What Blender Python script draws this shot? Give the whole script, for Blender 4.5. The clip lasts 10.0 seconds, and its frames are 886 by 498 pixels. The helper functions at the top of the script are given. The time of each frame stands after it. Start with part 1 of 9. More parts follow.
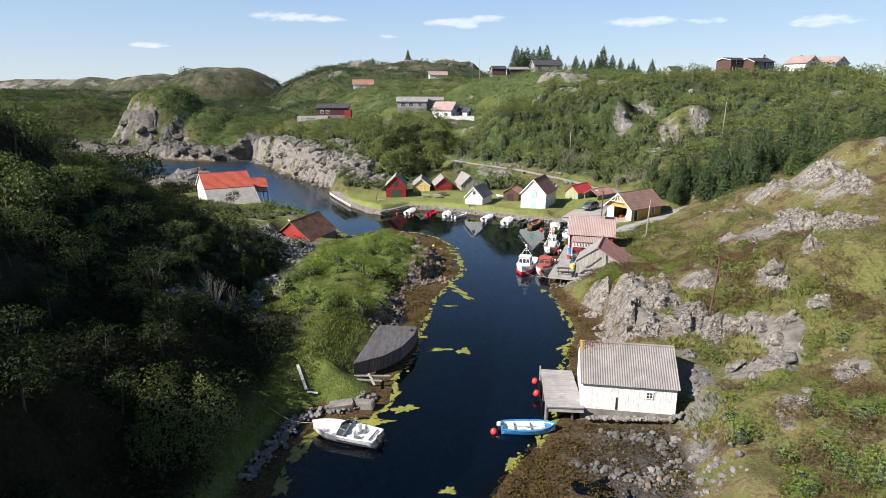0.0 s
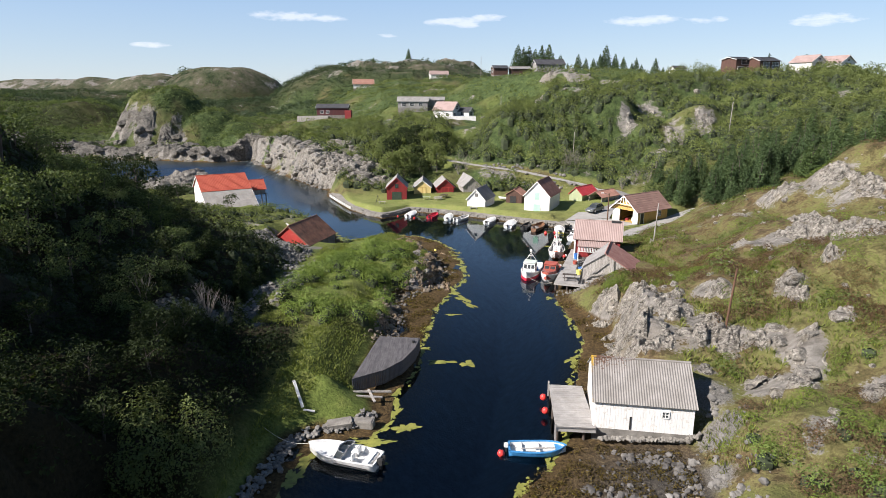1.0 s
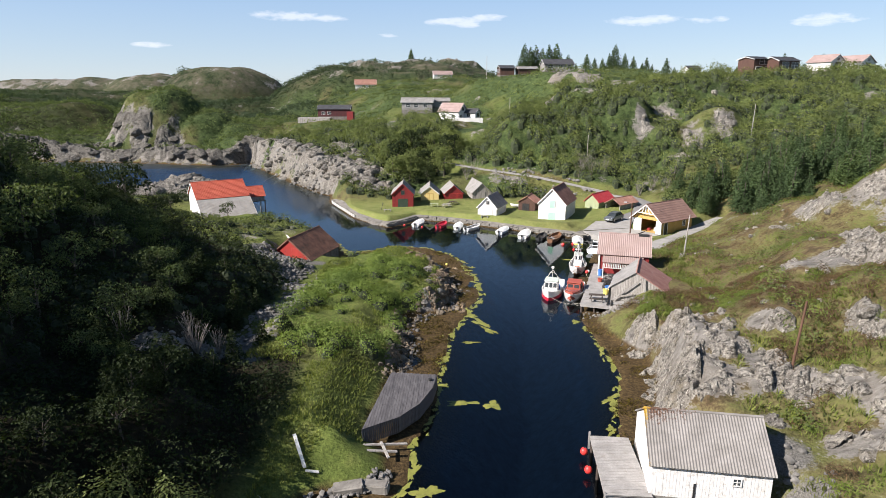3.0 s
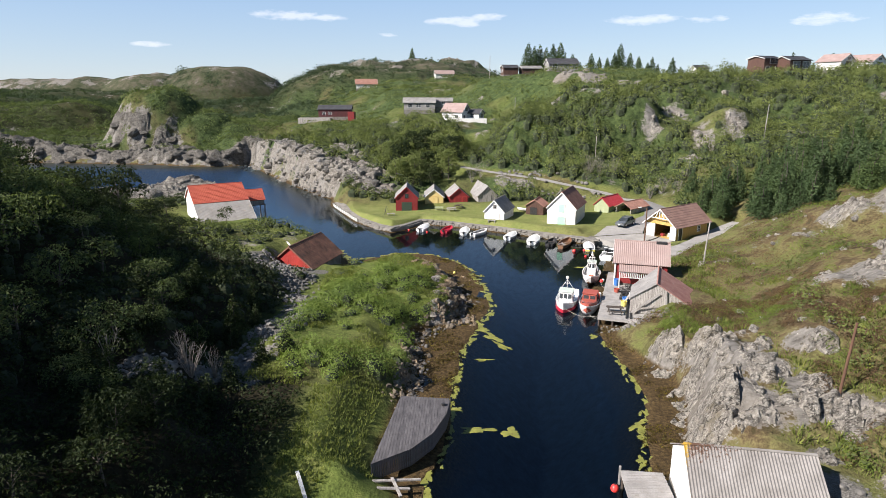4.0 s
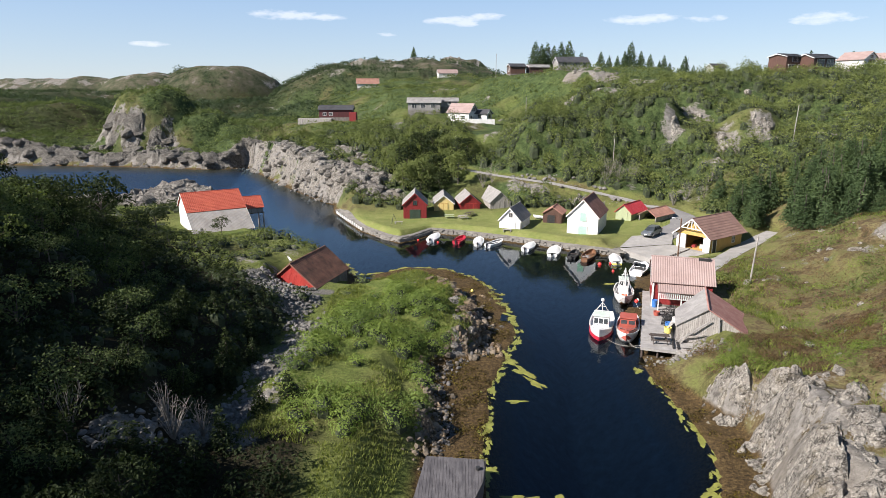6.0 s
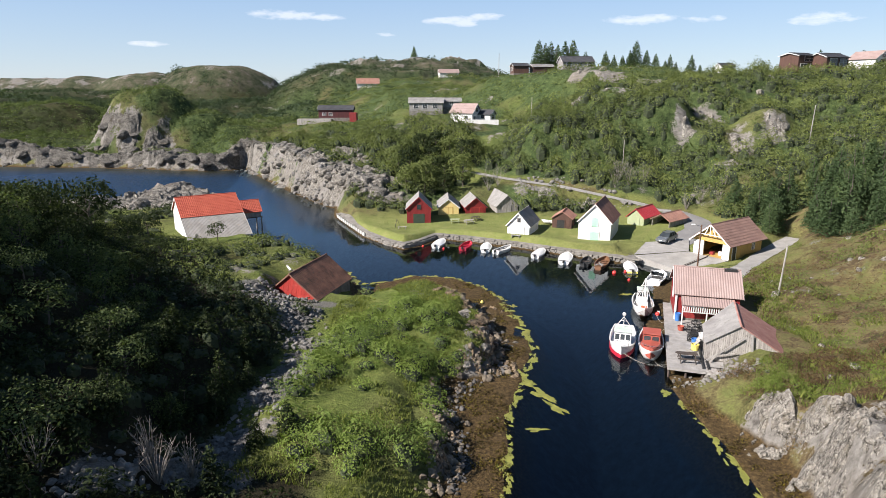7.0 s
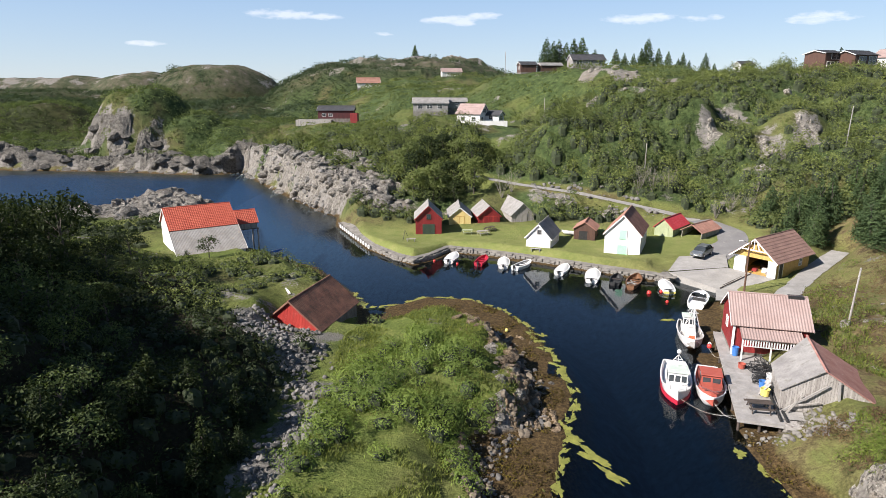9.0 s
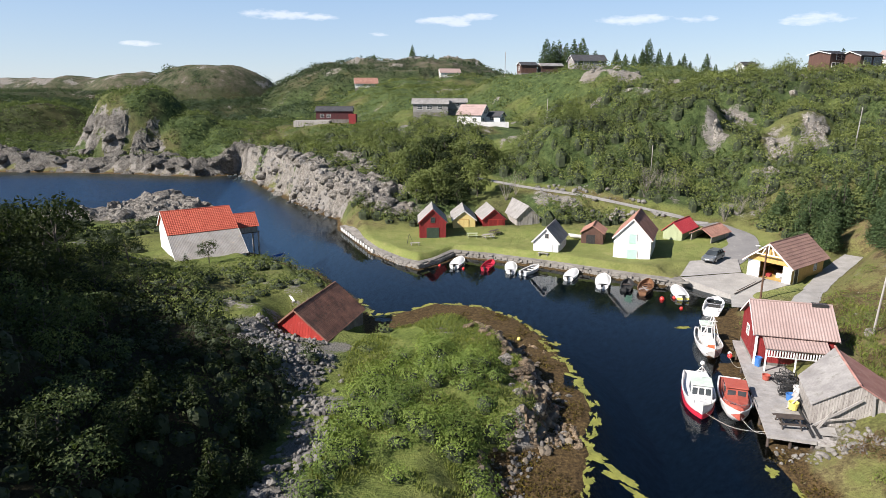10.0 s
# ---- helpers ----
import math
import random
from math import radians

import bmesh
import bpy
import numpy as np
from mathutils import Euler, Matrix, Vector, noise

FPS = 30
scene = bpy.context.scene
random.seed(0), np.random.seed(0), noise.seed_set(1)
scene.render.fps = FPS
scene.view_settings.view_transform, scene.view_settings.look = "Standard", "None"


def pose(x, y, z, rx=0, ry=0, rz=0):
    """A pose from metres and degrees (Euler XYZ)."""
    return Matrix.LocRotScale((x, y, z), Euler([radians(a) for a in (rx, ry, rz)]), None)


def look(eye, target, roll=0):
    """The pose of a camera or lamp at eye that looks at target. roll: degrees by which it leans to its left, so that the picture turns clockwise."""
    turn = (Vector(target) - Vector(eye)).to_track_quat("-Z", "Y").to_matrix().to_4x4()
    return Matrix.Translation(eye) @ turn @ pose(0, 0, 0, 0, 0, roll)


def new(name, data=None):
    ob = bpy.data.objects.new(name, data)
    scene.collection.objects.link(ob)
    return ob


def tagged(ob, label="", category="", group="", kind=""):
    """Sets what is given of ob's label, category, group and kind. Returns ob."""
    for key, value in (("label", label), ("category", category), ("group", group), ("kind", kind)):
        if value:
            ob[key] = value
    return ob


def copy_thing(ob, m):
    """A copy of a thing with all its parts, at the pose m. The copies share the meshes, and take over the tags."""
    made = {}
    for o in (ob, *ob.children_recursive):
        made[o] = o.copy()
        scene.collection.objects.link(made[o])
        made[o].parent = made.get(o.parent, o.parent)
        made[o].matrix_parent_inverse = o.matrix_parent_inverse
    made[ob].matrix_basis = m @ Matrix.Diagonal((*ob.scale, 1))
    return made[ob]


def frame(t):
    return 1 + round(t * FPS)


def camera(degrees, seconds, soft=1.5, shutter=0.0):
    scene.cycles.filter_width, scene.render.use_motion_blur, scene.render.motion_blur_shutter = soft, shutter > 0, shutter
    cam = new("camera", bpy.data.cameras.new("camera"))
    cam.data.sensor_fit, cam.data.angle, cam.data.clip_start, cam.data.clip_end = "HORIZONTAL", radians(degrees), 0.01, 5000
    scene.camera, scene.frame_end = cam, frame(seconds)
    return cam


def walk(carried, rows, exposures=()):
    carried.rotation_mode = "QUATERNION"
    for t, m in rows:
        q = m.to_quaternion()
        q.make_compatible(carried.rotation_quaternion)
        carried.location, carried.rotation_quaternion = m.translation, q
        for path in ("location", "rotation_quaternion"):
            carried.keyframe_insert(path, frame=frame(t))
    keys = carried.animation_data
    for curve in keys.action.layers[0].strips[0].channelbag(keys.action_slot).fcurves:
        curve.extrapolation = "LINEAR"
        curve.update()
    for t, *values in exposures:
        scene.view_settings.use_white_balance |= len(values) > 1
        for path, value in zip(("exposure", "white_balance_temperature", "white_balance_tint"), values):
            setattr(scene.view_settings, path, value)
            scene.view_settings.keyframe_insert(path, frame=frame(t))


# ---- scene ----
cam = camera(71.1, 10.0, soft=0.6)
PATH = [
    (0, (3.971, -13.506, 24.134), (3.905, -11.567, 23.649), 0.15),
    (0.5, (3.858, -12.3, 24.2), (3.79, -10.361, 23.714), 0.12),
    (1, (3.647, -10.874, 24.315), (3.579, -8.935, 23.828), 0.1),
    (1.5, (3.287, -9.233, 24.382), (3.219, -7.294, 23.894), 0.1),
    (2, (2.881, -7.445, 24.475), (2.812, -5.506, 23.987), 0.1),
    (2.5, (2.322, -5.582, 24.557), (2.252, -3.644, 24.07), 0.1),
    (4, (0.478, 0.263, 24.837), (0.409, 2.201, 24.348), 0.1),
    (4.5, (-0.188, 2.237, 24.885), (-0.255, 4.175, 24.395), 0.1),
    (5, (-0.841, 4.262, 24.913), (-0.908, 6.2, 24.423), 0.08),
    (5.5, (-1.444, 6.315, 24.902), (-1.511, 8.252, 24.412), 0.06),
    (7, (-3.318, 12.897, 24.84), (-3.381, 14.835, 24.35), 0.08),
    (7.5, (-3.978, 15.121, 24.857), (-4.039, 17.059, 24.367), 0.08),
    (8, (-4.578, 17.408, 24.873), (-4.638, 19.346, 24.382), 0.06),
    (8.5, (-5.164, 19.69, 24.936), (-5.223, 21.627, 24.444), 0.03),
    (9, (-5.867, 21.874, 24.981), (-5.925, 23.812, 24.489), 0.03),
    (9.5, (-6.634, 23.431, 25.018), (-6.683, 25.369, 24.527), 0.05),
    (10, (-7.453, 24.087, 24.995), (-7.496, 26.025, 24.505), 0.1),
]
walk(cam, [(t, look(eye, target, roll)) for t, eye, target, roll in PATH])

# ---- light: low western sun behind the camera's left shoulder, clear sky with a few puffs ----
SUN_EL, SUN_DIR = radians(37), Vector((-0.875, -0.485, 0)).normalized()
to_sun = Vector((SUN_DIR.x * math.cos(SUN_EL), SUN_DIR.y * math.cos(SUN_EL), math.sin(SUN_EL)))
sun = new("sun", bpy.data.lights.new("sun", "SUN"))
sun.data.energy, sun.data.angle, sun.data.color = 5.0, radians(0.53), (1.0, 0.925, 0.87)
sun.matrix_world = look(to_sun * 300, (0, 0, 0))
scene.view_settings.exposure = 1.08


def node(tree, kind, **inputs):
    n = tree.nodes.new(kind)
    for key, value in inputs.items():
        n.inputs[key.replace("_", " ")].default_value = value
    return n


world = bpy.data.worlds.new("sky")
scene.world = world
world.use_nodes = True
wt = world.node_tree
wt.nodes.clear()
sky = wt.nodes.new("ShaderNodeTexSky")
sky.sky_type, sky.sun_disc = "NISHITA", False
sky.sun_elevation, sky.sun_rotation = SUN_EL, math.atan2(SUN_DIR.x, SUN_DIR.y)
sky.air_density, sky.dust_density, sky.ozone_density = 1.0, 0.1, 3.0
# soft cumulus puffs: noise in the direction of sight, kept to a low belt
coord = wt.nodes.new("ShaderNodeTexCoord")
cloud_map = node(wt, "ShaderNodeMapping", Scale=(17.0, 17.0, 60.0), Location=(0.35, 0.0, 0.3))
cloud = node(wt, "ShaderNodeTexNoise", Scale=1.0, Detail=7.0, Roughness=0.6)
cramp = wt.nodes.new("ShaderNodeValToRGB")
cramp.color_ramp.elements[0].position, cramp.color_ramp.elements[1].position = 0.25, 1.0
cramp.color_ramp.elements[1].color = (0.42, 0.42, 0.42, 1)
cmix = wt.nodes.new("ShaderNodeMixRGB")
cmix.inputs[2].default_value = (12.4, 12.2, 12.6, 1)
haze = wt.nodes.new("ShaderNodeMixRGB")
belt = wt.nodes.new("ShaderNodeSeparateXYZ")
tint = wt.nodes.new("ShaderNodeValToRGB")
share = wt.nodes.new("ShaderNodeValToRGB")
for ramp, stops in ((tint, ((0.0, (0.60, 0.70, 0.83, 1)), (0.14, (0.40, 0.57, 0.85, 1)), (0.4, (0.2, 0.36, 0.7, 1)))), (share, ((0.0, (0.62,) * 3 + (1,)), (0.16, (0.62,) * 3 + (1,)), (0.4, (0, 0, 0, 1))))):
    ramp.color_ramp.elements.new(0.5)
    for el, (p, c) in zip(ramp.color_ramp.elements, stops):
        el.position, el.color = p, c
scale = node(wt, "ShaderNodeVectorMath")
scale.operation = "SCALE"
scale.inputs["Scale"].default_value = 11.4
for a, b in ((coord.outputs["Generated"], belt.inputs[0]), (belt.outputs["Z"], tint.inputs[0]), (belt.outputs["Z"], share.inputs[0]), (tint.outputs[0], scale.inputs[0]),
             (scale.outputs[0], haze.inputs[2]), (share.outputs[0], haze.inputs[0])):
    wt.links.new(a, b)
def sky_math(op, a, b=0.0):
    n = wt.nodes.new("ShaderNodeMath")
    n.operation = op
    for value, socket in ((a, n.inputs[0]), (b, n.inputs[1])):
        if isinstance(value, (int, float)):
            socket.default_value = value
        else:
            wt.links.new(value, socket)
    return n.outputs[0]


# a row of small fair-weather puffs low in the north, ragged by the noise: bearing, height, half width, half height
bearing = sky_math("ARCTAN2", belt.outputs["X"], belt.outputs["Y"])
puffs = 0.0
for a0, h0, wide, tall in ((-0.272, 0.110, 0.07, 0.009), (-0.21, 0.108, 0.04, 0.006), (-0.015, 0.104, 0.055, 0.010), (0.035, 0.110, 0.035, 0.008), (0.276, 0.103, 0.08, 0.010), (0.33, 0.101, 0.05, 0.007), (0.494, 0.095, 0.055, 0.010), (-0.45, 0.065, 0.04, 0.005), (0.62, 0.10, 0.05, 0.009), (-0.12, 0.085, 0.035, 0.004)):
    u = sky_math("POWER", sky_math("DIVIDE", sky_math("SUBTRACT", bearing, a0), wide), 2.0)
    v = sky_math("POWER", sky_math("DIVIDE", sky_math("SUBTRACT", belt.outputs["Z"], h0), tall), 2.0)
    puffs = sky_math("MAXIMUM", sky_math("SUBTRACT", 1.0, sky_math("ADD", u, v)), puffs)
ragged = sky_math("MULTIPLY", sky_math("SUBTRACT", cloud.outputs["Fac"], 0.53), 4.2)
wt.links.new(sky_math("MULTIPLY", sky_math("ADD", puffs, ragged), sky_math("MINIMUM", sky_math("MULTIPLY", puffs, 4.0), 1.0)), cramp.inputs[0])
bg = node(wt, "ShaderNodeBackground", Strength=0.05)
wout = wt.nodes.new("ShaderNodeOutputWorld")
for a, b in ((coord.outputs["Generated"], cloud_map.inputs[0]), (cloud_map.outputs[0], cloud.inputs["Vector"]),
             (cramp.outputs[0], cmix.inputs[0]), (sky.outputs[0], haze.inputs[1]), (haze.outputs[0], cmix.inputs[1]), (cmix.outputs[0], bg.inputs[0]), (bg.outputs[0], wout.inputs[0])):
    wt.links.new(a, b)


# ---- materials ----
def shader(name):
    m = bpy.data.materials.new(name)
    m.use_nodes = True
    t = m.node_tree
    t.nodes.clear()
    out = t.nodes.new("ShaderNodeOutputMaterial")
    bsdf = t.nodes.new("ShaderNodeBsdfPrincipled")
    t.links.new(bsdf.outputs[0], out.inputs[0])
    return m, t, bsdf, out


def noise_of(t, scale, detail=4.0, rough=0.55, vec=None, stretch=None):
    n = node(t, "ShaderNodeTexNoise", Scale=scale, Detail=detail, Roughness=rough)
    if vec is None:
        vec = t.nodes.new("ShaderNodeTexCoord").outputs["Object"]
    if stretch:
        mp = node(t, "ShaderNodeMapping", Scale=stretch)
        t.links.new(vec, mp.inputs[0])
        vec = mp.outputs[0]
    t.links.new(vec, n.inputs["Vector"])
    return n.outputs["Fac"]


def ramp_of(t, fac, *stops):
    r = t.nodes.new("ShaderNodeValToRGB")
    els = r.color_ramp.elements
    while len(els) < len(stops):
        els.new(0.5)
    for e, (p, c) in zip(els, stops):
        e.position = p
        e.color = (*c, 1) if len(c) == 3 else c
    t.links.new(fac, r.inputs[0])
    return r.outputs[0]


def mix_of(t, fac, a, b, kind="MIX"):
    m = t.nodes.new("ShaderNodeMixRGB")
    m.blend_type = kind
    for k, value in enumerate((fac, a, b)):
        socket = m.inputs[k]
        if isinstance(value, (int, float)):
            socket.default_value = (value, value, value, 1) if k else value
        elif isinstance(value, tuple):
            socket.default_value = (*value, 1)
        else:
            t.links.new(value, socket)
    return m.outputs[0]


def math_of(t, op, a, b=0.0, clamp=False):
    m = t.nodes.new("ShaderNodeMath")
    m.operation, m.use_clamp = op, clamp
    for value, socket in ((a, m.inputs[0]), (b, m.inputs[1])):
        if isinstance(value, (int, float)):
            socket.default_value = value
        else:
            t.links.new(value, socket)
    return m.outputs[0]


def bump_of(t, bsdf, height, strength=0.3, distance=0.02):
    b = node(t, "ShaderNodeBump", Strength=strength, Distance=distance)
    t.links.new(height, b.inputs["Height"])
    t.links.new(b.outputs[0], bsdf.inputs["Normal"])


def painted(name, dark, light, scale=2.0, rough=0.6, stretch=None, fine=30.0, bump=0.3, grime=None, metal=0.0, distance=0.01):
    """Two tones with broad stains and fine grain."""
    m, t, b, _ = shader(name)
    broad = noise_of(t, scale, 5, 0.6, stretch=stretch)
    grain = noise_of(t, fine, 3, 0.6, stretch=stretch)
    col = ramp_of(t, broad, (0.3, dark), (0.7, light))
    col = mix_of(t, 0.35, col, ramp_of(t, grain, (0.3, (0.55, 0.55, 0.55)), (0.7, (1.15, 1.15, 1.15))), "MULTIPLY")
    if grime:
        col = mix_of(t, ramp_of(t, noise_of(t, scale * 2.3, 6, 0.7), (0.56, (0, 0, 0)), (0.7, (1, 1, 1))), col, grime)
    t.links.new(col, b.inputs["Base Color"])
    b.inputs["Roughness"].default_value, b.inputs["Metallic"].default_value = rough, metal
    bump_of(t, b, grain, bump, distance)
    return m


def boathouse_sheet():
    """Old fibre-cement sheets: pale grey, rusty moss below the ridge, yellow lichen at the seaward end."""
    m, t, b, _ = shader("boathouse_sheet")
    pos = t.nodes.new("ShaderNodeNewGeometry").outputs["Position"]
    sep = t.nodes.new("ShaderNodeSeparateXYZ")
    t.links.new(pos, sep.inputs[0])
    broad, fine = noise_of(t, 0.8, 5, 0.6, pos), noise_of(t, 7.0, 4, 0.7, pos)
    col = ramp_of(t, broad, (0.3, (0.17, 0.158, 0.145)), (0.7, (0.26, 0.245, 0.23)))
    col = mix_of(t, 0.4, col, ramp_of(t, fine, (0.3, (0.6, 0.6, 0.6)), (0.7, (1.15, 1.15, 1.15))), "MULTIPLY")
    ridge = ramp_of(t, math_of(t, "MULTIPLY", math_of(t, "SUBTRACT", sep.outputs["Z"], 4.1), 0.9), (0.0, (0, 0, 0)), (1.0, (1, 1, 1)))
    west = ramp_of(t, math_of(t, "MULTIPLY", math_of(t, "SUBTRACT", 18.5, sep.outputs["X"]), 0.18), (0.1, (0, 0, 0)), (0.9, (1, 1, 1)))
    moss = math_of(t, "ADD", math_of(t, "MULTIPLY", math_of(t, "MULTIPLY", ridge, west), 0.34), fine)
    col = mix_of(t, ramp_of(t, moss, (0.68, (0, 0, 0)), (0.76, (1, 1, 1))), col, (0.085, 0.045, 0.028))
    end = math_of(t, "ADD", math_of(t, "MULTIPLY", math_of(t, "SUBTRACT", 13.5, sep.outputs["X"]), 0.7), math_of(t, "MULTIPLY", ridge, 0.5))
    end = math_of(t, "ADD", end, math_of(t, "MULTIPLY", fine, 0.5))
    col = mix_of(t, ramp_of(t, end, (0.62, (0, 0, 0)), (0.78, (1, 1, 1))), col, (0.40, 0.25, 0.03))
    t.links.new(col, b.inputs["Base Color"])
    b.inputs["Roughness"].default_value = 0.85
    bump_of(t, b, fine, 0.3, 0.01)
    return m


M = {}
M["white_paint"] = painted("white_paint", (0.60, 0.595, 0.58), (0.72, 0.715, 0.70), 0.9, 0.55, fine=14, grime=(0.5, 0.48, 0.43))
M["white_boards"] = painted("white_boards", (0.62, 0.615, 0.60), (0.74, 0.735, 0.72), 1.2, 0.6, stretch=(3, 3, 0.35), fine=12, grime=(0.42, 0.38, 0.33))
M["red_paint"] = painted("red_paint", (0.17, 0.014, 0.016), (0.25, 0.022, 0.022), 1.0, 0.6, stretch=(3, 3, 0.4), fine=12)
M["red_bright"] = painted("red_bright", (0.30, 0.024, 0.02), (0.42, 0.042, 0.032), 0.7, 0.6, stretch=(2, 2, 0.4), fine=12, grime=(0.5, 0.12, 0.1))
M["yellow_paint"] = painted("yellow_paint", (0.62, 0.48, 0.18), (0.70, 0.56, 0.24), 1.0, 0.6, stretch=(3, 3, 0.4), fine=12)
M["ochre_paint"] = painted("ochre_paint", (0.44, 0.275, 0.075), (0.53, 0.345, 0.11), 1.0, 0.6, stretch=(3, 3, 0.4), fine=12)
M["green_paint"] = painted("green_paint", (0.29, 0.33, 0.19), (0.36, 0.40, 0.24), 1.0, 0.6, stretch=(3, 3, 0.4), fine=12)
M["mint_paint"] = painted("mint_paint", (0.32, 0.62, 0.42), (0.40, 0.70, 0.50), 1.0, 0.55, fine=12)
M["dark_green_paint"] = painted("dark_green_paint", (0.03, 0.05, 0.035), (0.05, 0.07, 0.05), 1.0, 0.5, fine=12)
M["brown_paint"] = painted("brown_paint", (0.06, 0.03, 0.022), (0.10, 0.05, 0.035), 1.0, 0.65, stretch=(3, 3, 0.4), fine=12)
M["grey_wood"] = painted("grey_wood", (0.20, 0.18, 0.165), (0.42, 0.40, 0.37), 1.4, 0.8, stretch=(4, 4, 0.3), fine=10, bump=0.5, grime=(0.13, 0.11, 0.10))
M["deck_wood"] = painted("deck_wood", (0.22, 0.21, 0.20), (0.35, 0.335, 0.32), 1.0, 0.8, stretch=(1, 1, 1), fine=9, bump=0.4, grime=(0.22, 0.2, 0.18))
M["dark_deck"] = painted("dark_deck", (0.045, 0.042, 0.046), (0.125, 0.118, 0.122), 1.6, 0.8, stretch=(2.5, 0.5, 1), fine=9, bump=0.4, grime=(0.06, 0.055, 0.056))
M["dark_wood"] = painted("dark_wood", (0.035, 0.028, 0.022), (0.08, 0.06, 0.05), 1.4, 0.8, stretch=(3, 3, 0.5), fine=10)
M["black"] = painted("black", (0.012, 0.012, 0.013), (0.03, 0.03, 0.03), 3.0, 0.6)
M["tile_orange"] = painted("tile_orange", (0.36, 0.062, 0.035), (0.46, 0.10, 0.055), 0.7, 0.7, fine=8, bump=0.3)
M["tile_pink"] = painted("tile_pink", (0.265, 0.19, 0.172), (0.335, 0.25, 0.23), 0.6, 0.75, fine=8, bump=0.3, grime=(0.24, 0.19, 0.175))
M["tile_brown"] = painted("tile_brown", (0.16, 0.095, 0.08), (0.225, 0.14, 0.115), 0.7, 0.7, fine=8)
M["tile_old"] = painted("tile_old", (0.10, 0.052, 0.038), (0.30, 0.145, 0.095), 0.9, 0.85, fine=6, grime=(0.07, 0.06, 0.045))
M["tile_rust"] = painted("tile_rust", (0.20, 0.10, 0.075), (0.34, 0.18, 0.135), 0.9, 0.8, fine=6, grime=(0.20, 0.13, 0.10))
M["dark_red_paint"] = painted("dark_red_paint", (0.05, 0.011, 0.012), (0.085, 0.016, 0.017), 1.0, 0.65, stretch=(3, 3, 0.4), fine=12)
M["sheet_red"] = painted("sheet_red", (0.32, 0.03, 0.036), (0.42, 0.05, 0.058), 0.6, 0.45, fine=8)
M["sheet_rust"] = painted("sheet_rust", (0.27, 0.115, 0.092), (0.40, 0.215, 0.18), 0.9, 0.7, fine=5, grime=(0.4, 0.28, 0.23))
M["slate_grey"] = painted("slate_grey", (0.19, 0.18, 0.175), (0.31, 0.30, 0.285), 0.8, 0.8, fine=6, grime=(0.15, 0.145, 0.12))
M["fibre_cement"] = painted("fibre_cement", (0.20, 0.188, 0.172), (0.31, 0.295, 0.275), 0.7, 0.85, fine=6, bump=0.3, grime=(0.30, 0.25, 0.2))
M["boathouse_sheet"] = boathouse_sheet()
M["roof_dark"] = painted("roof_dark", (0.035, 0.035, 0.04), (0.07, 0.07, 0.075), 0.7, 0.7, fine=6)
M["concrete"] = painted("concrete", (0.23, 0.22, 0.205), (0.33, 0.318, 0.295), 0.5, 0.9, fine=5, grime=(0.27, 0.25, 0.22))
M["asphalt"] = painted("asphalt", (0.15, 0.145, 0.145), (0.21, 0.205, 0.2), 0.3, 0.9, fine=18, grime=(0.25, 0.24, 0.22))
M["gravel"] = painted("gravel", (0.23, 0.22, 0.205), (0.33, 0.318, 0.30), 0.8, 0.95, fine=9, bump=0.6, distance=0.03)
M["stone"] = painted("stone", (0.10, 0.092, 0.082), (0.25, 0.235, 0.21), 0.9, 0.9, fine=5, bump=0.5, distance=0.04, grime=(0.12, 0.11, 0.10))


def glass_material():
    m, t, b, _ = shader("window_glass")
    b.inputs["Base Color"].default_value = (0.03, 0.04, 0.045, 1)
    b.inputs["Roughness"].default_value = 0.06
    t.links.new(ramp_of(t, noise_of(t, 0.6), (0.3, (0.02, 0.025, 0.03)), (0.7, (0.06, 0.07, 0.075))), b.inputs["Base Color"])
    return m


M["glass"] = glass_material()


def water_material():
    m, t, b, out = shader("water")
    t.nodes.remove(b)
    clear = node(t, "ShaderNodeBsdfTransparent", Color=(0.55, 0.66, 0.70, 1))
    gloss = node(t, "ShaderNodeBsdfGlossy", Color=(0.86, 0.93, 1.0, 1), Roughness=0.02)
    fres = node(t, "ShaderNodeFresnel", IOR=1.33)
    pos = t.nodes.new("ShaderNodeNewGeometry").outputs["Position"]
    sep = t.nodes.new("ShaderNodeSeparateXYZ")
    t.links.new(pos, sep.inputs[0])
    ripple = noise_of(t, 1.4, 3, 0.55, pos, stretch=(1, 0.6, 1))
    # the open sound lies in the breeze, the inlet is calm with faint cat's paws
    open_sea = node(t, "ShaderNodeMapRange")
    for i, v in ((1, -22.0), (2, -60.0), (3, 0.05), (4, 0.75)):
        open_sea.inputs[i].default_value = v
    t.links.new(sep.outputs["X"], open_sea.inputs[0])
    bp = node(t, "ShaderNodeBump", Distance=0.05)
    t.links.new(math_of(t, "ADD", open_sea.outputs[0], math_of(t, "MULTIPLY", noise_of(t, 0.06, 3, 0.5, pos), 0.12)), bp.inputs["Strength"])
    t.links.new(ripple, bp.inputs["Height"])
    t.links.new(bp.outputs[0], gloss.inputs["Normal"])
    t.links.new(math_of(t, "ADD", math_of(t, "MULTIPLY", open_sea.outputs[0], 0.38), 0.015), gloss.inputs["Roughness"])
    mx = t.nodes.new("ShaderNodeMixShader")
    t.links.new(math_of(t, "MULTIPLY", fres.outputs[0], math_of(t, "SUBTRACT", 1.0, math_of(t, "MULTIPLY", open_sea.outputs[0], 0.85))), mx.inputs[0])
    t.links.new(clear.outputs[0], mx.inputs[1])
    t.links.new(gloss.outputs[0], mx.inputs[2])
    t.links.new(mx.outputs[0], out.inputs[0])
    return m


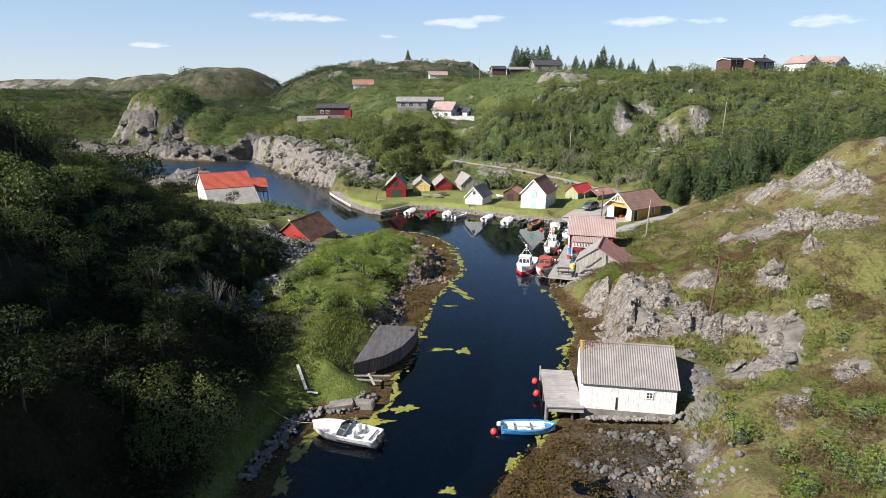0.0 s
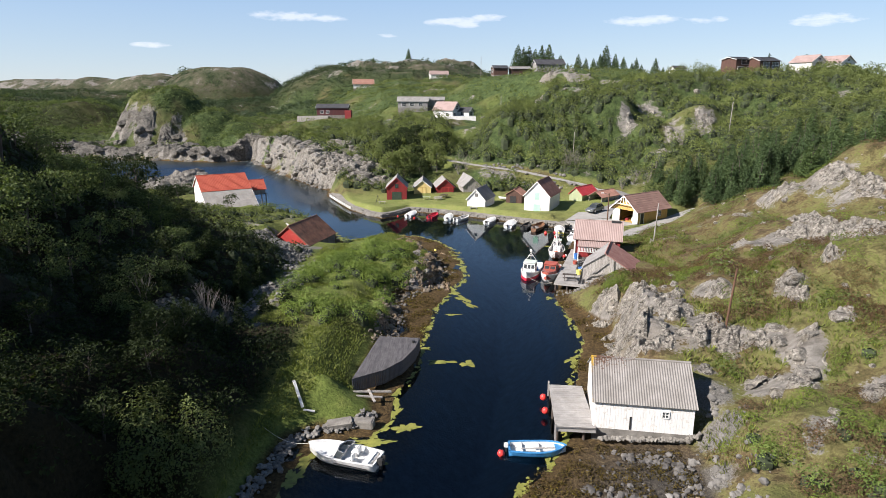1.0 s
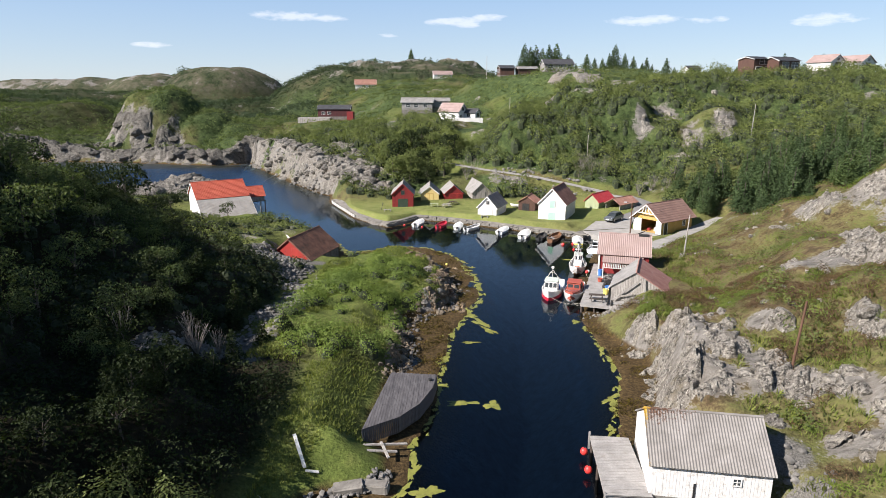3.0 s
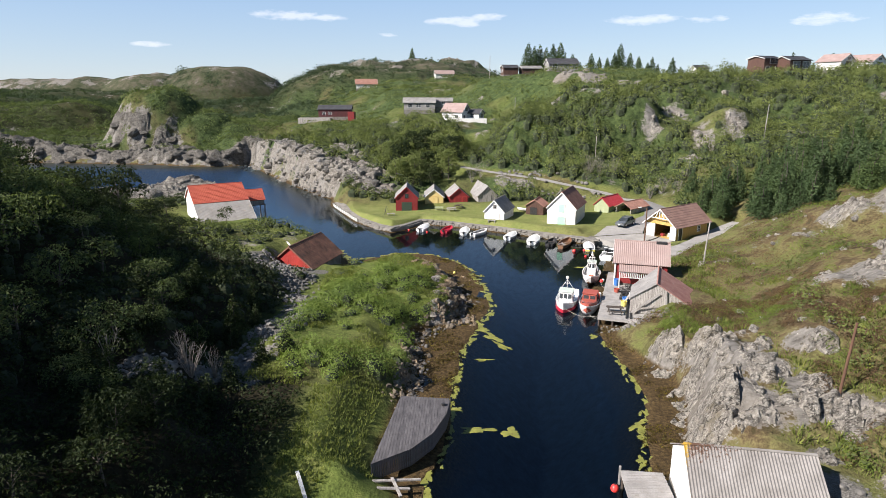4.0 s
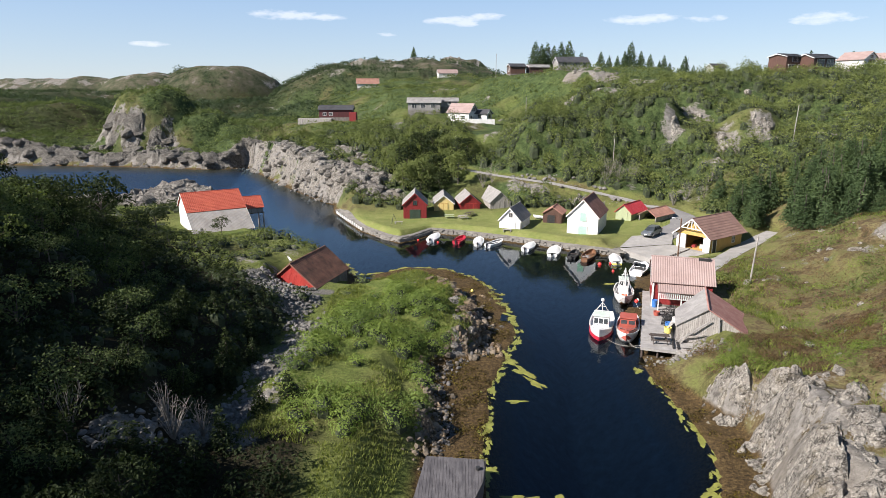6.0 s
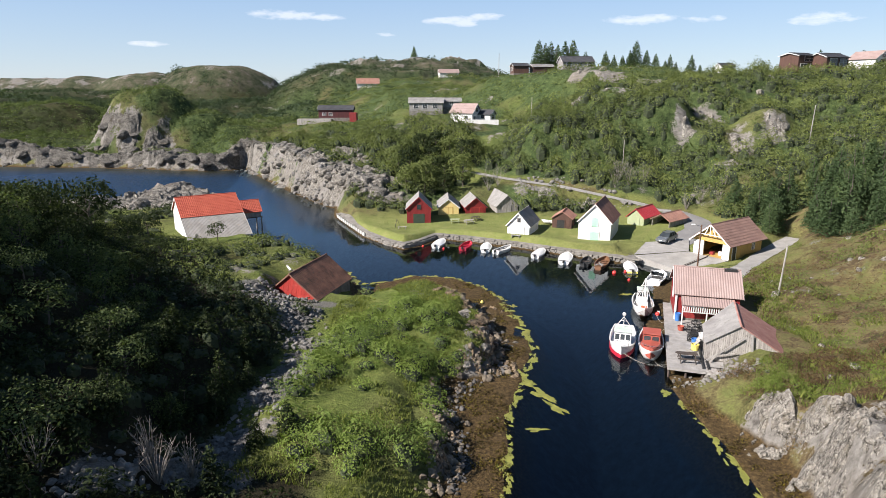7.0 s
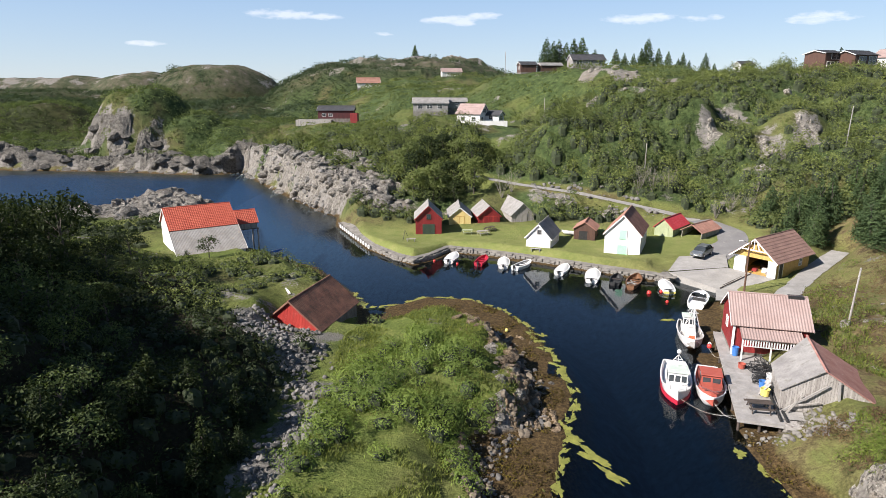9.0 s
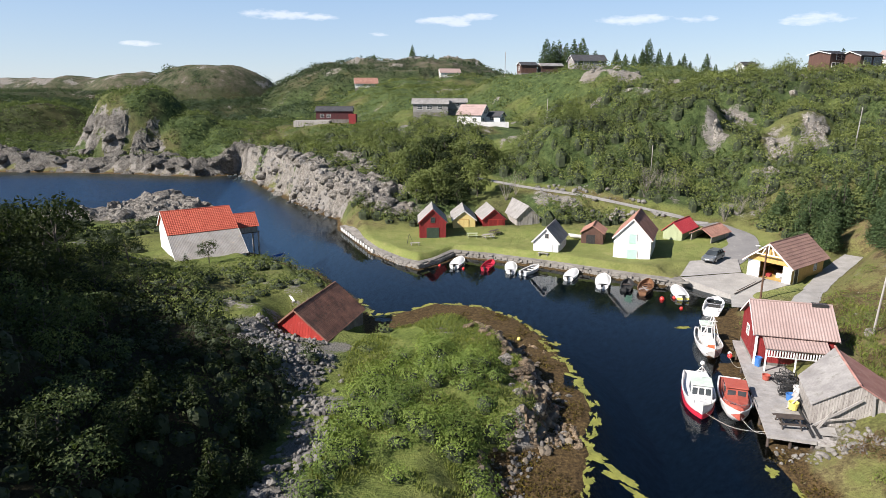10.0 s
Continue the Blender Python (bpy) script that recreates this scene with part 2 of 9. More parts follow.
M["water"] = water_material()


def ground_material():
    """Grass, heather, bare rock, weed and seabed, told apart by the ground's own masks and broken up by noise."""
    m, t, b, _ = shader("ground")
    pos = t.nodes.new("ShaderNodeNewGeometry")
    sep = t.nodes.new("ShaderNodeSeparateXYZ")
    t.links.new(pos.outputs["Position"], sep.inputs[0])
    vec = pos.outputs["Position"]

    def mask(name):
        a = t.nodes.new("ShaderNodeAttribute")
        a.attribute_name = name
        return a.outputs["Fac"]

    big, mid, fine = noise_of(t, 0.09, 4, 0.6, vec), noise_of(t, 0.5, 5, 0.65, vec), noise_of(t, 4.0, 4, 0.7, vec)
    grit = noise_of(t, 11.0, 3, 0.7, vec)
    grass = ramp_of(t, mid, (0.25, (0.07, 0.095, 0.024)), (0.5, (0.115, 0.148, 0.038)), (0.75, (0.18, 0.188, 0.064)))
    heath = ramp_of(t, mid, (0.28, (0.05, 0.047, 0.021)), (0.42, (0.10, 0.07, 0.042)), (0.5, (0.155, 0.13, 0.066)), (0.58, (0.13, 0.124, 0.05)), (0.75, (0.08, 0.10, 0.036)))
    lush = mask("lush")
    veg = mix_of(t, lush, heath, grass)
    veg = mix_of(t, 0.8, veg, ramp_of(t, fine, (0.25, (0.45, 0.45, 0.4)), (0.75, (1.3, 1.3, 1.2))), "MULTIPLY")
    lawn = ramp_of(t, mid, (0.25, (0.13, 0.165, 0.045)), (0.55, (0.18, 0.20, 0.065)), (0.8, (0.25, 0.235, 0.10)))
    lawn = mix_of(t, 0.35, lawn, ramp_of(t, fine, (0.25, (0.6, 0.6, 0.55)), (0.75, (1.2, 1.2, 1.15))), "MULTIPLY")
    shrub = ramp_of(t, noise_of(t, 0.75, 5, 0.7, vec), (0.3, (0.016, 0.027, 0.010)), (0.5, (0.055, 0.080, 0.029)), (0.72, (0.105, 0.132, 0.05)))
    shrub = mix_of(t, 0.8, shrub, ramp_of(t, fine, (0.3, (0.4, 0.42, 0.4)), (0.7, (1.3, 1.3, 1.2))), "MULTIPLY")
    veg = mix_of(t, mask("scrub"), veg, shrub)
    # woodland floor: shade under the trees is put into this near-black colour
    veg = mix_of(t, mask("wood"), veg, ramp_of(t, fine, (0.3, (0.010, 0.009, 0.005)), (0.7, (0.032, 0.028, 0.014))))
    moor = ramp_of(t, noise_of(t, 0.11, 7, 0.78, vec), (0.36, (0.018, 0.028, 0.013)), (0.46, (0.046, 0.055, 0.028)), (0.54, (0.075, 0.07, 0.045)), (0.62, (0.095, 0.086, 0.066)), (0.70, (0.22, 0.21, 0.2)))
    veg = mix_of(t, mask("moor"), veg, moor)
    veg = mix_of(t, mask("lawn"), veg, lawn)
    loose = math_of(t, "ADD", mask("scree"), math_of(t, "MULTIPLY", math_of(t, "SUBTRACT", fine, 0.5), 1.0))
    veg = mix_of(t, ramp_of(t, loose, (0.42, (0, 0, 0)), (0.62, (1, 1, 1))), veg, ramp_of(t, grit, (0.3, (0.07, 0.066, 0.058)), (0.7, (0.22, 0.21, 0.192))))
    # rock: pale grey slabs, with cracks along the strata and lichen
    strata = noise_of(t, 1.0, 6, 0.7, vec, stretch=(0.55, 1.9, 1.2))
    rock = ramp_of(t, strata, (0.30, (0.07, 0.063, 0.056)), (0.44, (0.15, 0.14, 0.125)), (0.7, (0.26, 0.245, 0.225)))
    rock = mix_of(t, ramp_of(t, grit, (0.62, (0, 0, 0)), (0.74, (0.7, 0.7, 0.7))), rock, (0.34, 0.33, 0.31))
    rock = mix_of(t, ramp_of(t, big, (0.5, (0, 0, 0)), (0.75, (0.6, 0.6, 0.6))), rock, (0.17, 0.14, 0.105))
    edge = math_of(t, "ADD", mask("rock"), math_of(t, "MULTIPLY", math_of(t, "SUBTRACT", mid, 0.5), 1.1))
    edge = math_of(t, "ADD", edge, math_of(t, "MULTIPLY", math_of(t, "SUBTRACT", fine, 0.5), 0.5))
    rmask = ramp_of(t, edge, (0.47, (0, 0, 0)), (0.55, (1, 1, 1)))
    col = mix_of(t, rmask, veg, rock)
    # shore: dark tide band, then bladder wrack, then mud and deep bottom
    tide = math_of(t, "ADD", sep.outputs["Z"], math_of(t, "MULTIPLY", math_of(t, "SUBTRACT", mid, 0.5), 0.5))
    wrack = ramp_of(t, fine, (0.3, (0.02, 0.014, 0.008)), (0.52, (0.075, 0.05, 0.022)), (0.75, (0.15, 0.105, 0.045)))
    wrack = mix_of(t, mask("mud"), wrack, ramp_of(t, fine, (0.3, (0.022, 0.02, 0.018)), (0.55, (0.07, 0.062, 0.052)), (0.75, (0.13, 0.118, 0.10))))
    col = mix_of(t, math_of(t, "MULTIPLY", ramp_of(t, tide, (0.28, (1, 1, 1)), (0.62, (0, 0, 0))), 1.0), col, wrack)
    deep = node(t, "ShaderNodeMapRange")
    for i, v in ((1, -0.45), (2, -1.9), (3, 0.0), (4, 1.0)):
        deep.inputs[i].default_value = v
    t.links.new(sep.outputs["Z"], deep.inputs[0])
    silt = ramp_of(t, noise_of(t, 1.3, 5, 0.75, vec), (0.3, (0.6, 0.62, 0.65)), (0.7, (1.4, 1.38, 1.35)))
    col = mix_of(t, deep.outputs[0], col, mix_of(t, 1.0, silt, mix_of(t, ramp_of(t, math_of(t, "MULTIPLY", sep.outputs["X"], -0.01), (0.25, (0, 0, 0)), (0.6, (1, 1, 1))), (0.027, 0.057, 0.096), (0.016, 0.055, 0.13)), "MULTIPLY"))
    t.links.new(col, b.inputs["Base Color"])
    b.inputs["Roughness"].default_value = 0.95
    b.inputs["Specular IOR Level"].default_value = 0.15
    h = math_of(t, "ADD", math_of(t, "MULTIPLY", strata, 1.2), fine)
    bump_of(t, b, math_of(t, "ADD", h, math_of(t, "MULTIPLY", grit, 0.4)), 0.75, 0.25)
    return m


M["ground"] = ground_material()


# ---- the lie of the land ----
def hash2(ix, iy, seed):
    n = (ix * 374761393 + iy * 668265263 + seed * 974634777) & 0xFFFFFFFF
    n = ((n ^ (n >> 13)) * 1274126177) & 0xFFFFFFFF
    return ((n ^ (n >> 16)) & 0xFFFF) / 65535.0


def vnoise(x, y, seed=0):
    ix, iy = np.floor(x).astype(np.int64), np.floor(y).astype(np.int64)
    fx, fy = x - ix, y - iy
    fx, fy = fx * fx * (3 - 2 * fx), fy * fy * (3 - 2 * fy)
    a, b = hash2(ix, iy, seed), hash2(ix + 1, iy, seed)
    c, d = hash2(ix, iy + 1, seed), hash2(ix + 1, iy + 1, seed)
    return (a + (b - a) * fx) * (1 - fy) + (c + (d - c) * fx) * fy


def fbm(x, y, octaves=4, seed=0, gain=0.5):
    total, amp, norm = 0.0, 1.0, 0.0
    for k in range(octaves):
        total = total + amp * vnoise(x * 2 ** k + 17.3 * k, y * 2 ** k - 9.1 * k, seed + k)
        norm, amp = norm + amp, amp * gain
    return total / norm


def smooth(a, b, x):
    s = np.clip((x - a) / (b - a), 0, 1)
    return s * s * (3 - 2 * s)


def outline(points):
    return np.array(points, float)


# the edge of the land round the inlet, west bank northwards, then round the sound and back along the east bank
LAND_EDGE = outline((
    (-10, -60), (-9.5, 20), (-9, 26.5), (-8.4, 28.7), (-6.8, 30), (-4.2, 30.6), (-3, 32.5), (-3.5, 34.5), (-5, 38), (-4.6, 46), (-4.0, 52.7), (-4.7, 58.6), (-5, 62.5),
    (-1.2, 64), (0, 67.5), (-0.4, 76), (-2.2, 81.5), (-5.3, 87), (-9.5, 88.5), (-13.5, 85.5), (-16.5, 84.3), (-17.5, 90), (-26, 105),
    (-32.5, 109), (-38, 115), (-43.2, 119.8), (-48, 126), (-55, 133), (-63, 157), (-72, 166), (-81, 160), (-79, 147), (-100, 138), (-330, 130), (-330, 226),
    (-230, 224), (-190, 223), (-165, 222), (-147, 220), (-135, 219.5), (-128, 219), (-120, 219), (-106, 216), (-96, 213), (-87, 211.5), (-80, 214), (-77, 221), (-67, 203), (-48, 172)))
LAND_EDGE = np.vstack((LAND_EDGE, outline((
    (-36, 154), (-31, 146.5), (-29, 137), (-20.5, 119.5), (-16, 113.5), (-13, 111), (-10.3, 114), (-7.8, 118.5), (-2.4, 116.6), (4.9, 113), (12.1, 108.8), (18.8, 104.8),
    (22.4, 103), (23.5, 104.2), (27.8, 98.4), (27, 95.5), (24.5, 93), (22.8, 86), (20.5, 79), (19.8, 70), (18, 65.2), (16.6, 63), (15.9, 60.5), (17.4, 56), (19.2, 52.5),
    (18.8, 47), (17.5, 43.6), (16.4, 40), (16.4, 36), (14.2, 33), (13.6, 29.2), (19.2, 28.4), (18.8, 24), (17, 18), (16, -60)))))
# the edge of the deep water inside it
DEEP_EDGE = outline((
    (-7, -60), (-7.7, 20), (-7.6, 25), (-6.8, 27.2), (-5.2, 28.9), (-3.0, 29.4), (-1.7, 32), (-1.7, 36.6), (-0.6, 40.5), (-0.2, 48), (0.3, 57), (2.4, 65), (3.8, 71), (3.0, 79),
    (1.7, 86), (-0.9, 91), (-4.6, 94.8), (-10, 95.6), (-13.5, 92.5), (-17, 91), (-19.5, 97), (-27, 109), (-34, 114.5), (-43, 122.5), (-52, 133.5), (-61, 159), (-73, 169), (-84, 160), (-82, 146),
    (-100, 141), (-330, 133), (-330, 224), (-230, 222), (-190, 221), (-165, 220), (-147, 218), (-135, 217.5), (-127, 217), (-107, 214), (-96, 211), (-86, 209.5), (-79, 212), (-76, 218), (-68, 201.5), (-49, 171)))
DEEP_EDGE = np.vstack((DEEP_EDGE, outline((
    (-36.5, 152), (-31.5, 146), (-29.8, 137), (-21.2, 119), (-13, 109.9), (-9.6, 113.4), (-7.3, 117.3), (-2.8, 115.4), (4.5, 111.8), (11.6, 107.7), (18.2, 103.6), (22.2, 101.5),
    (25, 97), (22, 92), (20, 86), (17, 78), (16, 68), (14.9, 62), (14.9, 59.5), (15.7, 53.2), (15.9, 48.3), (14.2, 42.8), (12.8, 36), (12, 30.5), (9.4, 26.2),
    (7.1, 22.7), (5.5, 19), (4, -60)))))


def edge_distance(X, Y, ring):
    """Signed: above zero inside the ring."""
    best = np.full(X.shape, 1e12)
    inside = np.zeros(X.shape, bool)
    for (ax, ay), (bx, by) in zip(ring, np.roll(ring, -1, 0)):
        dx, dy = bx - ax, by - ay
        s = np.clip(((X - ax) * dx + (Y - ay) * dy) / (dx * dx + dy * dy), 0, 1)
        best = np.minimum(best, (X - ax - s * dx) ** 2 + (Y - ay - s * dy) ** 2)
        if dy:
            inside ^= ((ay > Y) != (by > Y)) & (X < dx * (Y - ay) / dy + ax)
    return np.where(inside, 1, -1) * np.sqrt(best)


# knolls and hollows: x, y, height
# western heights out of view are set by the shade they throw eastward
WEST = ((-13, 30, 2), (-12, 40, 2.4), (-10.5, 47, 2.6), (-13, 54, 3.0), (-9, 62, 3), (-6, 74, 2.6), (-3, 80, 2.0), (-13, 79, 2.0), (-17.5, 60, 1.8),
        (-17, 68, 1.8), (-18.5, 47, 2.0), (-16, 38, 2.5), (-22.5, 80, 1.9), (-15, 22, 3.6), (-23, 24, 8), (-24, 37, 7), (-28, 46, 9), (-26, 58, 6.5),
        (-28, 70, 5), (-28, 79, 4.6), (-37, 52, 13), (-38, 78, 6.5), (-30, 90, 3.6), (-31, 100, 3.6), (-42, 106, 2.8), (-50, 112, 2.5), (-55, 66, 14), (-54, 90, 8),
        (-60, 40, 25), (-45, 20, 28), (-40, 34, 13), (-44, 30, 14), (-47, 43, 23), (-50, 47, 25), (-54, 52, 24), (-65, 56, 19), (-80, 95, 6), (-90, 122, 2.5), (-66, 118, 2.5), (-110, 60, 16), (-32, 5, 24.5), (-20, 8, 10.8), (-20, 30, 6.5), (-33, 28, 14.5), (-22, 12, 10.8), (-40, -30, 30), (-38, -8, 28))
EAST = ((23, 39, 4.4), (29, 36, 5), (33.6, 37, 8.2), (36, 46, 10.8), (39, 45, 12.5), (30, 48, 7.2), (35.7, 55, 8.4), (36, 77, 3.2), (46, 79, 6.8),
        (52.5, 80, 10.5), (52, 100, 5.5), (35, 90, 2.4), (25.5, 30, 2), (28, 27, 4), (23.6, 33, 3.0), (23.4, 48, 4.8), (21.5, 55, 2.4), (46, 30, 12),
        (60, 50, 18), (75, 80, 22), (63, 81, 18), (57, 80, 14), (54, 90, 9.5), (62, 98, 10.5), (85, 95, 21), (26, 67, 2.6), (25, 59, 3.6), (29, 84, 2.0), (23, 20, 2), (35, 18, 6), (95, 60, 26), (42, 62, 9.5), (28, 75, 2.4))
MEADOW = ((-20, 127, 1.3), (-11, 121, 1.3), (-3, 125, 1.4), (5, 123, 1.3), (17, 117, 1.3), (26, 111, 1.4), (25, 122, 1.6), (33, 103, 1.4), (41, 106, 1.6),
          (46, 118, 2.2), (40, 130, 2.4), (5, 135, 1.8), (-8, 133, 1.6), (19, 129, 2.2), (27, 97, 1.4), (30, 92, 1.7), (36, 97, 1.8), (14, 124, 1.5), (36, 117, 1.8))
RIDGE = ((14, 148, 6.5), (3, 148, 6), (40, 142, 5), (40, 149, 9), (52, 155, 16.5), (42, 161, 24), (54, 143, 11), (69, 151, 15), (66, 157, 21.5),
         (33, 173, 25.5), (18, 187, 21.5), (8, 187, 13.5), (4, 193, 13.5), (10, 195, 14), (18, 164, 19), (20, 257, 31), (38, 238, 32.5), (96, 198, 31), (70, 180, 29), (-6, 207, 15.5), (4, 205, 15.5), (-14, 222, 18), (0, 166, 9),
         (-11, 150, 5), (-12, 170, 8.5), (-22, 186, 11), (-52, 258, 14.2), (-40, 240, 13.5), (-28, 166, 7), (-34, 186, 9.5), (-25.5, 147, 6), (-47, 195, 9))
BEYOND = ((-62, 226, 8), (-28, 222, 14.5), (-20, 240, 19), (-70, 280, 12), (100, 150, 22), (85, 130, 15), (72, 115, 11), (115, 110, 22), (130, 160, 26.5), (60, 125, 6.5), (82, 166, 25.5), (150, 190, 28), (175, 240, 31), (120, 230, 29.5), (75, 215, 30.5), (60, 250, 33), (98, 211, 29.5), (104, 177, 28), (58, 178, 28), (-20, 300, 27),
          (90, 420, 32), (220, 520, 36), (-55, 350, 23), (-75, 330, 18), (-105, 330, 12), (150, 280, 31), (330, 320, 33), (-140, 233, 4), (-103, 230, 4.5), (-96, 219, 4), (-90, 217, 3.5), (-125, 226, 3), (-90, 250, 13), (-82, 232, 9), (-150, 246, 7), (-165, 252, 8), (-175, 275, 20), (-140, 300, 12), (-115, 285, 10), (-150, 400, 17), (-230, 300, 21),
          (-300, 330, 24), (-320, 480, 24), (-100, 400, 22), (0, 380, 33), (-30, 340, 30), (-700, 700, 30), (-420, 560, 24), (-250, 580, 26), (300, 100, 30), (-400, 40, 20), (0, 1500, 20), (-1500, 900, 20), (1500, 800, 30))
BEYOND += ((-70, 158, 1.8), (-76, 150, 1.6), (-66, 146, 1.5), (-72, 142, 1.5), (-52, 342, 28), (-11, 352, 31.5), (20, 258, 32.5), (38, 238, 33.5), (128, 216, 32), (90, 190, 30))
# hills that stand by themselves: x, y, height, half length, half width
HILLS = ((-198, 520, 44, 60, 55), (-430, 650, 37.5, 150, 60), (-322, 650, 41.5, 60, 60), (-47, 450, 45.5, 98, 60), (-8, 620, 55.5, 42, 50), (-60, 400, 38, 70, 55),
         (-122, 252, 25.5, 20, 19), (-106, 250, 17, 18, 16))
KNOLLS = np.array(WEST + EAST + MEADOW + RIDGE + BEYOND, float)
# bare rock: x, y, reach, share
CRAGS = ((18.5, 54, 2.6, 0.9), (20.2, 47.5, 3.4, 1.0), (19.8, 39.5, 3.0, 1.0), (17.6, 40, 2.6, 1.0), (18.6, 43.6, 2.8, 0.95), (22.4, 43.6, 2.6, 0.95), (23.4, 47, 2.0, 0.75), (21.5, 51.6, 2.2, 0.9), (24.6, 41, 2.0, 0.85), (23.2, 38.5, 1.7, 0.8), (25.8, 38.2, 2.0, 1.0), (28.6, 36.6, 1.9, 0.95), (29.6, 34.4, 1.9, 1.0), (27.6, 31.2, 1.8, 0.95), (29.2, 32.6, 1.6, 0.9),
         (32.3, 42.5, 1.6, 0.85), (32.4, 40.6, 1.2, 0.8), (35.1, 57, 2.6, 0.85), (38.7, 57.4, 3.4, 0.95), (42, 56.4, 3.4, 0.9), (45.2, 63, 4, 0.85), (48.5, 58.5, 4, 0.85), (50.7, 82, 4.5, 0.8), (54.8, 79, 5, 0.8), (57, 73, 4, 0.75), (26.7, 45.9, 1.9, 0.85),
         (32, 28.7, 1.8, 0.7), (36, 42.6, 1.4, 0.7), (24, 50.5, 1.8, 0.6), (22.6, 34.6, 1.4, 0.6), (39.5, 49, 1.8, 0.6), (33.5, 36, 1.4, 0.6), (42, 67, 3, 0.6),
         (-50, 180, 7, 0.8), (-34, 160, 5.5, 0.8), (-42, 171, 6, 0.8), (-59, 197, 7, 0.8), (-27, 152, 4.5, 0.75), (-68, 208, 6, 0.85), (-25, 158, 4, 0.8), (-30, 170, 4.5, 0.8), (-34, 163, 4, 0.8), (-36, 178, 4, 0.75), (-29, 157, 3.5, 0.8), (-25, 146, 6, 0.95), (-20, 150, 5, 0.75), (-17, 139, 3.5, 0.75), (-28, 146, 4.5, 0.85), (-21, 140, 4, 0.8), (9, 141.5, 2.5, 0.65), (22, 134.5, 2.2, 0.6), (-131, 237, 5, 1.0), (-123, 234.5, 5, 1.0), (-136, 242, 4, 0.9), (-114, 232, 4, 0.8), (-112, 222, 5, 0.9), (-104, 220, 5, 0.95), (-96, 217, 5, 0.95), (-88, 215, 4, 0.95), (-79, 220, 4, 0.9), (-121, 223, 4, 0.85), (-132, 223, 4, 0.9), (-145, 223, 5, 0.85), (-160, 225, 5, 0.9), (-175, 226, 6, 0.9), (-192, 227, 6, 0.9), (-212, 228, 7, 0.9), (-240, 229, 9, 0.9), (-270, 230, 10, 0.9),
         (-70, 158, 12, 1.0), (-73, 146, 9, 1.0), (-82, 140, 8, 0.9), (-61, 143, 6, 0.9), (-60, 155, 7, 0.9), (42, 222, 3, 0.9), (47, 222, 3, 0.9), (53, 218, 3, 0.9), (57, 215.5, 2.5, 0.8), (33, 224, 3, 0.8), (44, 166, 3.4, 0.85), (52, 163.5, 3.4, 0.8), (26, 177, 3.8, 0.8), (46, 155.5, 3.0, 0.85), (56, 149, 3.6, 0.9), (63, 148.5, 3.6, 0.9), (51, 141.5, 3.2, 0.8), (57, 154, 2.6, 0.7), (33.2, 138.5, 2.0, 0.6), (14.7, 140.2, 2.2, 0.6), (-17, 62, 3, 0.6), (-17, 50, 3, 0.6),
         (-1, 82, 4, 0.45), (0, 66, 3, 0.6), (-4.2, 50, 1.5, 0.7), (-4.4, 55, 1.4, 0.7), (-5, 60, 1.4, 0.65), (-2.4, 64, 1.8, 0.7), (-0.8, 69, 1.5, 0.7), (-0.9, 75, 1.5, 0.65), (-198, 515, 32, 0.44), (-47, 452, 45, 0.4), (-330, 650, 60, 0.44), (-430, 650, 90, 0.44), (-8, 620, 36, 0.5))
# loose pale gravel: x, y, reach
SCREE = ((21.8, 31.5, 2.0), (21.4, 28.0, 1.7), (19.6, 24.5, 1.6), (-17.6, 54, 2.0), (-17.2, 60, 2.0), (-17, 66, 2.0), (-18.2, 48, 2.2), (-19.6, 43.5, 2.0), (-21.5, 39.5, 1.8), (-20.5, 71, 2.2), (-24, 74.5, 2.8), (-22, 76, 2.4), (-20, 73.5, 2.6), (-26.5, 77, 2.2), (-18.5, 77, 2.0), (-16.8, 44, 1.8), (18.5, 65.5, 2.5))
# level strips: the lane up the hill, the lane from the yard, the yard
LANE = outline(((36.5, 131.5, 2.8), (27, 137, 4.4), (17, 143, 5.8), (6, 148.5, 6.6), (-4, 155, 7.6)))
YARD = outline(((24, 106, 1.1), (30.5, 107, 1.5)))
SLIP = outline(((24.5, 100.2, -0.45), (27, 101.3, -0.1), (33.2, 102.9, 1.35)))
TRACK = outline(((29.5, 88, 2.0), (33, 93, 1.9), (36.5, 97.5, 1.7), (42, 104, 1.7), (50, 112, 2.2)))
DRIVE = outline(((27.5, 104, 1.0), (31, 111, 1.5), (37, 118, 1.9), (39.5, 125, 2.3), (36.5, 131.5, 2.8)))


def along(X, Y, line):
    """Distance from a line in plan, and its height at the nearest place."""
    best, level = np.full(X.shape, 1e12), np.zeros(X.shape)
    for (ax, ay, az), (bx, by, bz) in zip(line, line[1:]):
        dx, dy = bx - ax, by - ay
        s = np.clip(((X - ax) * dx + (Y - ay) * dy) / (dx * dx + dy * dy), 0, 1)
        d = (X - ax - s * dx) ** 2 + (Y - ay - s * dy) ** 2
        level = np.where(d < best, az + s * (bz - az), level)
        best = np.minimum(best, d)
    return np.sqrt(best), level


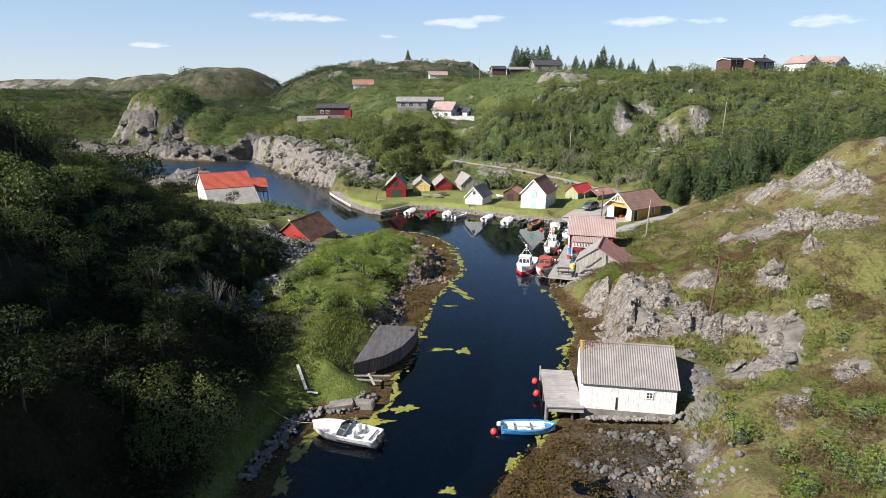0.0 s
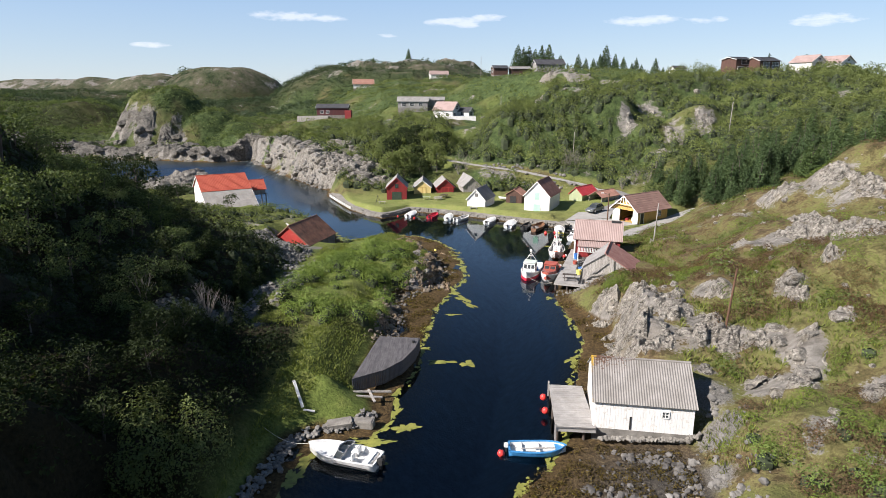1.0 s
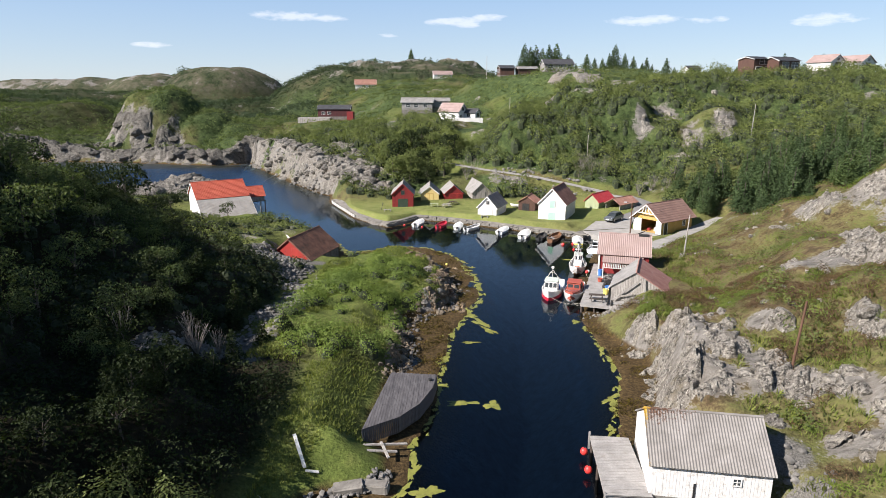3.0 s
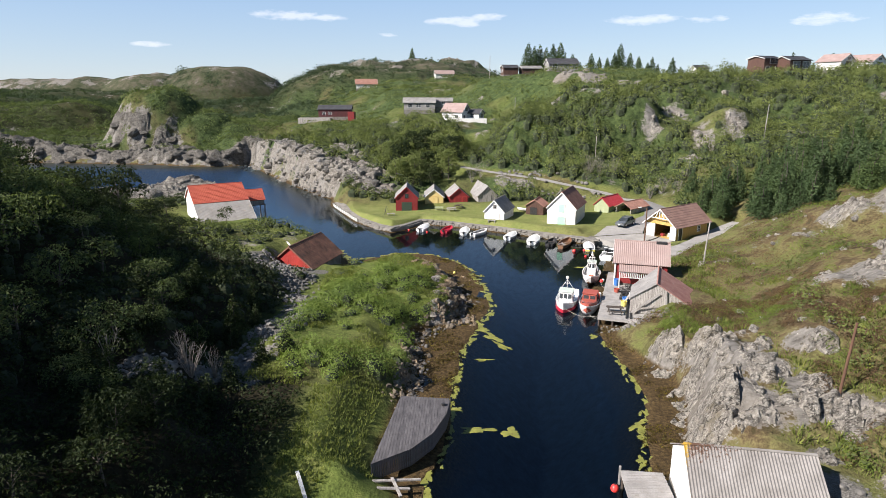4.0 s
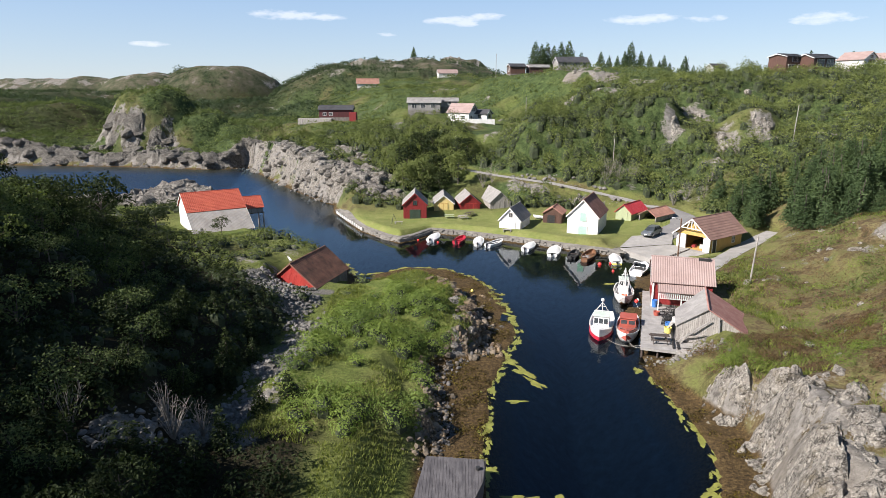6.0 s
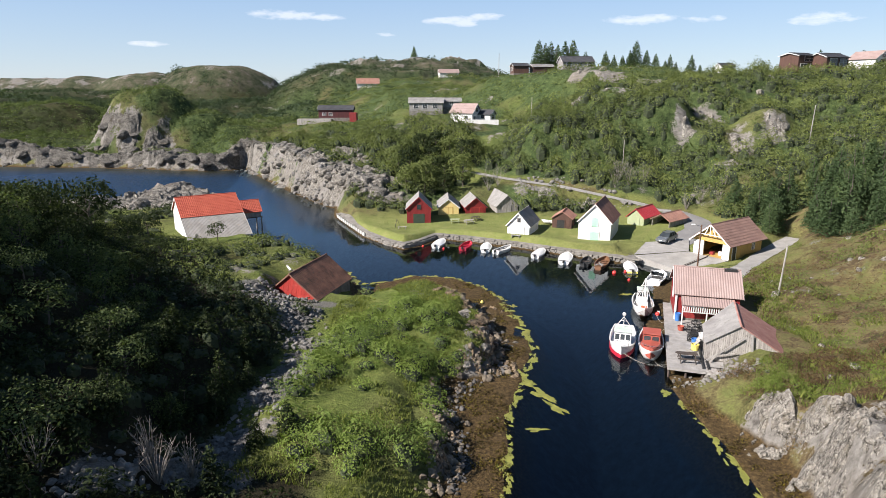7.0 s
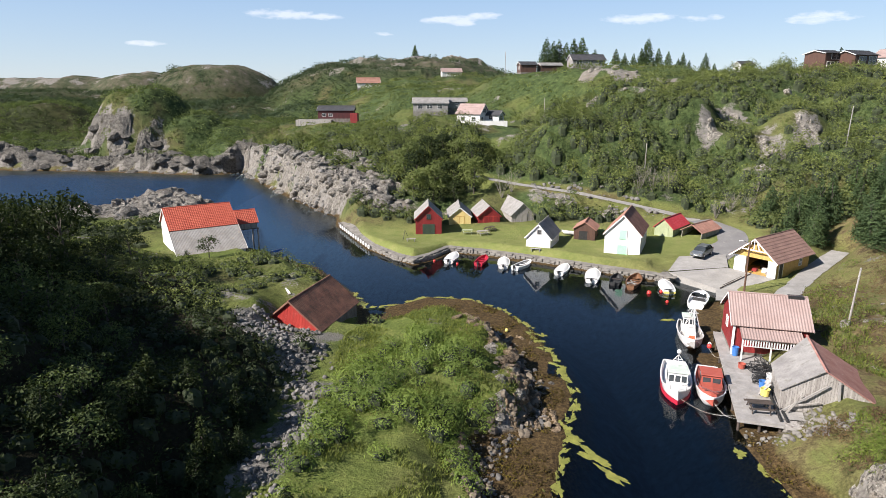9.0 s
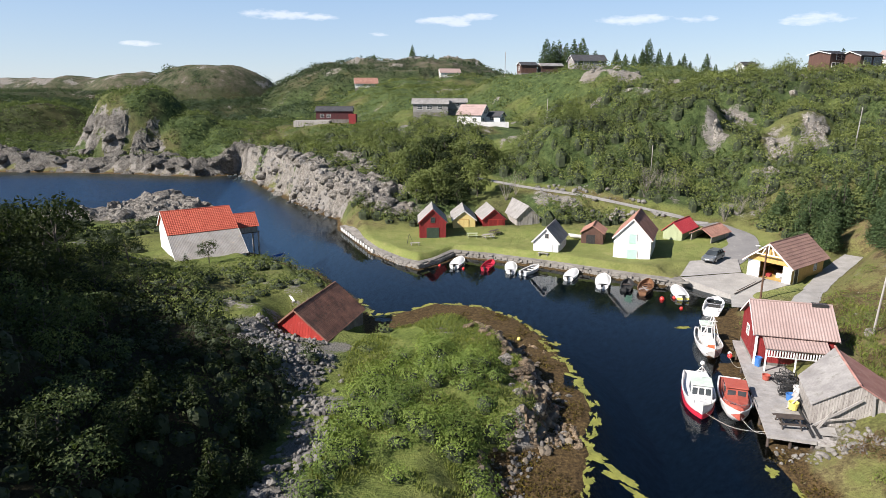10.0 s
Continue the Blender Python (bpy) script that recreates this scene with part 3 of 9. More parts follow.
def lay(X, Y):
    """Heights and masks of the ground at the given places."""
    X, Y = np.asarray(X, float), np.asarray(Y, float)
    num, den = np.zeros(X.shape), np.zeros(X.shape)
    wx, wy = X + 5 * (fbm(X / 14, Y / 14, 2, 50) - 0.5), Y + 5 * (fbm(X / 14, Y / 14, 2, 60) - 0.5)
    for kx, ky, kz in KNOLLS:
        w = 1 / ((wx - kx) ** 2 + (wy - ky) ** 2 + 6.0) ** 1.7
        num, den = num + w * kz, den + w
    base = num / den
    for hx, hy, hz, ru, rv in HILLS:
        base = np.maximum(base, hz * np.exp(-(((X - hx) / ru) ** 2 + ((Y - hy) / rv) ** 2) ** 2))
    shore, deep = -edge_distance(X, Y, LAND_EDGE), edge_distance(X, Y, DEEP_EDGE)
    wild = smooth(14, 3, np.where(Y < 122, (122 - Y) * 0.5, Y - 122)) * smooth(-30, -22, X) * smooth(48, 40, X)
    wild = 1 - np.maximum(wild, smooth(5, 2, np.hypot((X - 31) / 5, (Y - 103) / 6) * 2.2))
    rock = np.zeros(X.shape)
    for cx, cy, cr, ca in CRAGS:
        rock = np.maximum(rock, ca * np.exp(-((X - cx) ** 2 + (Y - cy) ** 2) / cr ** 2))
    rock = rock + 0.5 * smooth(0.60, 0.74, fbm(X / 11, Y / 9, 3, 5)) * smooth(0, 8, shore)
    rock = np.maximum(rock, 0.8 * (shore > -0.6) * smooth(11, 3, shore) * smooth(138, 150, Y) * smooth(-24, -32, X) * (0.3 + 1.2 * fbm(X / 7, Y / 7, 2, 33)))
    far = smooth(160, 300, np.hypot(X, Y))
    bumps = (fbm(X / 9, Y / 9, 5, 7) - 0.5) * (1.6 + 3 * far) + (fbm(X / 55, Y / 55, 3, 9) - 0.5) * 4 * far + (fbm(X / 26, Y / 26, 4, 19, 0.6) - 0.5) * 8 * smooth(380, 480, np.hypot(X, Y))
    crag = np.abs(fbm(X / 5.5 + Y / 11, Y / 6.5, 4, 21, 0.55) - 0.5) * 2
    ledge = fbm(X / 2.4 + Y / 4, Y / 2.6, 3, 31)
    land = base + wild * (bumps + rock * ((0.45 - crag) * 2.3 + (ledge - 0.5) * 1.1))
    bank = np.clip(shore, 0, None)
    cape = smooth(-84, -76, X) * smooth(-14, -24, X) * smooth(132, 142, Y) * smooth(218, 210, Y)
    dome = np.exp(-((X + 122) ** 2 + (Y - 243) ** 2) / 20 ** 2)
    steep = 0.5 + (2.2 - 1.55 * cape) * np.clip(rock, 0, 1) + 0.6 * (1 - wild) + 2.6 * dome + 1.6 * smooth(132, 146, Y) * smooth(-12, -26, X)
    land = np.minimum(land, 0.12 + bank * steep + 0.02 * bank ** 2 + 0.4 * wild * (ledge - 0.5))
    flat = 0.05 + 0.24 * (fbm(X / 3, Y / 3, 4, 41) - 0.5)
    under = np.where(deep > 0, flat - 0.1 - np.clip(deep, 0, 9) * 0.75, flat)
    z = np.where(shore > 0, land, np.minimum(under, 0.25))
    rock = rock * wild
    for line, half, blend in ((LANE, 1.4, 2.2), (TRACK, 1.3, 2.2), (DRIVE, 2.6, 2.2), (YARD, 2.6, 1.5), (SLIP, 4.4, 0.8)):
        d, level = along(X, Y, line)
        s = smooth(half + blend, half, d) * ((shore > 0) | (half == 4.4))
        z, rock = z + s * (level - 0.05 - z), rock * (1 - s)
    lush = np.clip(0.12 + 0.45 * smooth(130, 142, Y) * smooth(-40, -25, X) * smooth(330, 260, Y) + smooth(2, -6, X - 14) * 0.8 * smooth(140, 125, Y) + 1.4 * (fbm(X / 8, Y / 8, 3, 77) - 0.5), 0, 1)
    lawn = 1 - wild
    scree = np.zeros(X.shape)
    for cx, cy, cr in SCREE:
        scree = np.maximum(scree, np.exp(-((X - cx) ** 2 + (Y - cy) ** 2) / cr ** 2))
    mud = smooth(8, 2, np.hypot((X - 17) / 1.0, (Y - 22) / 1.3))
    # where that painted shade lies: the western slope, then the far woods
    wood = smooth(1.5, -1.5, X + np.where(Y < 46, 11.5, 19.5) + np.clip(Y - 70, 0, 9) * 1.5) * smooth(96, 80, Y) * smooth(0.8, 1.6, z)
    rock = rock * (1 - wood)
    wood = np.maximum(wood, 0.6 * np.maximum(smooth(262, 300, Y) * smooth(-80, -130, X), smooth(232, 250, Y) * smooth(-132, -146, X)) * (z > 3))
    scrub = np.maximum(smooth(128, 140, Y), smooth(-62, -70, X) * smooth(196, 206, Y)) * wild * (1 - 0.8 * smooth(30, 40, z) * smooth(380, 440, Y)) * (z > 1.2)
    scrub = scrub * (0.35 + 0.65 * smooth(0.7, 0.52, fbm(X / 13, Y / 11, 3, 91)))
    moor = smooth(350, 420, np.hypot(X, Y)) * smooth(20, 30, z)
    d, level = along(X, Y, LANE)
    scrub = scrub * smooth(3.0, 5.0, d + np.clip(z - level, 0, 3))
    return z, {"scrub": scrub, "moor": moor, "wood": wood, "rock": np.clip(rock, 0, 1), "lush": lush, "lawn": lawn, "mud": mud, "scree": np.clip(scree, 0, 1)}


def spacing(low, high, step, left, right):
    core = np.arange(low, high + step / 2, step)
    grow = step * 1.12 ** np.arange(1, 60)
    out = np.cumsum(grow)
    a, b = out[out < left], out[out < right]
    return np.concatenate((low - a[::-1], core, core[-1] + b))


def heights(x, y):
    """The ground under one place or many."""
    return lay(x, y)[0]


def mesh_of(name, verts, faces, materials=(), smooth_faces=True):
    me = bpy.data.meshes.new(name)
    verts = np.asarray(verts, np.float32)
    faces = np.asarray(faces, np.int32)
    me.vertices.add(len(verts))
    me.vertices.foreach_set("co", verts.ravel())
    me.loops.add(faces.size)
    me.loops.foreach_set("vertex_index", faces.ravel())
    me.polygons.add(len(faces))
    me.polygons.foreach_set("loop_start", np.arange(0, faces.size, faces.shape[1], dtype=np.int32))
    me.update(calc_edges=True)
    me.polygons.foreach_set("use_smooth", np.full(len(faces), smooth_faces))
    for mat in materials:
        me.materials.append(mat)
    return me


gx = spacing(-50, 66, 0.5, 2600, 2600)
gx = np.concatenate((gx[gx < -520], np.arange(-520, -136, 6.0), np.arange(-136, -50, 1.2), gx[gx >= -50]))
gy = spacing(14, 165, 0.5, 400, 3200)
gy = np.concatenate((gy[gy <= 165], np.arange(166, 258, 1.2), np.arange(258, 700, 6.0), gy[gy > 700]))
GX, GY = np.meshgrid(gx, gy)
GZ, MASKS = lay(GX, GY)
cols, rows_n = len(gx), len(gy)
ii = (np.arange(rows_n - 1)[:, None] * cols + np.arange(cols - 1)[None]).ravel()
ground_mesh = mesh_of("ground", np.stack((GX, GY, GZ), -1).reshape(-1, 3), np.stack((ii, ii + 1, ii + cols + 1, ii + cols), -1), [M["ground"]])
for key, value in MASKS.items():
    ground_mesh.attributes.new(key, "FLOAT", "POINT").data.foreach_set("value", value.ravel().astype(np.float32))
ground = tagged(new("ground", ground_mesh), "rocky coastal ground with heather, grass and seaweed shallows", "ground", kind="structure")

water_mesh = mesh_of("water", [(-700, -300, 0), (500, -300, 0), (500, 700, 0), (-700, 700, 0)], [(0, 1, 2, 3)], [M["water"]], False)
water = tagged(new("water", water_mesh), "calm dark blue sea water of the inlet", "water", kind="structure")


def ground_at(x, y):
    """Height of the laid mesh at one place."""
    i = int(np.clip(np.searchsorted(gx, x) - 1, 0, cols - 2))
    j = int(np.clip(np.searchsorted(gy, y) - 1, 0, rows_n - 2))
    u, v = (x - gx[i]) / (gx[i + 1] - gx[i]), (y - gy[j]) / (gy[j + 1] - gy[j])
    return float((GZ[j, i] * (1 - u) + GZ[j, i + 1] * u) * (1 - v) + (GZ[j + 1, i] * (1 - u) + GZ[j + 1, i + 1] * u) * v)


# ---- building blocks ----
def part(name, bm, material, parent=None, label=""):
    """Links a bmesh as one mesh object under a thing or a part."""
    me = bpy.data.meshes.new(name)
    bm.to_mesh(me)
    bm.free()
    for mat in material if isinstance(material, (list, tuple)) else (material,):
        me.materials.append(mat)
    ob = new(name, me)
    if parent is not None:
        ob.parent = parent
    if label:
        ob["label"] = label
    return ob


def box(bm, x0, y0, z0, x1, y1, z1, m=None):
    vs = [bm.verts.new(p) for p in ((x0, y0, z0), (x1, y0, z0), (x1, y1, z0), (x0, y1, z0), (x0, y0, z1), (x1, y0, z1), (x1, y1, z1), (x0, y1, z1))]
    if m is not None:
        for v in vs:
            v.co = m @ v.co
    for q in ((0, 3, 2, 1), (4, 5, 6, 7), (0, 1, 5, 4), (1, 2, 6, 5), (2, 3, 7, 6), (3, 0, 4, 7)):
        bm.faces.new([vs[i] for i in q])
    return vs


def one_box(*ends):
    bm = bmesh.new()
    box(bm, *ends)
    return bm


def beam(bm, a, b, r, sides=6, r2=None):
    """A straight round bar from a to b."""
    a, b = Vector(a), Vector(b)
    ax = (b - a).normalized()
    u = ax.orthogonal().normalized()
    v = ax.cross(u)
    r2 = r if r2 is None else r2
    rings = []
    for p, rr in ((a, r), (b, r2)):
        rings.append([bm.verts.new(p + rr * (math.cos(k * 2 * math.pi / sides) * u + math.sin(k * 2 * math.pi / sides) * v)) for k in range(sides)])
    for k in range(sides):
        bm.faces.new((rings[0][k], rings[0][(k + 1) % sides], rings[1][(k + 1) % sides], rings[1][k]))
    bm.faces.new(rings[0][::-1])
    bm.faces.new(rings[1])


def plank(bm, a, b, width, thick, up=(0, 0, 1)):
    """A flat board from a to b."""
    a, b = Vector(a), Vector(b)
    ax = (b - a).normalized()
    side = ax.cross(Vector(up)).normalized() * width / 2
    top = side.cross(ax).normalized() * thick / 2
    vs = [bm.verts.new(p + s * side + k * top) for p in (a, b) for s, k in ((-1, -1), (1, -1), (1, 1), (-1, 1))]
    for q in ((3, 2, 1, 0), (4, 5, 6, 7), (0, 1, 5, 4), (1, 2, 6, 5), (2, 3, 7, 6), (3, 0, 4, 7)):
        bm.faces.new([vs[i] for i in q])


def thing(name, m, label, category, group=""):
    ob = new(name)
    ob.empty_display_size = 0.3
    ob.matrix_basis = m
    return tagged(ob, label, category, group)


def roof_slope(bm, x0, x1, y0, y1, za, zb, thick, corrugated=0.0, rise=0.035, rows=0):
    """One slope from the ridge (x0, za) to the eave (x1, zb) over y0..y1; ribs run down the slope, or tile rows across it."""
    nx = max(1, rows * 2)
    ny = max(1, int(round((y1 - y0) / corrugated)) * 4) if corrugated else 1
    slope = Vector((x1 - x0, 0, zb - za)).normalized()
    nrm = Vector((-slope.z, 0, slope.x))
    if nrm.z < 0:
        nrm = -nrm
    grid = []
    for i in range(nx + 1):
        line = []
        k = (i + 1) // 2 if rows else i
        s = k / (rows or 1) if rows else i
        lift = (rise * 0.9 if i % 2 else 0.0) if rows else 0.0
        for j in range(ny + 1):
            wave = rise * (0.5 + 0.5 * math.cos(j * math.pi / 2)) if corrugated else 0.0
            p = Vector((x0 + (x1 - x0) * s, y0 + (y1 - y0) * j / ny, za + (zb - za) * s)) + nrm * (wave + lift + thick)
            line.append(bm.verts.new(p))
        grid.append(line)
    for i in range(nx):
        for j in range(ny):
            bm.faces.new((grid[i][j], grid[i + 1][j], grid[i + 1][j + 1], grid[i][j + 1]))
    lo = [bm.verts.new(Vector(p)) for p in ((x0, y0, za), (x1, y0, zb), (x1, y1, zb), (x0, y1, za))]
    bm.faces.new(lo)
    for a, b, edge in ((lo[0], lo[1], [g[0] for g in grid]), (lo[3], lo[2], [g[-1] for g in grid]), (lo[1], lo[2], grid[-1]), (lo[0], lo[3], grid[0])):
        bm.faces.new([a, *edge, b])
    bmesh.ops.recalc_face_normals(bm, faces=bm.faces)


def boards(parent, name, face, u0, u1, z0, top, material, step=0.16, thick=0.022, skip=None, ragged=0.0, seed=1):
    """Upright boards over one wall: face(u, z, out) gives the place; top(u) the upper end."""
    rnd = random.Random(seed)
    n = max(1, int(round((u1 - u0) / step)))
    w = (u1 - u0) / n
    bm = bmesh.new()
    for k in range(n):
        a, b = u0 + k * w + 0.008, u0 + (k + 1) * w - 0.008
        lo, out = z0 + rnd.uniform(0, ragged), thick * (1.0 if k % 2 else 0.55) + rnd.uniform(0, 0.004)
        if skip and skip((a + b) / 2):
            continue
        q = [(a, lo), (b, lo), (b, top(b)), (a, top(a))]
        if q[2][1] - lo < 0.05 or q[3][1] - lo < 0.02:
            continue
        back = [bm.verts.new(face(u, z, 0.0)) for u, z in q]
        front = [bm.verts.new(face(u, z, out)) for u, z in q]
        bm.faces.new(front)
        for i in range(4):
            j = (i + 1) % 4
            bm.faces.new((back[i], back[j], front[j], front[i]))
    bmesh.ops.recalc_face_normals(bm, faces=bm.faces)
    return part(name, bm, material, parent)


def gable_house(name, x, y, z, yaw, w, length, eave, apex, wall, roof, label, category="boathouse", group="", over=0.22, end_over=0.25, tile=0.0, rows=0,
                trim=None, ridge_x=0.0, thick=0.07, clad=0.16, eave_left=None, eave_right=None, foot=0.35, foot_mat=None, clad_mat=None, out_left=0.0, out_right=0.0, wall_label="", split=None, gap=None):
    """A house whose front gable stands at y = 0 of its own frame and faces -y. eave and apex are heights over its floor."""
    h = thing(name, pose(x, y, z, 0, 0, yaw), label, category, group)
    el, er = eave if eave_left is None else eave_left, eave if eave_right is None else eave_right
    xl, xr = -w / 2 - out_left, w / 2 + out_right
    bm = bmesh.new()
    prof = [(xl, 0), (xr, 0), (xr, er), (ridge_x, apex), (xl, el)]
    rings = [[bm.verts.new((px, py, pz)) for px, pz in prof] for py in (0, length)]
    for i in range(5):
        j = (i + 1) % 5
        bm.faces.new((rings[0][i], rings[0][j], rings[1][j], rings[1][i]))
    if gap is None:
        bm.faces.new(rings[0][::-1])
    bm.faces.new(rings[1])
    bmesh.ops.recalc_face_normals(bm, faces=bm.faces)
    body = part("wall", bm, M[wall], h, wall_label)
    if gap is not None:
        thickness = body.modifiers.new("thickness", "SOLIDIFY")
        thickness.thickness, thickness.offset = 0.12, -1.0
    if foot:
        part("foundation", one_box(xl - 0.04, -0.04, -foot - 1.4, xr + 0.04, length + 0.04, 0.03), M[foot_mat or "stone"], h)

    def top(u):
        return apex + (er - apex) * (u - ridge_x) / (xr - ridge_x) if u > ridge_x else apex + (el - apex) * (u - ridge_x) / (xl - ridge_x)
    if clad:
        cm = M[clad_mat or wall]
        if gap is None:
            boards(body, "cladding", lambda u, q, o: (u, -0.002 - o, q), xl, xr, 0.0, lambda u: top(u) - 0.02, cm, clad, seed=3)
        boards(body, "cladding", lambda u, q, o: (xr + 0.002 + o, u, q), 0, length, 0.0, lambda u: er - 0.02, cm, clad, seed=4)
        boards(body, "cladding", lambda u, q, o: (xl - 0.002 - o, u, q), 0, length, 0.0, lambda u: el - 0.02, cm, clad, seed=5)
    r = None
    for sx, xe, ze in ((1, xr, er), (-1, xl, el)):
        slope = (ze - apex) / (xe - ridge_x)
        bm = bmesh.new()
        roof_slope(bm, ridge_x, xe + sx * over, -end_over, length + end_over, apex + 0.03, ze + sx * over * slope + 0.03, thick, tile, 0.045, rows)
        mat = roof if isinstance(roof, str) else roof[0 if sx < 0 else 1]
        if split and sx > 0:
            bm.free()
            xm = ridge_x + (xe - ridge_x) * split[0]
            zm = apex + slope * (xm - ridge_x)
            bm = bmesh.new()
            roof_slope(bm, ridge_x, xm, -end_over, length + end_over, apex + 0.03, zm + 0.03, thick, tile, 0.045, rows)
            low = bmesh.new()
            roof_slope(low, xm, xe + sx * over, -end_over, length + end_over, zm + 0.0, ze + sx * over * slope, thick * 0.6, split[2], 0.03, 0)
            part("lower_roof_slope", low, M[split[1]], h, "weathered grey corrugated sheets")
        r = part("roof_slope", bm, M[mat], h)
    bm = bmesh.new()
    beam(bm, (ridge_x, -end_over - 0.01, apex + 0.07 + thick), (ridge_x, length + end_over + 0.01, apex + 0.07 + thick), 0.09, 8)
    part("ridge_cap", bm, M[roof if isinstance(roof, str) else roof[1]], h)
    if trim:
        for sx, xe, ze in ((1, xr, er), (-1, xl, el)):
            slope = (ze - apex) / (xe - ridge_x)
            for yy in (-end_over - 0.015, length + end_over + 0.015):
                bm = bmesh.new()
                plank(bm, (ridge_x, yy, apex + 0.02), (xe + sx * over, yy, ze + sx * over * slope + 0.02), 0.03, 0.17, (0, 0, 1))
                part("bargeboard", bm, M[trim], h)
    return h


def door_on(h, x0, x1, z0, z1, mat, frame_mat="white_paint", y=-0.03, leaves=1, name="door", battens=True):
    """A framed boarded door on the front gable."""
    d = part(name, one_box(x0, y - 0.03, z0, x1, y + 0.02, z1), M[mat], h)
    t = 0.09
    bm = bmesh.new()
    for e in ((x0 - t, x0, z0, z1 + t), (x1, x1 + t, z0, z1 + t), (x0, x1, z1, z1 + t)):
        box(bm, e[0], y - 0.055, e[2], e[1], y + 0.01, e[3])
    part("door_frame", bm, M[frame_mat], d)
    if battens:
        bm = bmesh.new()
        n = max(4, int((x1 - x0) / 0.2))
        for k in range(n):
            a = x0 + (x1 - x0) * k / n
            box(bm, a + 0.01, y - 0.045, z0 + 0.02, a + (x1 - x0) / n - 0.012, y - 0.031, z1 - 0.02)
        part("door_board", bm, M[mat], d)
    if leaves == 2:
        bm = bmesh.new()
        box(bm, (x0 + x1) / 2 - 0.05, y - 0.06, z0, (x0 + x1) / 2 + 0.05, y - 0.046, z1)
        part("meeting_rail", bm, M[frame_mat], d)
    return d


def window_on(h, m, w, hgt, frame_mat="white_paint", bars=(1, 1), name="window"):
    """A window in its own frame: m takes x along the wall, y outwards (minus), z up."""
    bm = bmesh.new()
    box(bm, -w / 2, -0.02, 0, w / 2, 0.03, hgt, m)
    pane = part(name, bm, M["glass"], h)
    bm = bmesh.new()
    t = 0.07
    for e in ((-w / 2 - t, -w / 2, -t, hgt + t), (w / 2, w / 2 + t, -t, hgt + t), (-w / 2, w / 2, -t, 0), (-w / 2, w / 2, hgt, hgt + t)):
        box(bm, e[0], -0.06, e[2], e[1], 0.03, e[3], m)
    for k in range(1, bars[0] + 1):
        c = -w / 2 + w * k / (bars[0] + 1)
        box(bm, c - 0.02, -0.045, 0, c + 0.02, -0.02, hgt, m)
    for k in range(1, bars[1] + 1):
        c = hgt * k / (bars[1] + 1)
        box(bm, -w / 2, -0.04, c - 0.02, w / 2, -0.02, c + 0.02, m)
    part("window_frame", bm, M[frame_mat], pane)
    return pane


def front(x, z):
    return pose(x, -0.03, z)


def right_side(w, y, z):
    return pose(w / 2 + 0.03, y, z, 0, 0, 90)


def left_side(w, y, z):
    return pose(-w / 2 - 0.03, y, z, 0, 0, -90)



# ---- the boathouses on the meadow ----
MEADOW_HOUSES = "boathouses on the meadow"
h = gable_house("red_boathouse", -11.4, 125.0, 1.3, 4, 4.4, 6.4, 2.8, 4.9, "red_paint", "slate_grey", "dark red wooden boathouse with a grey slate roof on the meadow", group=MEADOW_HOUSES, rows=9, trim="red_paint")
door_on(h, -0.95, 0.95, 0.05, 1.75, "dark_green_paint", "dark_green_paint")
window_on(h, front(0, 2.75), 0.6, 0.75, "dark_green_paint")
h = gable_house("yellow_boathouse", -6.1, 131.5, 1.5, 3, 3.9, 7.5, 1.75, 3.3, "yellow_paint", "slate_grey", "pale yellow wooden boathouse with grey slate roof", group=MEADOW_HOUSES, rows=9, trim="white_paint")
door_on(h, -0.85, 0.75, 0.05, 1.7, "yellow_paint", "ochre_paint", leaves=2)
h = gable_house("small_red_boathouse", -0.8, 132.2, 1.6, 9, 4.0, 7.0, 1.6, 3.3, "red_paint", "slate_grey", "small dark red boathouse with a pale slate roof", group=MEADOW_HOUSES, rows=9, trim="red_paint")
door_on(h, -1.0, 0.6, 0.05, 1.5, "red_paint", "red_bright", leaves=2)
door_on(h, 0.8, 1.6, 0.05, 1.5, "red_paint", "red_bright")
h = gable_house("grey_boathouse", 5.4, 133.4, 1.7, 13, 4.3, 10.0, 1.5, 3.5, "grey_wood", "slate_grey", "old weathered grey boathouse with worn slate roof", group=MEADOW_HOUSES, rows=11)
door_on(h, -0.9, 0.7, 0.05, 1.6, "grey_wood", "grey_wood", leaves=2)
h = gable_house("small_white_boathouse", 6.0, 115.0, 1.25, -20, 3.8, 6.5, 2.0, 4.05, "white_boards", "slate_grey", "white boarded boathouse with a grey slate roof beside the quay", group=MEADOW_HOUSES, rows=9, trim="white_paint")
door_on(h, -0.95, 0.95, 0.05, 1.7, "white_boards", "white_paint", leaves=2)
window_on(h, front(0.1, 2.6), 0.5, 0.6, "grey_wood")
h = gable_house("white_warehouse", 18.05, 112.1, 1.25, -22, 5.2, 8.4, 3.3, 6.1, "white_paint", "tile_rust", "tall white rendered warehouse with rusty tile roof and mint doors", "warehouse", tile=0.3, clad=0, trim="white_paint")
door_on(h, -0.65, 0.75, 0.05, 1.6, "mint_paint", "white_paint")
door_on(h, -0.45, 0.55, 2.5, 3.9, "mint_paint", "white_paint", name="loft_door")
h = gable_house("brown_shed", 14.2, 121.0, 1.5, -19, 3.4, 4.0, 1.8, 2.9, "brown_paint", "tile_rust", "low brown shed with tile roof behind the white warehouse", "shed", tile=0.3)
door_on(h, -0.9, 0.5, 0.05, 1.5, "black", "brown_paint")
h = gable_house("green_shed", 27.8, 123.6, 1.6, -40, 3.1, 6.5, 1.5, 2.9, "green_paint", "sheet_red", "pale green shed with a bright red sheet roof", "shed", tile=0.3)
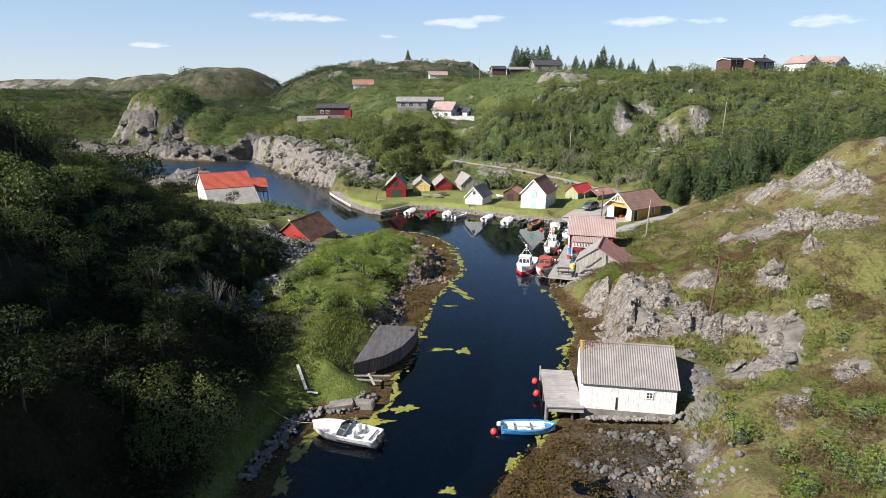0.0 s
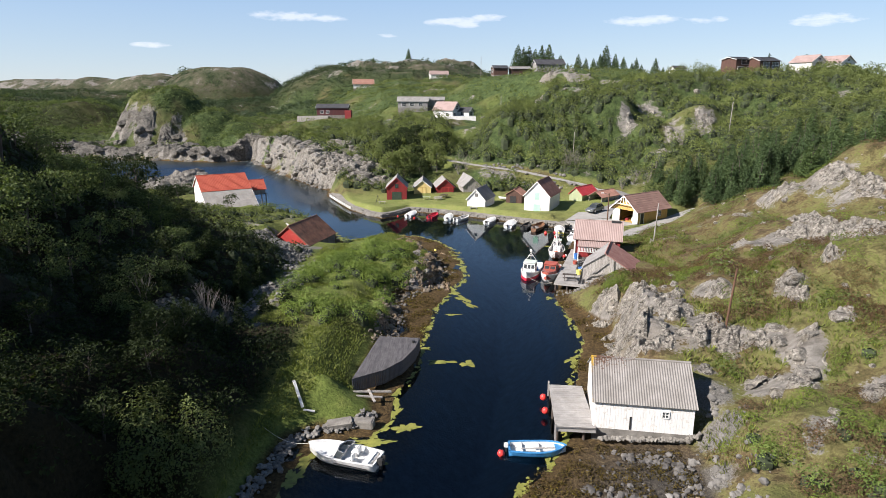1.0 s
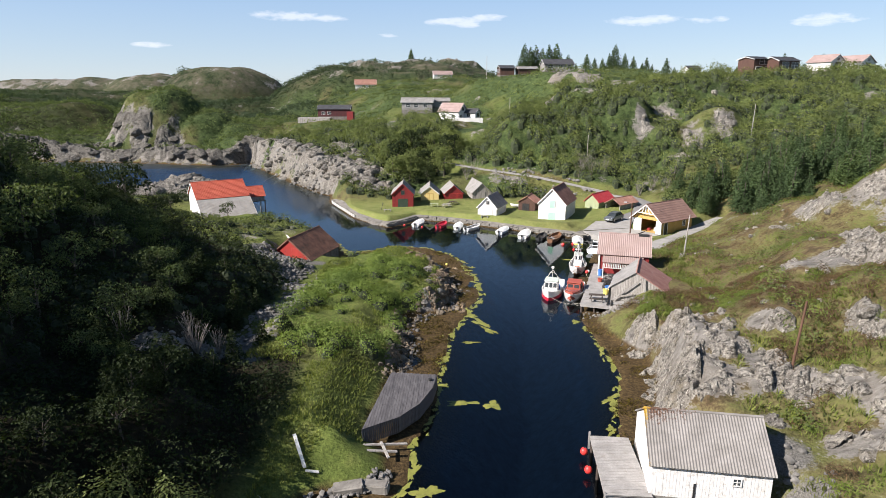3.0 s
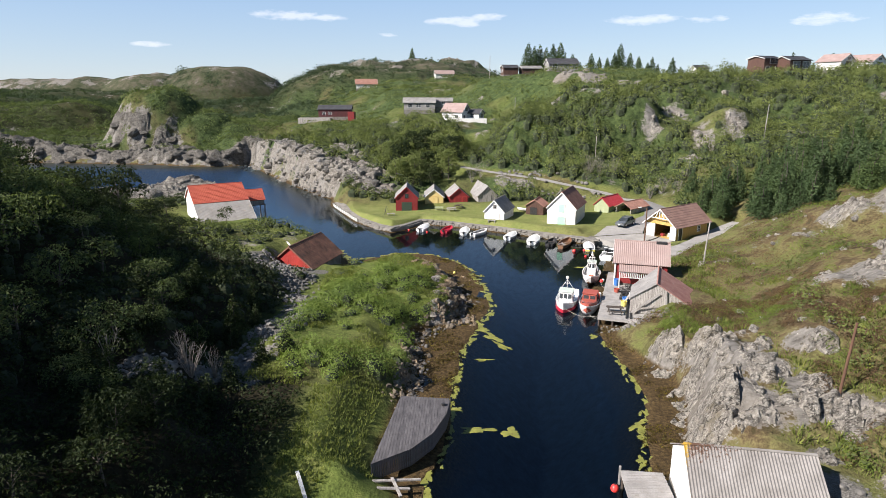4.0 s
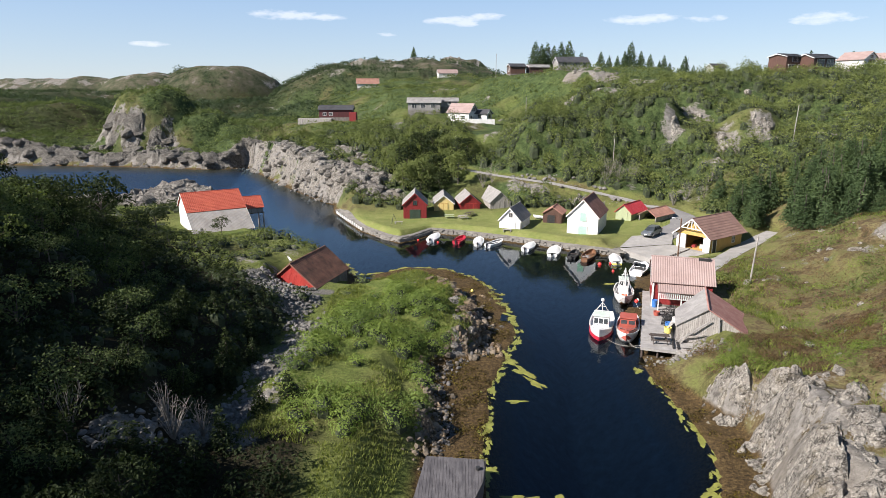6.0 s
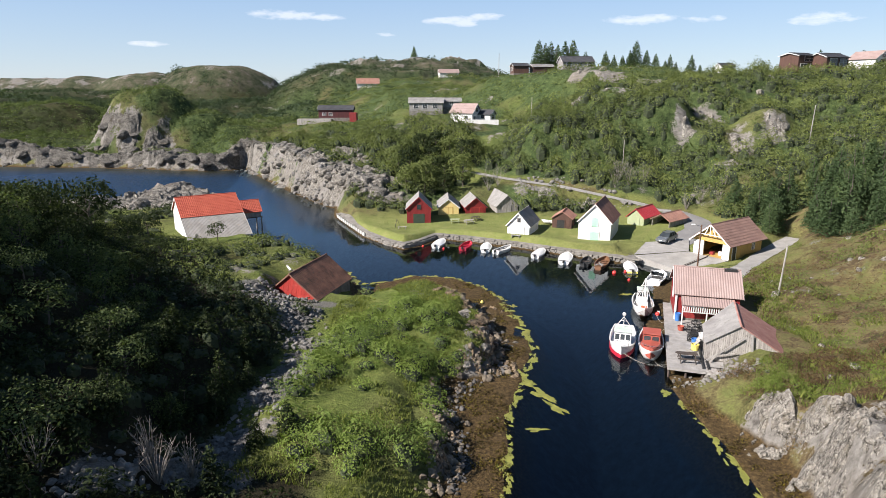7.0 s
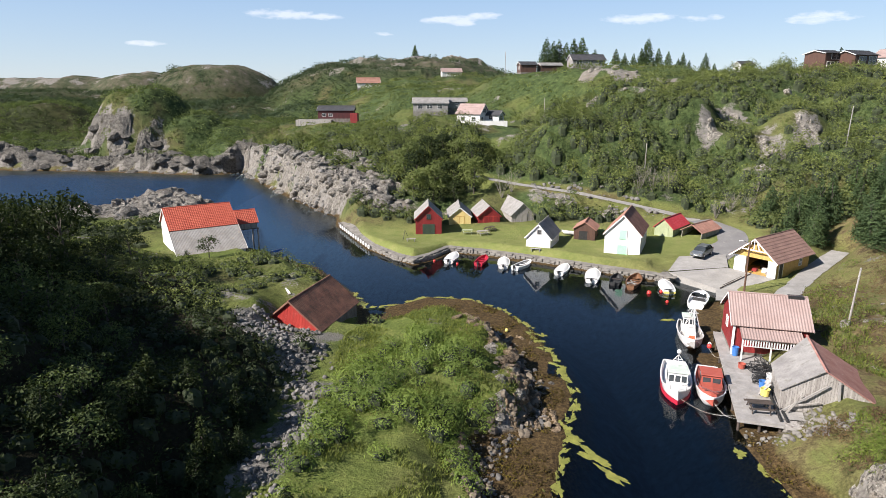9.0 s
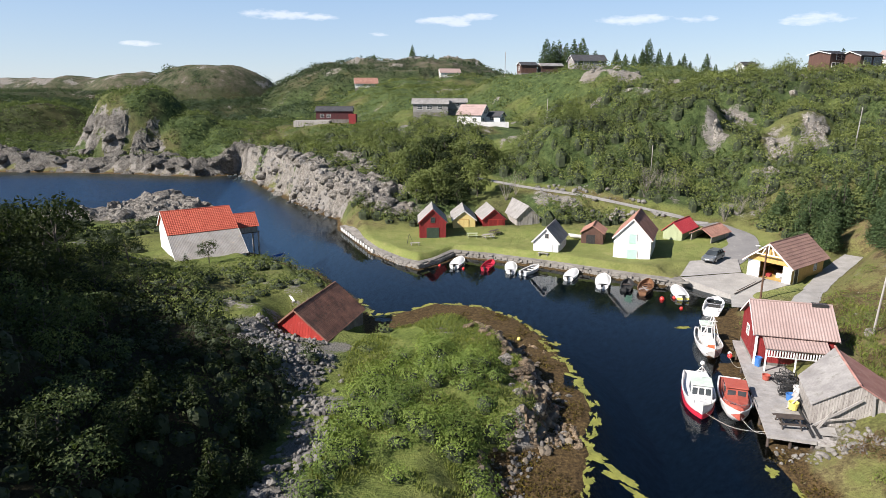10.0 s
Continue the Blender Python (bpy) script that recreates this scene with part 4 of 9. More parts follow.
door_on(h, -0.7, 0.7, 0.05, 1.5, "green_paint", "green_paint")
h = gable_house("tiled_shed", 31.6, 121.4, 1.6, -48, 3.4, 6.0, 1.4, 2.4, "grey_wood", "tile_rust", "low open-fronted grey shed with a rusty tile roof", "shed", tile=0.3, gap=True, clad=0)

# ---- the boat garage, its door open ----
h = gable_house("garage", 33.2, 102.5, 1.3, -53, 5.7, 8.6, 2.5, 4.9, "ochre_paint", "tile_brown", "ochre and white boat garage with open door and brown roof", "garage", tile=0.3, rows=9, trim="white_paint",
                over=0.45, end_over=0.7, gap=True, clad=0)
for x0, x1 in ((-2.85, -1.25), (1.75, 2.85)):
    part("front_pier", one_box(x0, -0.02, 0, x1, 0.2, 2.3), M["white_paint"], h, "white painted pier")
bm = bmesh.new()
vs = [bm.verts.new((x, y, z)) for y in (0.0, 0.16) for x, z in ((-2.84, 2.3), (2.84, 2.3), (2.84, 2.5), (0.85, 4.1), (-0.85, 4.1), (-2.84, 2.5))]
bm.faces.new(vs[:6][::-1]), bm.faces.new(vs[6:])
for i in range(6):
    bm.faces.new((vs[i], vs[(i + 1) % 6], vs[(i + 1) % 6 + 6], vs[i + 6]))
bmesh.ops.recalc_face_normals(bm, faces=bm.faces)
gable = part("gable", bm, M["ochre_paint"], h)
boards(gable, "cladding", lambda u, q, o: (u, -0.003 - o, q), -2.8, 2.8, 2.32, lambda u: min(4.08, 4.86 - abs(u) * 0.845), M["ochre_paint"], 0.17)
bm = bmesh.new()
for a, b in (((-1.6, -0.66, 3.45), (1.6, -0.66, 3.45)), ((0, -0.66, 3.45), (0, -0.66, 4.8)), ((-0.8, -0.66, 3.45), (-0.4, -0.66, 4.4)), ((0.8, -0.66, 3.45), (0.4, -0.66, 4.4))):
    plank(bm, a, b, 0.12, 0.12, (0, 1, 0))
part("gable_truss", bm, M["white_paint"], h)
part("floor_slab", one_box(-2.8, 0.05, -0.02, 2.8, 8.5, 0.02), M["concrete"], h)
for k, (bx, by, s) in enumerate(((-0.7, 1.6, 0.6), (0.4, 2.2, 0.8), (1.1, 1.4, 0.45), (-0.2, 3.4, 1.0))):
    bm = one_box(-s / 2, -s / 2, 0, s / 2, s / 2, s * 0.8)
    bmesh.ops.bevel(bm, geom=bm.edges[:], offset=0.04, segments=2, affect="EDGES")
    ob = tagged(part("crate", bm, M[("red_paint", "white_paint", "deck_wood", "dark_wood")[k]]), "stacked crate just inside the garage door", "crate", "crates in the garage")
    ob.matrix_basis = h.matrix_basis @ pose(bx, by, 0.02, 0, 0, 20 * k)
d = part("side_door", one_box(2.83, 0.7, 0.03, 2.9, 1.6, 2.0), M["black"], h, "dark glazed side door")
bm = bmesh.new()
for e in ((0.6, 0.7, 0.03, 2.1), (1.6, 1.7, 0.03, 2.1), (0.7, 1.6, 2.0, 2.1)):
    box(bm, 2.84, e[0], e[2], 2.93, e[1], e[3])
part("door_frame", bm, M["white_paint"], d)
window_on(h, right_side(5.72, 6.2, 1.0), 0.7, 0.9)
boards(h, "cladding", lambda u, q, o: (2.855 + o, u, q), 1.75, 8.6, 0, lambda u: 2.46, M["ochre_paint"], 0.17)

# ---- the wharf ----
h = gable_house("wharf_house", 20.4, 79.9, 1.3, -104, 6.1, 6.3, 2.8, 4.8, "red_paint", "tile_pink", "red wharf house with a pale tile roof", "warehouse", tile=0.25, rows=0, over=0.3, end_over=0.3, trim="white_paint", foot=0.5)
bm = bmesh.new()
roof_slope(bm, 3.07, 4.7, 0.45, 5.6, 2.5, 1.95, 0.05, 0.25, 0.045, 0)
part("porch_roof", bm, M["tile_pink"], h, "pale tiled lean-to roof")
for yy in (0.6, 3.0, 5.45):
    part("porch_post", one_box(4.45, yy - 0.06, -0.4, 4.58, yy + 0.06, 2.0), M["white_paint"], h)
bm = bmesh.new()
for k in range(22):
    yy = 0.75 + k * 0.22
    box(bm, 4.54, yy, 1.25, 4.58, yy + 0.1, 1.8)
box(bm, 4.5, 0.65, 1.17, 4.54, 5.5, 1.25)
box(bm, 4.5, 0.65, 1.8, 4.54, 5.5, 1.88)
part("porch_fence", bm, M["white_paint"], h)
part("sign_board", one_box(4.6, 2.7, 1.83, 4.64, 4.4, 2.03), M["dark_wood"], h, "dark sign board")
part("corner_post", one_box(3.06, -0.1, -0.2, 3.23, 0.1, 2.75), M["white_paint"], h)
window_on(h, pose(-0.3, -0.03, 1.4), 0.8, 0.9)
part("chimney_cap", one_box(-0.25, 4.9, 4.75, 0.35, 6.2, 5.02), M["black"], h, "dark ridge box")

h = gable_house("weathered_shed", 21.75, 65.2, 1.25, -18, 6.0, 6.9, 1.8, 3.5, "dark_wood", ("slate_grey", "sheet_rust"), "leaning weathered plank shed with a rusty half roof", "shed",
                eave_left=1.6, eave_right=1.15, ridge_x=-0.35, out_right=0.5, over=0.15, end_over=0.2, clad=0.17, clad_mat="grey_wood", foot=0.4)
for k, (a, b) in enumerate((((-3.0, -0.35, -0.1), (0.0, -0.25, 2.5)), ((-2.6, -0.4, -0.15), (-1.7, -0.3, 1.5)), ((-0.6, -0.5, -0.1), (2.6, -0.45, 0.7)), ((-2.2, -0.3, 0.5), (-0.4, -0.25, 1.0)), ((0.6, -0.3, 2.9), (0.9, -0.2, 0.2)))):
    bm = bmesh.new()
    plank(bm, a, b, 0.16, 0.06, (0, 1, 0.2))
    part("prop_board", bm, M["grey_wood" if k % 2 else "deck_wood"], h)
# the far end of its seaward side has been cut back on the slant
for o in h.children_recursive:
    if o.type == "MESH" and o.name.split(".")[0] in ("wall", "roof_slope", "cladding", "foundation"):
        for v in o.data.vertices:
            v.co.y *= 1 - 0.33 * min(1.0, max(0.0, (-v.co.x - 0.2) / 3.2))

# ---- west bank ----
h = gable_house("tiled_boathouse", -22.8, 79.5, 2.05, -14, 6.3, 8.9, 0.12, 2.75, "red_bright", "tile_old", "red gabled stone boathouse with an old dark tile roof", tile=0.28, rows=18, foot=0.6, thick=0.09, wall_label="bright red boarded gable")
h = gable_house("sound_house", -49.8, 110.7, 1.75, -55, 7.0, 9.3, 2.5, 6.4, "white_paint", "tile_orange", "white seaside warehouse with orange tile roof and grey lean-to", "warehouse", tile=0.3, rows=14,
                out_right=4.6, eave_right=1.05, eave_left=4.0, ridge_x=0.0, clad=0, split=(0.5, "fibre_cement", 0.2), trim="white_paint", foot=0.4)
annex = gable_house("jetty_house", -43.2, 120.2, 3.3, -57, 3.7, 3.4, 1.05, 2.7, "grey_wood", "tile_orange", "small grey loft house on posts over the sound with orange tiles", "boathouse", tile=0.3, rows=8, foot=0)
for px in (-1.75, 1.75):
    for py in (0.3, 3.5):
        part("stilt", one_box(px - 0.1, py - 0.1, -4.8, px + 0.1, py + 0.1, 0.05), M["grey_wood"], annex)
part("underfloor", one_box(-1.9, 0, -0.12, 1.9, 3.7, 0.0), M["dark_wood"], annex)

# ---- east bank ----
h = gable_house("white_boathouse", 13.45, 32.8, 1.0, -97.5, 6.3, 6.85, 2.18, 4.05, "white_boards", "boathouse_sheet", "white boarded boathouse with a corrugated cement roof", tile=0.177, over=0.22, end_over=0.15, clad=0.19, thick=0.04, foot=0.4)
window_on(h, right_side(6.3, 4.9, 1.25), 0.4, 0.42)
part("broken_board", one_box(3.19, 2.5, 0.1, 3.22, 2.62, 1.1), M["black"], h, "gap of a missing board")


# ---- lanes, yard and slipway ----
def strip(name, line, half, mat, label, lift=0.05, across=6, step=0.5):
    """A lane laid on the ground along a line in plan."""
    pts = []
    for a, b in zip(line, line[1:]):
        n = max(2, int(np.hypot(*(b - a)[:2]) / step))
        pts += [a + (b - a) * k / n for k in range(n)]
    pts.append(line[-1])
    pts = np.array(pts)[:, :2]
    for _ in range(14):
        pts[1:-1] = (pts[:-2] + 2 * pts[1:-1] + pts[2:]) / 4
    way = np.gradient(pts, axis=0)
    way /= np.linalg.norm(way, axis=1)[:, None]
    side = np.stack((way[:, 1], -way[:, 0]), 1)
    wob = (fbm(np.arange(len(pts)) / 6.0, np.full(len(pts), 3.3), 2, 5) - 0.5)[:, None, None] * 0.5
    q = np.linspace(-1, 1, across)[None, :, None] * (half + wob)
    p = pts[:, None] + side[:, None] * q
    z = np.array([[ground_at(x, y) for x, y in row] for row in p])
    z = np.maximum(z, z.mean(1, keepdims=True) - 0.05) + lift
    v = np.concatenate((p, z[..., None]), 2).reshape(-1, 3)
    i = (np.arange(len(pts) - 1)[:, None] * across + np.arange(across - 1)[None]).ravel()
    return tagged(new(name, mesh_of(name, v, np.stack((i, i + 1, i + across + 1, i + across), 1), [M[mat]])), label, "road", kind="structure")


strip("road", LANE, 1.25, "gravel", "narrow grey gravel lane climbing the hillside")
strip("road_track", TRACK, 1.2, "gravel", "pale gravel track past the garage")
strip("road_drive", DRIVE[1:], 2.3, "asphalt", "grey asphalt drive to the yard", 0.06)


def slab(name, corners, mat, label, n=14, thick=0.0, category="pavement"):
    """A sheet between four corners, with a worn surface."""
    a, b, c, d = (np.array(q, float) for q in corners)
    u = np.linspace(0, 1, n)
    U, V = np.meshgrid(u, u)
    p = (a * ((1 - U) * (1 - V))[..., None] + b * (U * (1 - V))[..., None] + c * (U * V)[..., None] + d * ((1 - U) * V)[..., None])
    p[..., 2] += 0.05 * (fbm(p[..., 0], p[..., 1], 3, 12) - 0.5)
    i = (np.arange(n - 1)[:, None] * n + np.arange(n - 1)[None]).ravel()
    return tagged(new(name, mesh_of(name, p.reshape(-1, 3), np.stack((i, i + 1, i + n + 1, i + n), 1), [M[mat]])), label, category, kind="structure")


bm = bmesh.new()
rim = ((22.7, 104.5, 0.98), (24.6, 101.4, 0.85), (27.6, 97.2, 0.5), (34.9, 100.2, 1.44), (31.0, 105.4, 1.44))
top, low = ([bm.verts.new((x, y, z - drop)) for x, y, z in rim] for drop in (0.0, 2.2))
bm.faces.new(top)
for k in range(5):
    bm.faces.new((top[k], low[k], low[(k + 1) % 5], top[(k + 1) % 5]))
bmesh.ops.triangulate(bm, faces=bm.faces[:1])
bmesh.ops.subdivide_edges(bm, edges=bm.edges[:], cuts=3, use_grid_fill=True)
bmesh.ops.recalc_face_normals(bm, faces=bm.faces)
tagged(part("pavement_slipway", bm, M["concrete"]), "pale concrete slip and apron in front of the garage", "pavement", kind="structure")
slab("pavement_yard", ((22.6, 104.65, 1.06), (31.1, 105.5, 1.47), (33.2, 111.5, 1.72), (26.2, 111.0, 1.55)), "gravel", "grey gravel parking yard beside the slipway")
slab("pavement_jetty", ((24.2, 92.2, 1.15), (27.4, 91.4, 1.25), (28.6, 96.2, 1.25), (26.0, 96.6, 1.1)), "concrete", "concrete landing beside the slipway")
for k, off in enumerate((-0.7, 0.7)):
    bm = bmesh.new()
    plank(bm, (27.6 + off * 0.55, 98.9 + off * 0.8, 0.72), (33.2 + off * 0.55, 103.0 + off * 0.8, 1.47), 0.1, 0.1)
    tagged(part("slip_rail", bm, M["dark_wood"]), "dark iron rail running down the slipway", "rail", "slipway rails")


# ---- stone quay round the meadow ----
QUAY = ((-29, 137), (-24.8, 128.2), (-20.5, 119.5), (-16, 113.5), (-13, 111), (-10.3, 114), (-7.8, 118.5), (-2.4, 116.6), (4.9, 113), (12.1, 108.8), (18.8, 104.8), (22.4, 103), (23.4, 104.4))
bm = bmesh.new()
prev = None
for k, (x, y) in enumerate(QUAY):
    a, b = Vector(QUAY[max(0, k - 1)]), Vector(QUAY[min(len(QUAY) - 1, k + 1)])
    n = Vector((-(b - a).y, (b - a).x)).normalized()
    row = [bm.verts.new((x + n.x * o, y + n.y * o, z)) for o, z in ((0.12, -1.4), (0.05, 0.78), (0.45, 0.86), (1.5, 0.98 if 3 < k < 12 else 1.12), (2.2, 0.7))]
    if prev:
        for i in range(4):
            bm.faces.new((prev[i], row[i], row[i + 1], prev[i + 1]))
    prev = row
bmesh.ops.recalc_face_normals(bm, faces=bm.faces)
quay = tagged(part("quay_wall", bm, M["stone"]), "low dry stone quay round the meadow", "quay", kind="structure")

rnd = random.Random(5)
quay_meshes = []
for k in range(6):
    bm = one_box(-0.5, -0.5, -0.5, 0.5, 0.5, 0.5)
    bmesh.ops.bevel(bm, geom=bm.edges[:], offset=0.12, segments=1, affect="EDGES")
    for v in bm.verts:
        v.co += Vector((rnd.uniform(-0.07, 0.07), rnd.uniform(-0.06, 0.06), rnd.uniform(-0.07, 0.07)))
    me = bpy.data.meshes.new("stone")
    bm.to_mesh(me)
    bm.free()
    me.materials.append(M["stone"])
    quay_meshes.append(me)


def stone_at(parent, x, y, z, yaw, sx, sy, sz, tilt=4):
    ob = new("stone", rnd.choice(quay_meshes))
    ob.matrix_basis = pose(x, y, z, rnd.uniform(-tilt, tilt), rnd.uniform(-tilt, tilt), yaw) @ Matrix.Diagonal((sx, sy, sz, 1))
    ob.parent = parent


for (ax, ay), (bx, by) in zip(QUAY, QUAY[1:]):
    length, yaw = math.hypot(bx - ax, by - ay), math.degrees(math.atan2(by - ay, bx - ax))
    for z, hgt in ((0.0, 0.5), (0.42, 0.42), (0.74, 0.24)):
        s = rnd.uniform(-0.3, 0)
        while s < length - 0.15:
            w = rnd.uniform(0.35, 1.2) if z < 0.7 else rnd.uniform(0.7, 1.5)
            q = (s + w / 2) / length
            if z < 0.7 or rnd.random() < 0.45:
                stone_at(quay, ax + (bx - ax) * q, ay + (by - ay) * q, z, yaw, w * rnd.uniform(0.8, 1.0), rnd.uniform(0.35, 0.6) if z < 0.7 else 0.7, hgt * rnd.uniform(0.75, 1.1), 9)
            s += w

tyre_bm = bmesh.new()
for k in range(14):
    a = k * math.tau / 14
    c, r = Vector((math.cos(a) * 0.26, 0, math.sin(a) * 0.26)), Vector((math.cos(a), 0, math.sin(a)))
    for j in range(6):
        f = j * math.tau / 6
        tyre_bm.verts.new(c + r * (0.1 * math.cos(f)) + Vector((0, 0.1 * math.sin(f), 0)))
tyre_bm.verts.ensure_lookup_table()
for k in range(14):
    for j in range(6):
        tyre_bm.faces.new([tyre_bm.verts[i] for i in (k * 6 + j, k * 6 + (j + 1) % 6, ((k + 1) % 14) * 6 + (j + 1) % 6, ((k + 1) % 14) * 6 + j)])
tyre = tagged(part("tyre_fender", tyre_bm, M["white_paint"]), "white painted tyre hung on the quay as a fender", "fender", "tyre fenders")
for k in range(13):
    q = 0.1 + k * 0.062
    i = 0 if q < 0.42 else 1 if q < 0.84 else 2
    (ax, ay), (bx, by) = QUAY[i], QUAY[i + 1]
    s = (q - (0, 0.42, 0.84)[i]) / 0.42
    m = pose(ax + (bx - ax) * s - 0.42, ay + (by - ay) * s - 0.2, 0.55, 0, 0, math.degrees(math.atan2(by - ay, bx - ax)))
    if k:
        copy_thing(tyre, m)
    else:
        tyre.matrix_basis = m


# ---- timber decks ----
def timber_deck(name, m, outline_xy, z, label, mat, step=0.2, along_y=True, piles=(), skirt=None, depth=2.0, category="jetty"):
    """Planks cut to an outline, on bearers and piles."""
    d = thing(name, m, label, category)
    ring = outline_xy if along_y else [(y, x) for x, y in outline_xy]
    lo, hi = min(p[0] for p in ring), max(p[0] for p in ring)
    n = int((hi - lo) / step)
    rn = random.Random(len(name))
    for k in range(n):
        a, b = lo + k * step + 0.008, lo + (k + 1) * step - 0.008
        ends = []
        for u in (a, b):
            cuts = sorted(y0 + (y1 - y0) * (u - x0) / (x1 - x0) for (x0, y0), (x1, y1) in zip(ring, ring[1:] + ring[:1]) if (x0 <= u) != (x1 <= u))
            ends.append((cuts[0], cuts[-1]) if len(cuts) > 1 else None)
        if None in ends:
            continue
        dz, e = rn.uniform(-0.008, 0.008), rn.uniform(0, 0.05)
        quad = [(a, ends[0][0] - e), (b, ends[1][0] - e), (b, ends[1][1] + e), (a, ends[0][1] + e)]
        bm = bmesh.new()
        low, top = ([bm.verts.new((px, py, zz + dz) if along_y else (py, px, zz + dz)) for px, py in quad] for zz in (z - 0.05, z))
        bm.faces.new(low), bm.faces.new(top)
        for i in range(4):
            bm.faces.new((low[i], low[(i + 1) % 4], top[(i + 1) % 4], top[i]))
        bmesh.ops.recalc_face_normals(bm, faces=bm.faces)
        part("plank", bm, M[mat], d)
    bm = bmesh.new()
    vs = [bm.verts.new((px, py, zz)) for zz in (z - 0.28, z - 0.06) for px, py in outline_xy]
    k = len(outline_xy)
    bm.faces.new(vs[:k]), bm.faces.new(vs[k:])
    for i in range(k):
        bm.faces.new((vs[i], vs[(i + 1) % k], vs[(i + 1) % k + k], vs[i + k]))
    bmesh.ops.recalc_face_normals(bm, faces=bm.faces)
    part("bearer", bm, M["deck_wood" if mat != "dark_deck" else "dark_deck"], d)
    for px, py in piles:
        bm = bmesh.new()
        beam(bm, (px, py, z - depth), (px, py, z - 0.05), 0.11, 8)
        part("pile", bm, M["dark_wood"], d)
    return d


# landing of the white boathouse
timber_deck("boathouse_landing", pose(0, 0, 0), [(10.35, 29.25), (13.15, 29.1), (13.35, 35.9), (10.75, 36.1)], 1.15, "weathered plank landing on piles beside the boathouse", "deck_wood", 0.17, False,
            ((10.5, 29.5), (10.6, 32.6), (10.85, 35.8), (12.4, 29.5)), depth=3.0)
bm = bmesh.new()
for a, b in (((10.3, 29.2, 1.3), (13.1, 29.05, 1.3)), ((10.3, 29.2, 0.1), (10.3, 29.2, 1.5)), ((10.7, 36.1, 0.1), (10.7, 36.1, 1.45))):
    plank(bm, a, b, 0.12, 0.1, (0, 1, 0.3))
tagged(part("landing_kerb", bm, M["deck_wood"]), "pale timber kerb along the boathouse landing", "kerb")
# the boat-shaped deck of the west bank
prow = timber_deck("bank_deck", pose(0, 0, 0), [(-5.4, 35.3), (-3.0, 37.1), (-1.6, 39.2), (-0.75, 41.9), (-0.5, 44.3), (-4.4, 44.6)], 1.68, "old dark grey plank deck with a curved fenced edge", "dark_deck", 0.2, True,
                   ((-4.4, 37.4), (-1.9, 39.6), (-0.7, 43.8)), depth=2.4)
edge = [Vector(p) for p in ((-5.4, 35.3), (-3.0, 37.1), (-1.6, 39.2), (-0.75, 41.9), (-0.5, 44.3))]
for a, b in zip(edge, edge[1:]):
    n = int((b - a).length / 0.16)
    for k in range(n):
        p = a + (b - a) * ((k + 0.5) / n)
        o = part("skirt_board", one_box(-0.065, -0.03, -1.25, 0.065, 0.0, 0.03), M["dark_deck"], prow)
        o.matrix_basis = pose(p.x, p.y, 1.7, 0, 0, math.degrees(math.atan2((b - a).y, (b - a).x)))
bm = bmesh.new()
beam(bm, (-1.0, 43.2, 1.7), (-1.0, 43.2, 1.86), 0.16, 8)
tagged(part("mooring_ring", bm, M["black"]), "small dark mooring ring on the old deck", "ring")
# the wharf
WHARF = pose(15.1, 64.7, 0, 0, 0, -16)
timber_deck("wharf_deck", WHARF, [(0, 0), (3.2, 0), (3.4, 8), (3.0, 18.6), (0, 18.6)], 1.08, "grey plank wharf on piles along the boats", "deck_wood", 0.22, False,
            ((0.15, 0.3), (1.6, 0.3), (3.0, 0.3), (0.12, 3.4), (0.12, 6.6), (0.12, 9.8), (0.12, 13), (0.12, 16.2), (0.15, 18.4)), depth=3.0)
timber_deck("wharf_apron", WHARF, [(3.25, -0.1), (5.6, -0.5), (5.6, 0.7), (3.25, 1.0)], 1.1, "short plank apron at the wharf end", "grey_wood", 0.2, False, ((5.2, 0.0),), depth=2.5)
slab("pavement_wharf", [tuple(WHARF @ Vector(p)) for p in ((3.1, 1.0, 1.06), (6.0, 1.0, 1.25), (7.2, 12.5, 1.32), (3.1, 18.0, 1.12))], "gravel", "trodden gravel behind the wharf planks")
for k, off in enumerate((0.0, 0.22)):
    bm = bmesh.new()
    beam(bm, WHARF @ Vector((2.9 + off, 9.6 - 3 * off, 1.2)), WHARF @ Vector((3.0 + off * 2, 0.4, 1.2)), 0.1, 8)
    tagged(part("black_pipe", bm, M["black"]), "long black plastic pipe lying on the wharf", "pipe", "pipes on the wharf")


def picnic_table(m, label, mat="grey_wood"):
    t = thing("picnic_table", m, label, "table")
    for k in range(4):
        part("tabletop_board", one_box(-0.9, -0.36 + k * 0.18, 0.7, 0.9, -0.2 + k * 0.18, 0.74), M[mat], t)
    for s in (-1, 1):
        part("bench_board", one_box(-0.9, s * 0.72 - 0.13, 0.42, 0.9, s * 0.72 + 0.13, 0.46), M[mat], t)
    for x in (-0.65, 0.65):
        for s in (-1, 1):
            bm = bmesh.new()
            plank(bm, (x, s * 0.25, 0.7), (x, s * 0.75, 0.0), 0.1, 0.05, (1, 0, 0))
            part("leg", bm, M[mat], t)
        part("crossbar", one_box(x - 0.03, -0.8, 0.36, x + 0.03, 0.8, 0.42), M[mat], t)
    return t


picnic_table(WHARF @ pose(1.7, 1.9, 1.09, 0, 0, 8), "weathered picnic table on the wharf", "dark_wood")
picnic_table(pose(-2.2, 124.6, ground_at(-2.2, 124.6), 0, 0, 20), "weathered picnic table on the meadow grass")
picnic_table(pose(-4.8, 125.4, ground_at(-4.8, 125.4), 0, 0, 5), "pale green garden table on the meadow grass", "green_paint")
picnic_table(pose(-0.9, 127.4, ground_at(-0.9, 127.4), 0, 0, 40), "dark upturned table on the meadow grass", "dark_wood")


